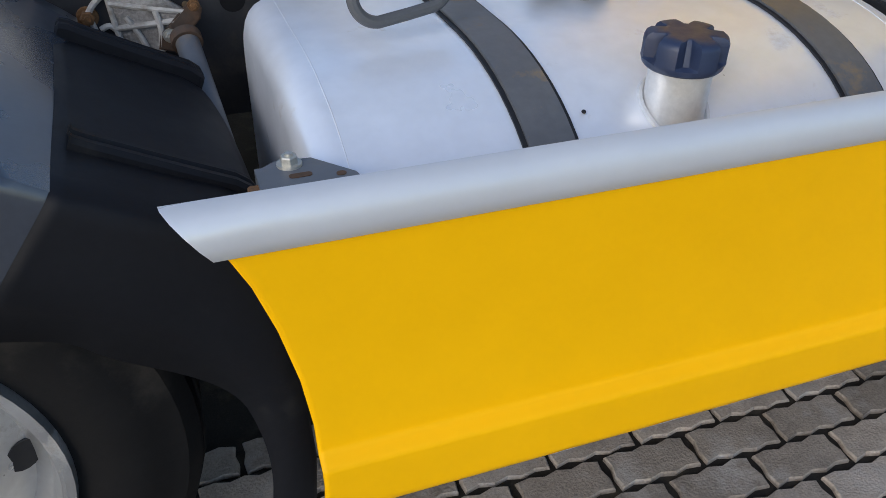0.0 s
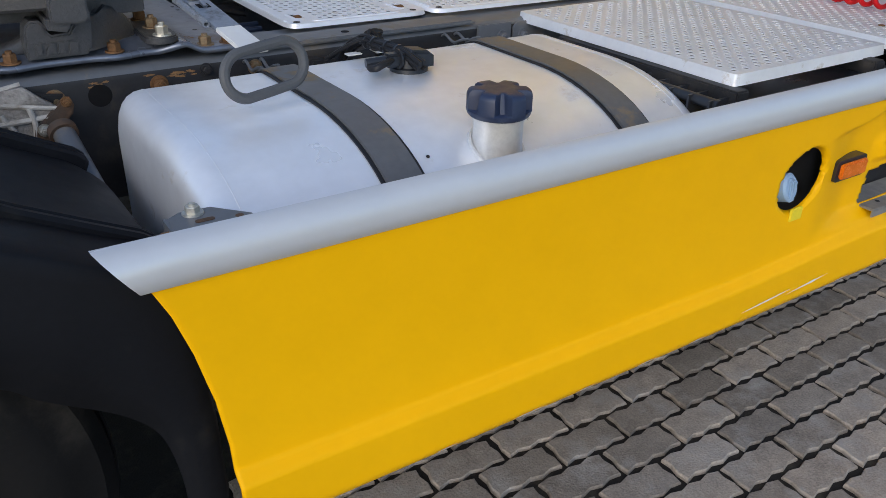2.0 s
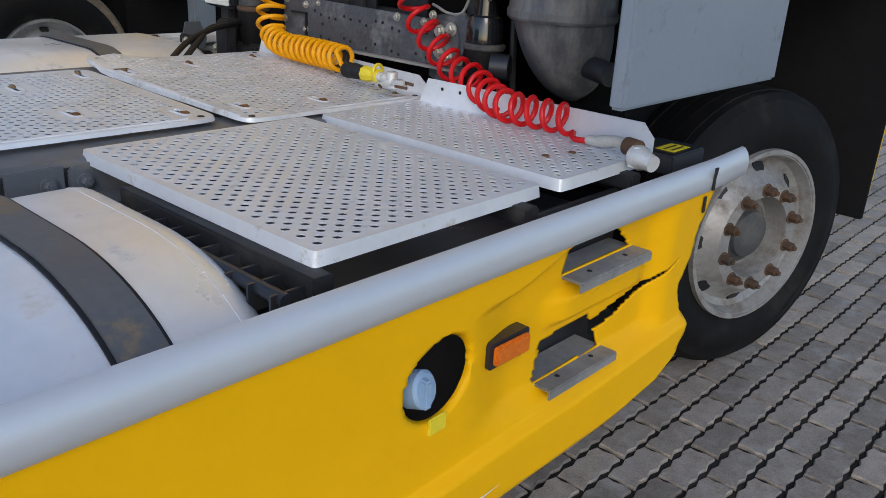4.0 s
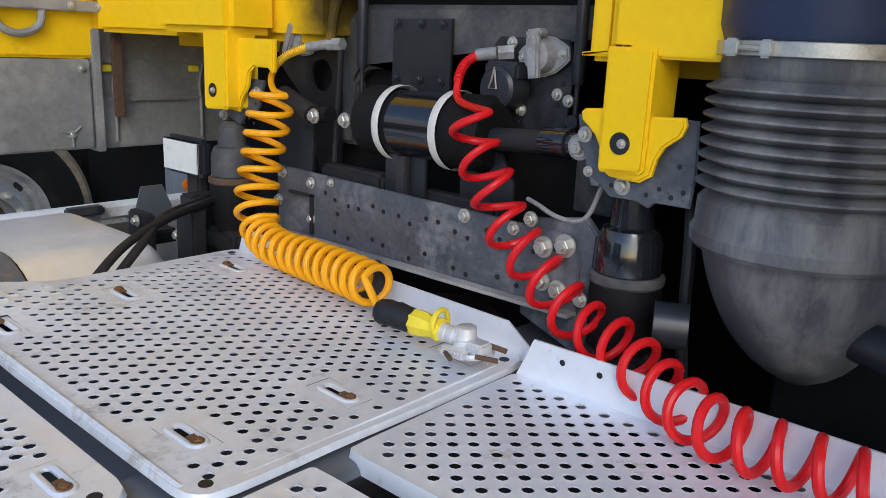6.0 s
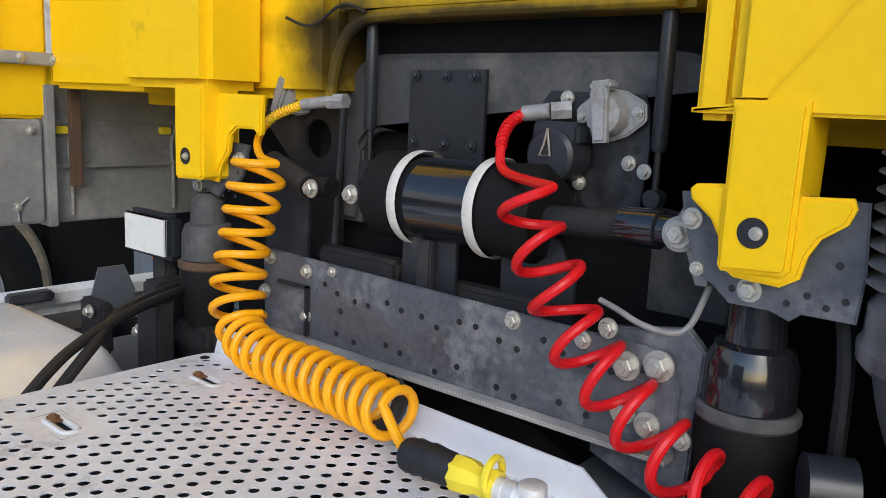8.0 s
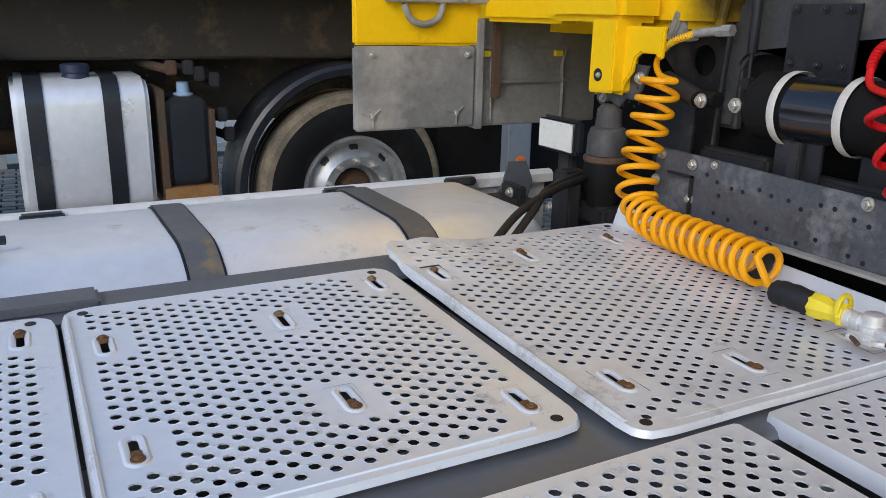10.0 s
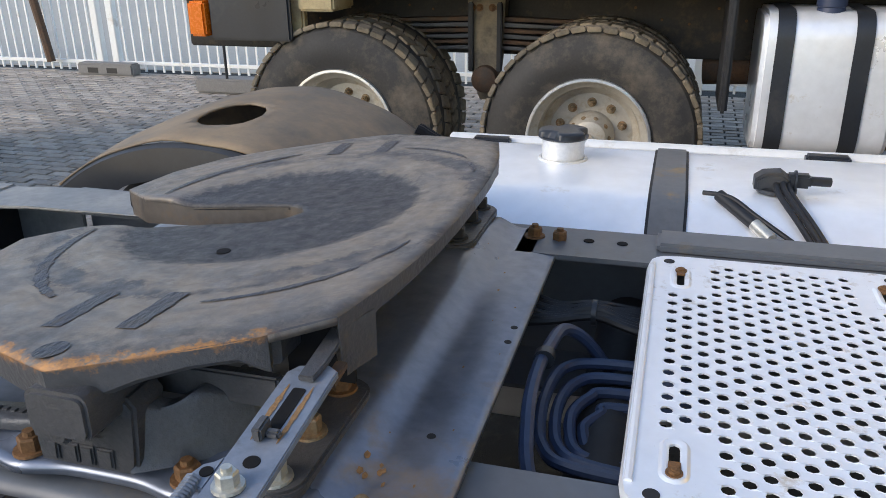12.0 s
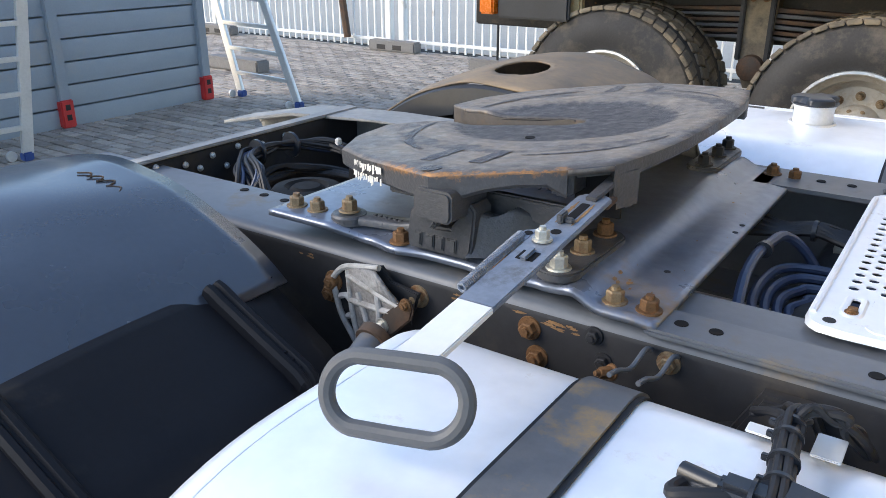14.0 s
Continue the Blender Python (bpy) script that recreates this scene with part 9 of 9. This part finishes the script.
rod(bm, (-3.75, 8.35, 0.15), (-3.75, 8.35, 0.75), 0.014, 8)
part("pole", bm, HOSE_B, ft)
bm = bmesh.new()
rod(bm, (-3.75, 8.35, 0.55), (-3.75, 8.35, 0.70), 0.017, 8)
part("band", bm, RED, ft, "red band")
bm = bmesh.new()
tube(bm, spline([(-6.9, 9.22, 2.2), (-6.85, 9.22, 1.4), (-6.72, 9.2, 0.7), (-6.62, 9.18, 0.12)], 8), 0.05, 8)
tagged(part("hanging_strap", bm, RUSTY, None), "brown webbing strap hanging on the fence", "strap")

stand2 = thing("shutter_stand", (-5.3, 4.0, 0.0), "grey ribbed steel panels leaning in a stand with red feet", "panel stand")
for k in range(14):
    z = -0.03 + 0.176 * k
    bm = bmesh.new()
    prism(bm, [(-5.275, z + 0.006), (-5.262, z + 0.012), (-5.260, z + 0.164), (-5.262, z + 0.170), (-5.275, z + 0.174), (-5.31, z + 0.176), (-5.31, z)], "y", 1.6, 5.54)
    part("rib_panel", bm, SHUTTER, stand2)
for y in (2.72, 4.16, 5.57):
    bm = bmesh.new()
    box(bm, (-5.29, y - 0.045, 0.12), (-5.22, y + 0.045, 2.55), 0.006)
    part("post", bm, SHUTTER, stand2)
    bm = bmesh.new()
    box(bm, (-5.30, y - 0.055, 0.0), (-5.205, y + 0.055, 0.22), 0.01)
    rf = part("red_foot", bm, RED, stand2, "red plastic foot")
    for z in (0.06, 0.14):
        bm = bmesh.new()
        box(bm, (-5.206, y - 0.02, z), (-5.2025, y + 0.02, z + 0.045))
        part("pocket", bm, HOSE_B, rf)
ft = thing("fence_foot", (-6.2, 6.9, 0), "grey concrete block behind the shutter stand", "fence foot", "fence feet")
bm = bmesh.new()
box(bm, (-6.75, 6.82, 0.0), (-5.90, 7.02, 0.14), 0.02)
part("block", bm, CONCRETE, ft)


def ladder(a, b, top, label):
    """A step ladder's leaning side from its two feet to its top."""
    a, b, top = Vector(a), Vector(b), Vector(top)
    ob = thing("step_ladder", (a + b) / 2, label, "ladder", "ladders")
    w = (b - a)
    ta, tb = top - w * 0.32, top + w * 0.32
    for p, q in ((a, ta), (b, tb)):
        bm = bmesh.new()
        d = (q - p)
        m = Matrix.Translation(p) @ d.to_track_quat("Z", "Y").to_matrix().to_4x4()
        box(bm, (-0.018, -0.038, 0.05), (0.018, 0.038, d.length), 0.004, m)
        part("stile", bm, LADDER, ob)
        bm = bmesh.new()
        box(bm, (p.x - 0.035, p.y - 0.035, 0.0), (p.x + 0.035, p.y + 0.035, 0.06), 0.010)
        part("blue_foot", bm, BLUE, ob, "blue plastic foot")
        bm = bmesh.new()
        lathe(bm, (p.x - 0.06, p.y - 0.08, 0.036), (1, 0, 0), [(0, 0.036), (0.020, 0.036)], 18)
        part("castor", bm, LADDER, ob)
    for k in range(1, 9):
        t = 0.235 * k / (ta - a).length
        bm = bmesh.new()
        p, q = a.lerp(ta, t), b.lerp(tb, t)
        d = q - p
        m = Matrix.Translation(p) @ d.to_track_quat("X", "Z").to_matrix().to_4x4()
        box(bm, (0, -0.02, -0.016), (d.length, 0.02, 0.016), 0.004, m)
        part("rung", bm, LADDER, ob)
    return ob


ladder((-5.08, 5.85, 0), (-4.24, 5.75, 0), (-5.45, 5.8, 2.3), "aluminium step ladder with castors and blue feet")
ladder((-4.62, 2.45, 0), (-4.55, 3.42, 0), (-4.55, 3.45, 2.4), "aluminium step ladder standing beside the grey panels")

# ---- block paving ----
LX, LY = 0.2155, 0.1006


def paver_mesh(name, teeth, h=0.012):
    """A block with zigzag sides."""
    hx, hy = LX / 2 - 0.008, LY / 2 - 0.0078
    pts = []
    if teeth:
        za = 0.0045
        top = [(-hx + 2 * hx * i / 6, za if i % 2 else -za) for i in range(6)]
        pts += [(x, -hy + d) for x, d in top]
        pts += [(hx + d, -hy + 2 * hy * i / 3) for i, d in ((0, 0), (1, 0.0035), (2, -0.0035))]
        pts += [(-x, hy + d) for x, d in [(-hx + 2 * hx * i / 6, (za if i % 2 else -za)) for i in range(6)]]
        pts += [(-hx + d, hy - 2 * hy * i / 3) for i, d in ((0, 0), (1, 0.0035), (2, -0.0035))]
    else:
        pts = [(-hx, -hy), (hx, -hy), (hx, hy), (-hx, hy)]
    k = len(pts)
    vs = [(x * 0.965, y * 0.94, 0.0) for x, y in pts] + [(x, y, -0.005) for x, y in pts] + [(x, y, -0.02) for x, y in pts]
    fs = [list(range(k))] + [[i, i + k, (i + 1) % k + k, (i + 1) % k] for i in range(k)] + [[i + k, i + 2 * k, (i + 1) % k + 2 * k, (i + 1) % k + k] for i in range(k)]
    return vs, fs


pv, pf = paver_mesh("paver", True)
near_me = bpy.data.meshes.new("paver")
near_me.from_pydata(pv, [], pf)
near_me.materials.append(PAVER)
for p in near_me.polygons:
    p.use_smooth = False
paving = thing("pavement", (2.0, 0.2, 0.0), "grey-brown zigzag concrete block paving with dark sandy joints", "pavement", kind="structure")
rest_v, rest_f, far_v, far_f = [], [], [], []
sv, sf = paver_mesh("plain", False)
count = 0
rng = random.Random(4)
ROW0, CROSS0 = 0.930, 2.02
for r in range(-70, 94):
    yc = ROW0 + LY * (r + 0.5)
    for c in range(-58, 40):
        xc = CROSS0 + LX * (c + (0.5 if r % 2 else 0.0) + 0.5)
        yy = yc
        near = 0.1 < xc < 3.6 and -0.35 < yc < 1.15
        mid = -0.6 < xc < 7.0 and -1.9 < yc < 1.4
        far = -9.5 < xc < -0.6 and 1.3 < yc < 9.5
        under = -0.8 < xc < 6.5 and 1.4 <= yc < 9.5
        yard = -9.5 < xc < 9.0 and -5.5 < yc < 9.5
        # no pavers under the tractor: the dark bed stands in for its shade
        if not yard or (-0.6 < xc < 3.9 and 1.45 < yc < 3.4):
            continue
        dz, rx, ry, rz = rng.uniform(-0.003, 0.002), rng.uniform(-1.2, 1.2), rng.uniform(-0.8, 0.8), rng.uniform(-1.2, 1.2)
        if not mid:
            rx, ry = 0.3 * rx, 0.3 * ry
        if near and count < 300:
            ob = bpy.data.objects.new("paver", near_me)
            scene.collection.objects.link(ob)
            ob.parent = paving
            ob.matrix_basis = Matrix.Translation(Vector((xc, yy, dz)) - paving.location) @ pose(0, 0, 0, rx, ry, rz)
            count += 1
            continue
        use_v, use_f, tv, tf = (rest_v, rest_f, pv, pf) if mid else (far_v, far_f, sv, sf)
        base = len(use_v)
        m = pose(xc, yy, dz, rx, ry, rz)
        for v in tv:
            use_v.append(tuple(m @ Vector(v)))
        use_f.extend([[i + base for i in f] for f in tf])
for nm, vs, fs in (("outer_pavers", rest_v, rest_f), ("far_pavers", far_v, far_f)):
    me = bpy.data.meshes.new(nm)
    me.from_pydata([tuple(Vector(v) - paving.location) for v in vs], [], fs)
    me.materials.append(PAVER_REST)
    ob = new(nm, me)
    ob.parent = paving
    ob["kind"] = "stuff"

# ---- final places of the groups ----


def about(c, shift, turn, size):
    """A small turn and resize about a point, then a shift; turns in degrees about x, y and z."""
    scale = Matrix.Diagonal((size[0], size[1], size[2], 1.0))
    return Matrix.Translation(Vector(c) + Vector(shift)) @ pose(0, 0, 0, *turn) @ scale @ Matrix.Translation(-Vector(c))


# the near side of the tractor: skirt, tank, mudguard, wheels and what hangs on them
SIDE = about((1.23, 1.112, 0.673), (-0.075, -0.089, 0.014), (-0.32, -0.24, -0.80), (0.983, 0.983, 0.983))
for ob in [skirt, brk, adblue, support, box_thing, axle, front_axle, arch_blackout, blk, near_fairing]:
    ob.matrix_basis = SIDE @ ob.matrix_basis
# the mudguard slopes down to the outside
GUARD = about((-0.1, 1.16, 0.95), (-0.05, 0.0, -0.038), (2.5, 0, 0), (1.0, 1.0, 1.0))
for ob in [near_guard] + stems:
    ob.matrix_basis = GUARD @ ob.matrix_basis
mb.matrix_basis = Matrix.Translation((-0.014, 0.035, -0.008)) @ mb.matrix_basis
# the deck plates dip towards the near rail
for ob in (deck_a, deck_b):
    ob.matrix_basis = about((0.85, 2.03, 0.985), (0.004, 0.030, -0.013), (1.2, 0, 0), (1.0, 1.0, 1.0)) @ ob.matrix_basis
p3.matrix_basis = about((2.0, 2.05, 0.985), (0.0, 0.0, -0.014), (1.5, 0, 0), (1.0, 1.0, 1.0)) @ p3.matrix_basis
paving.matrix_basis = about((2.602, 0.626, 0.0), (-0.095, -0.097, 0.0), (0, 0, -0.67), (0.984, 0.984, 1.0)) @ paving.matrix_basis
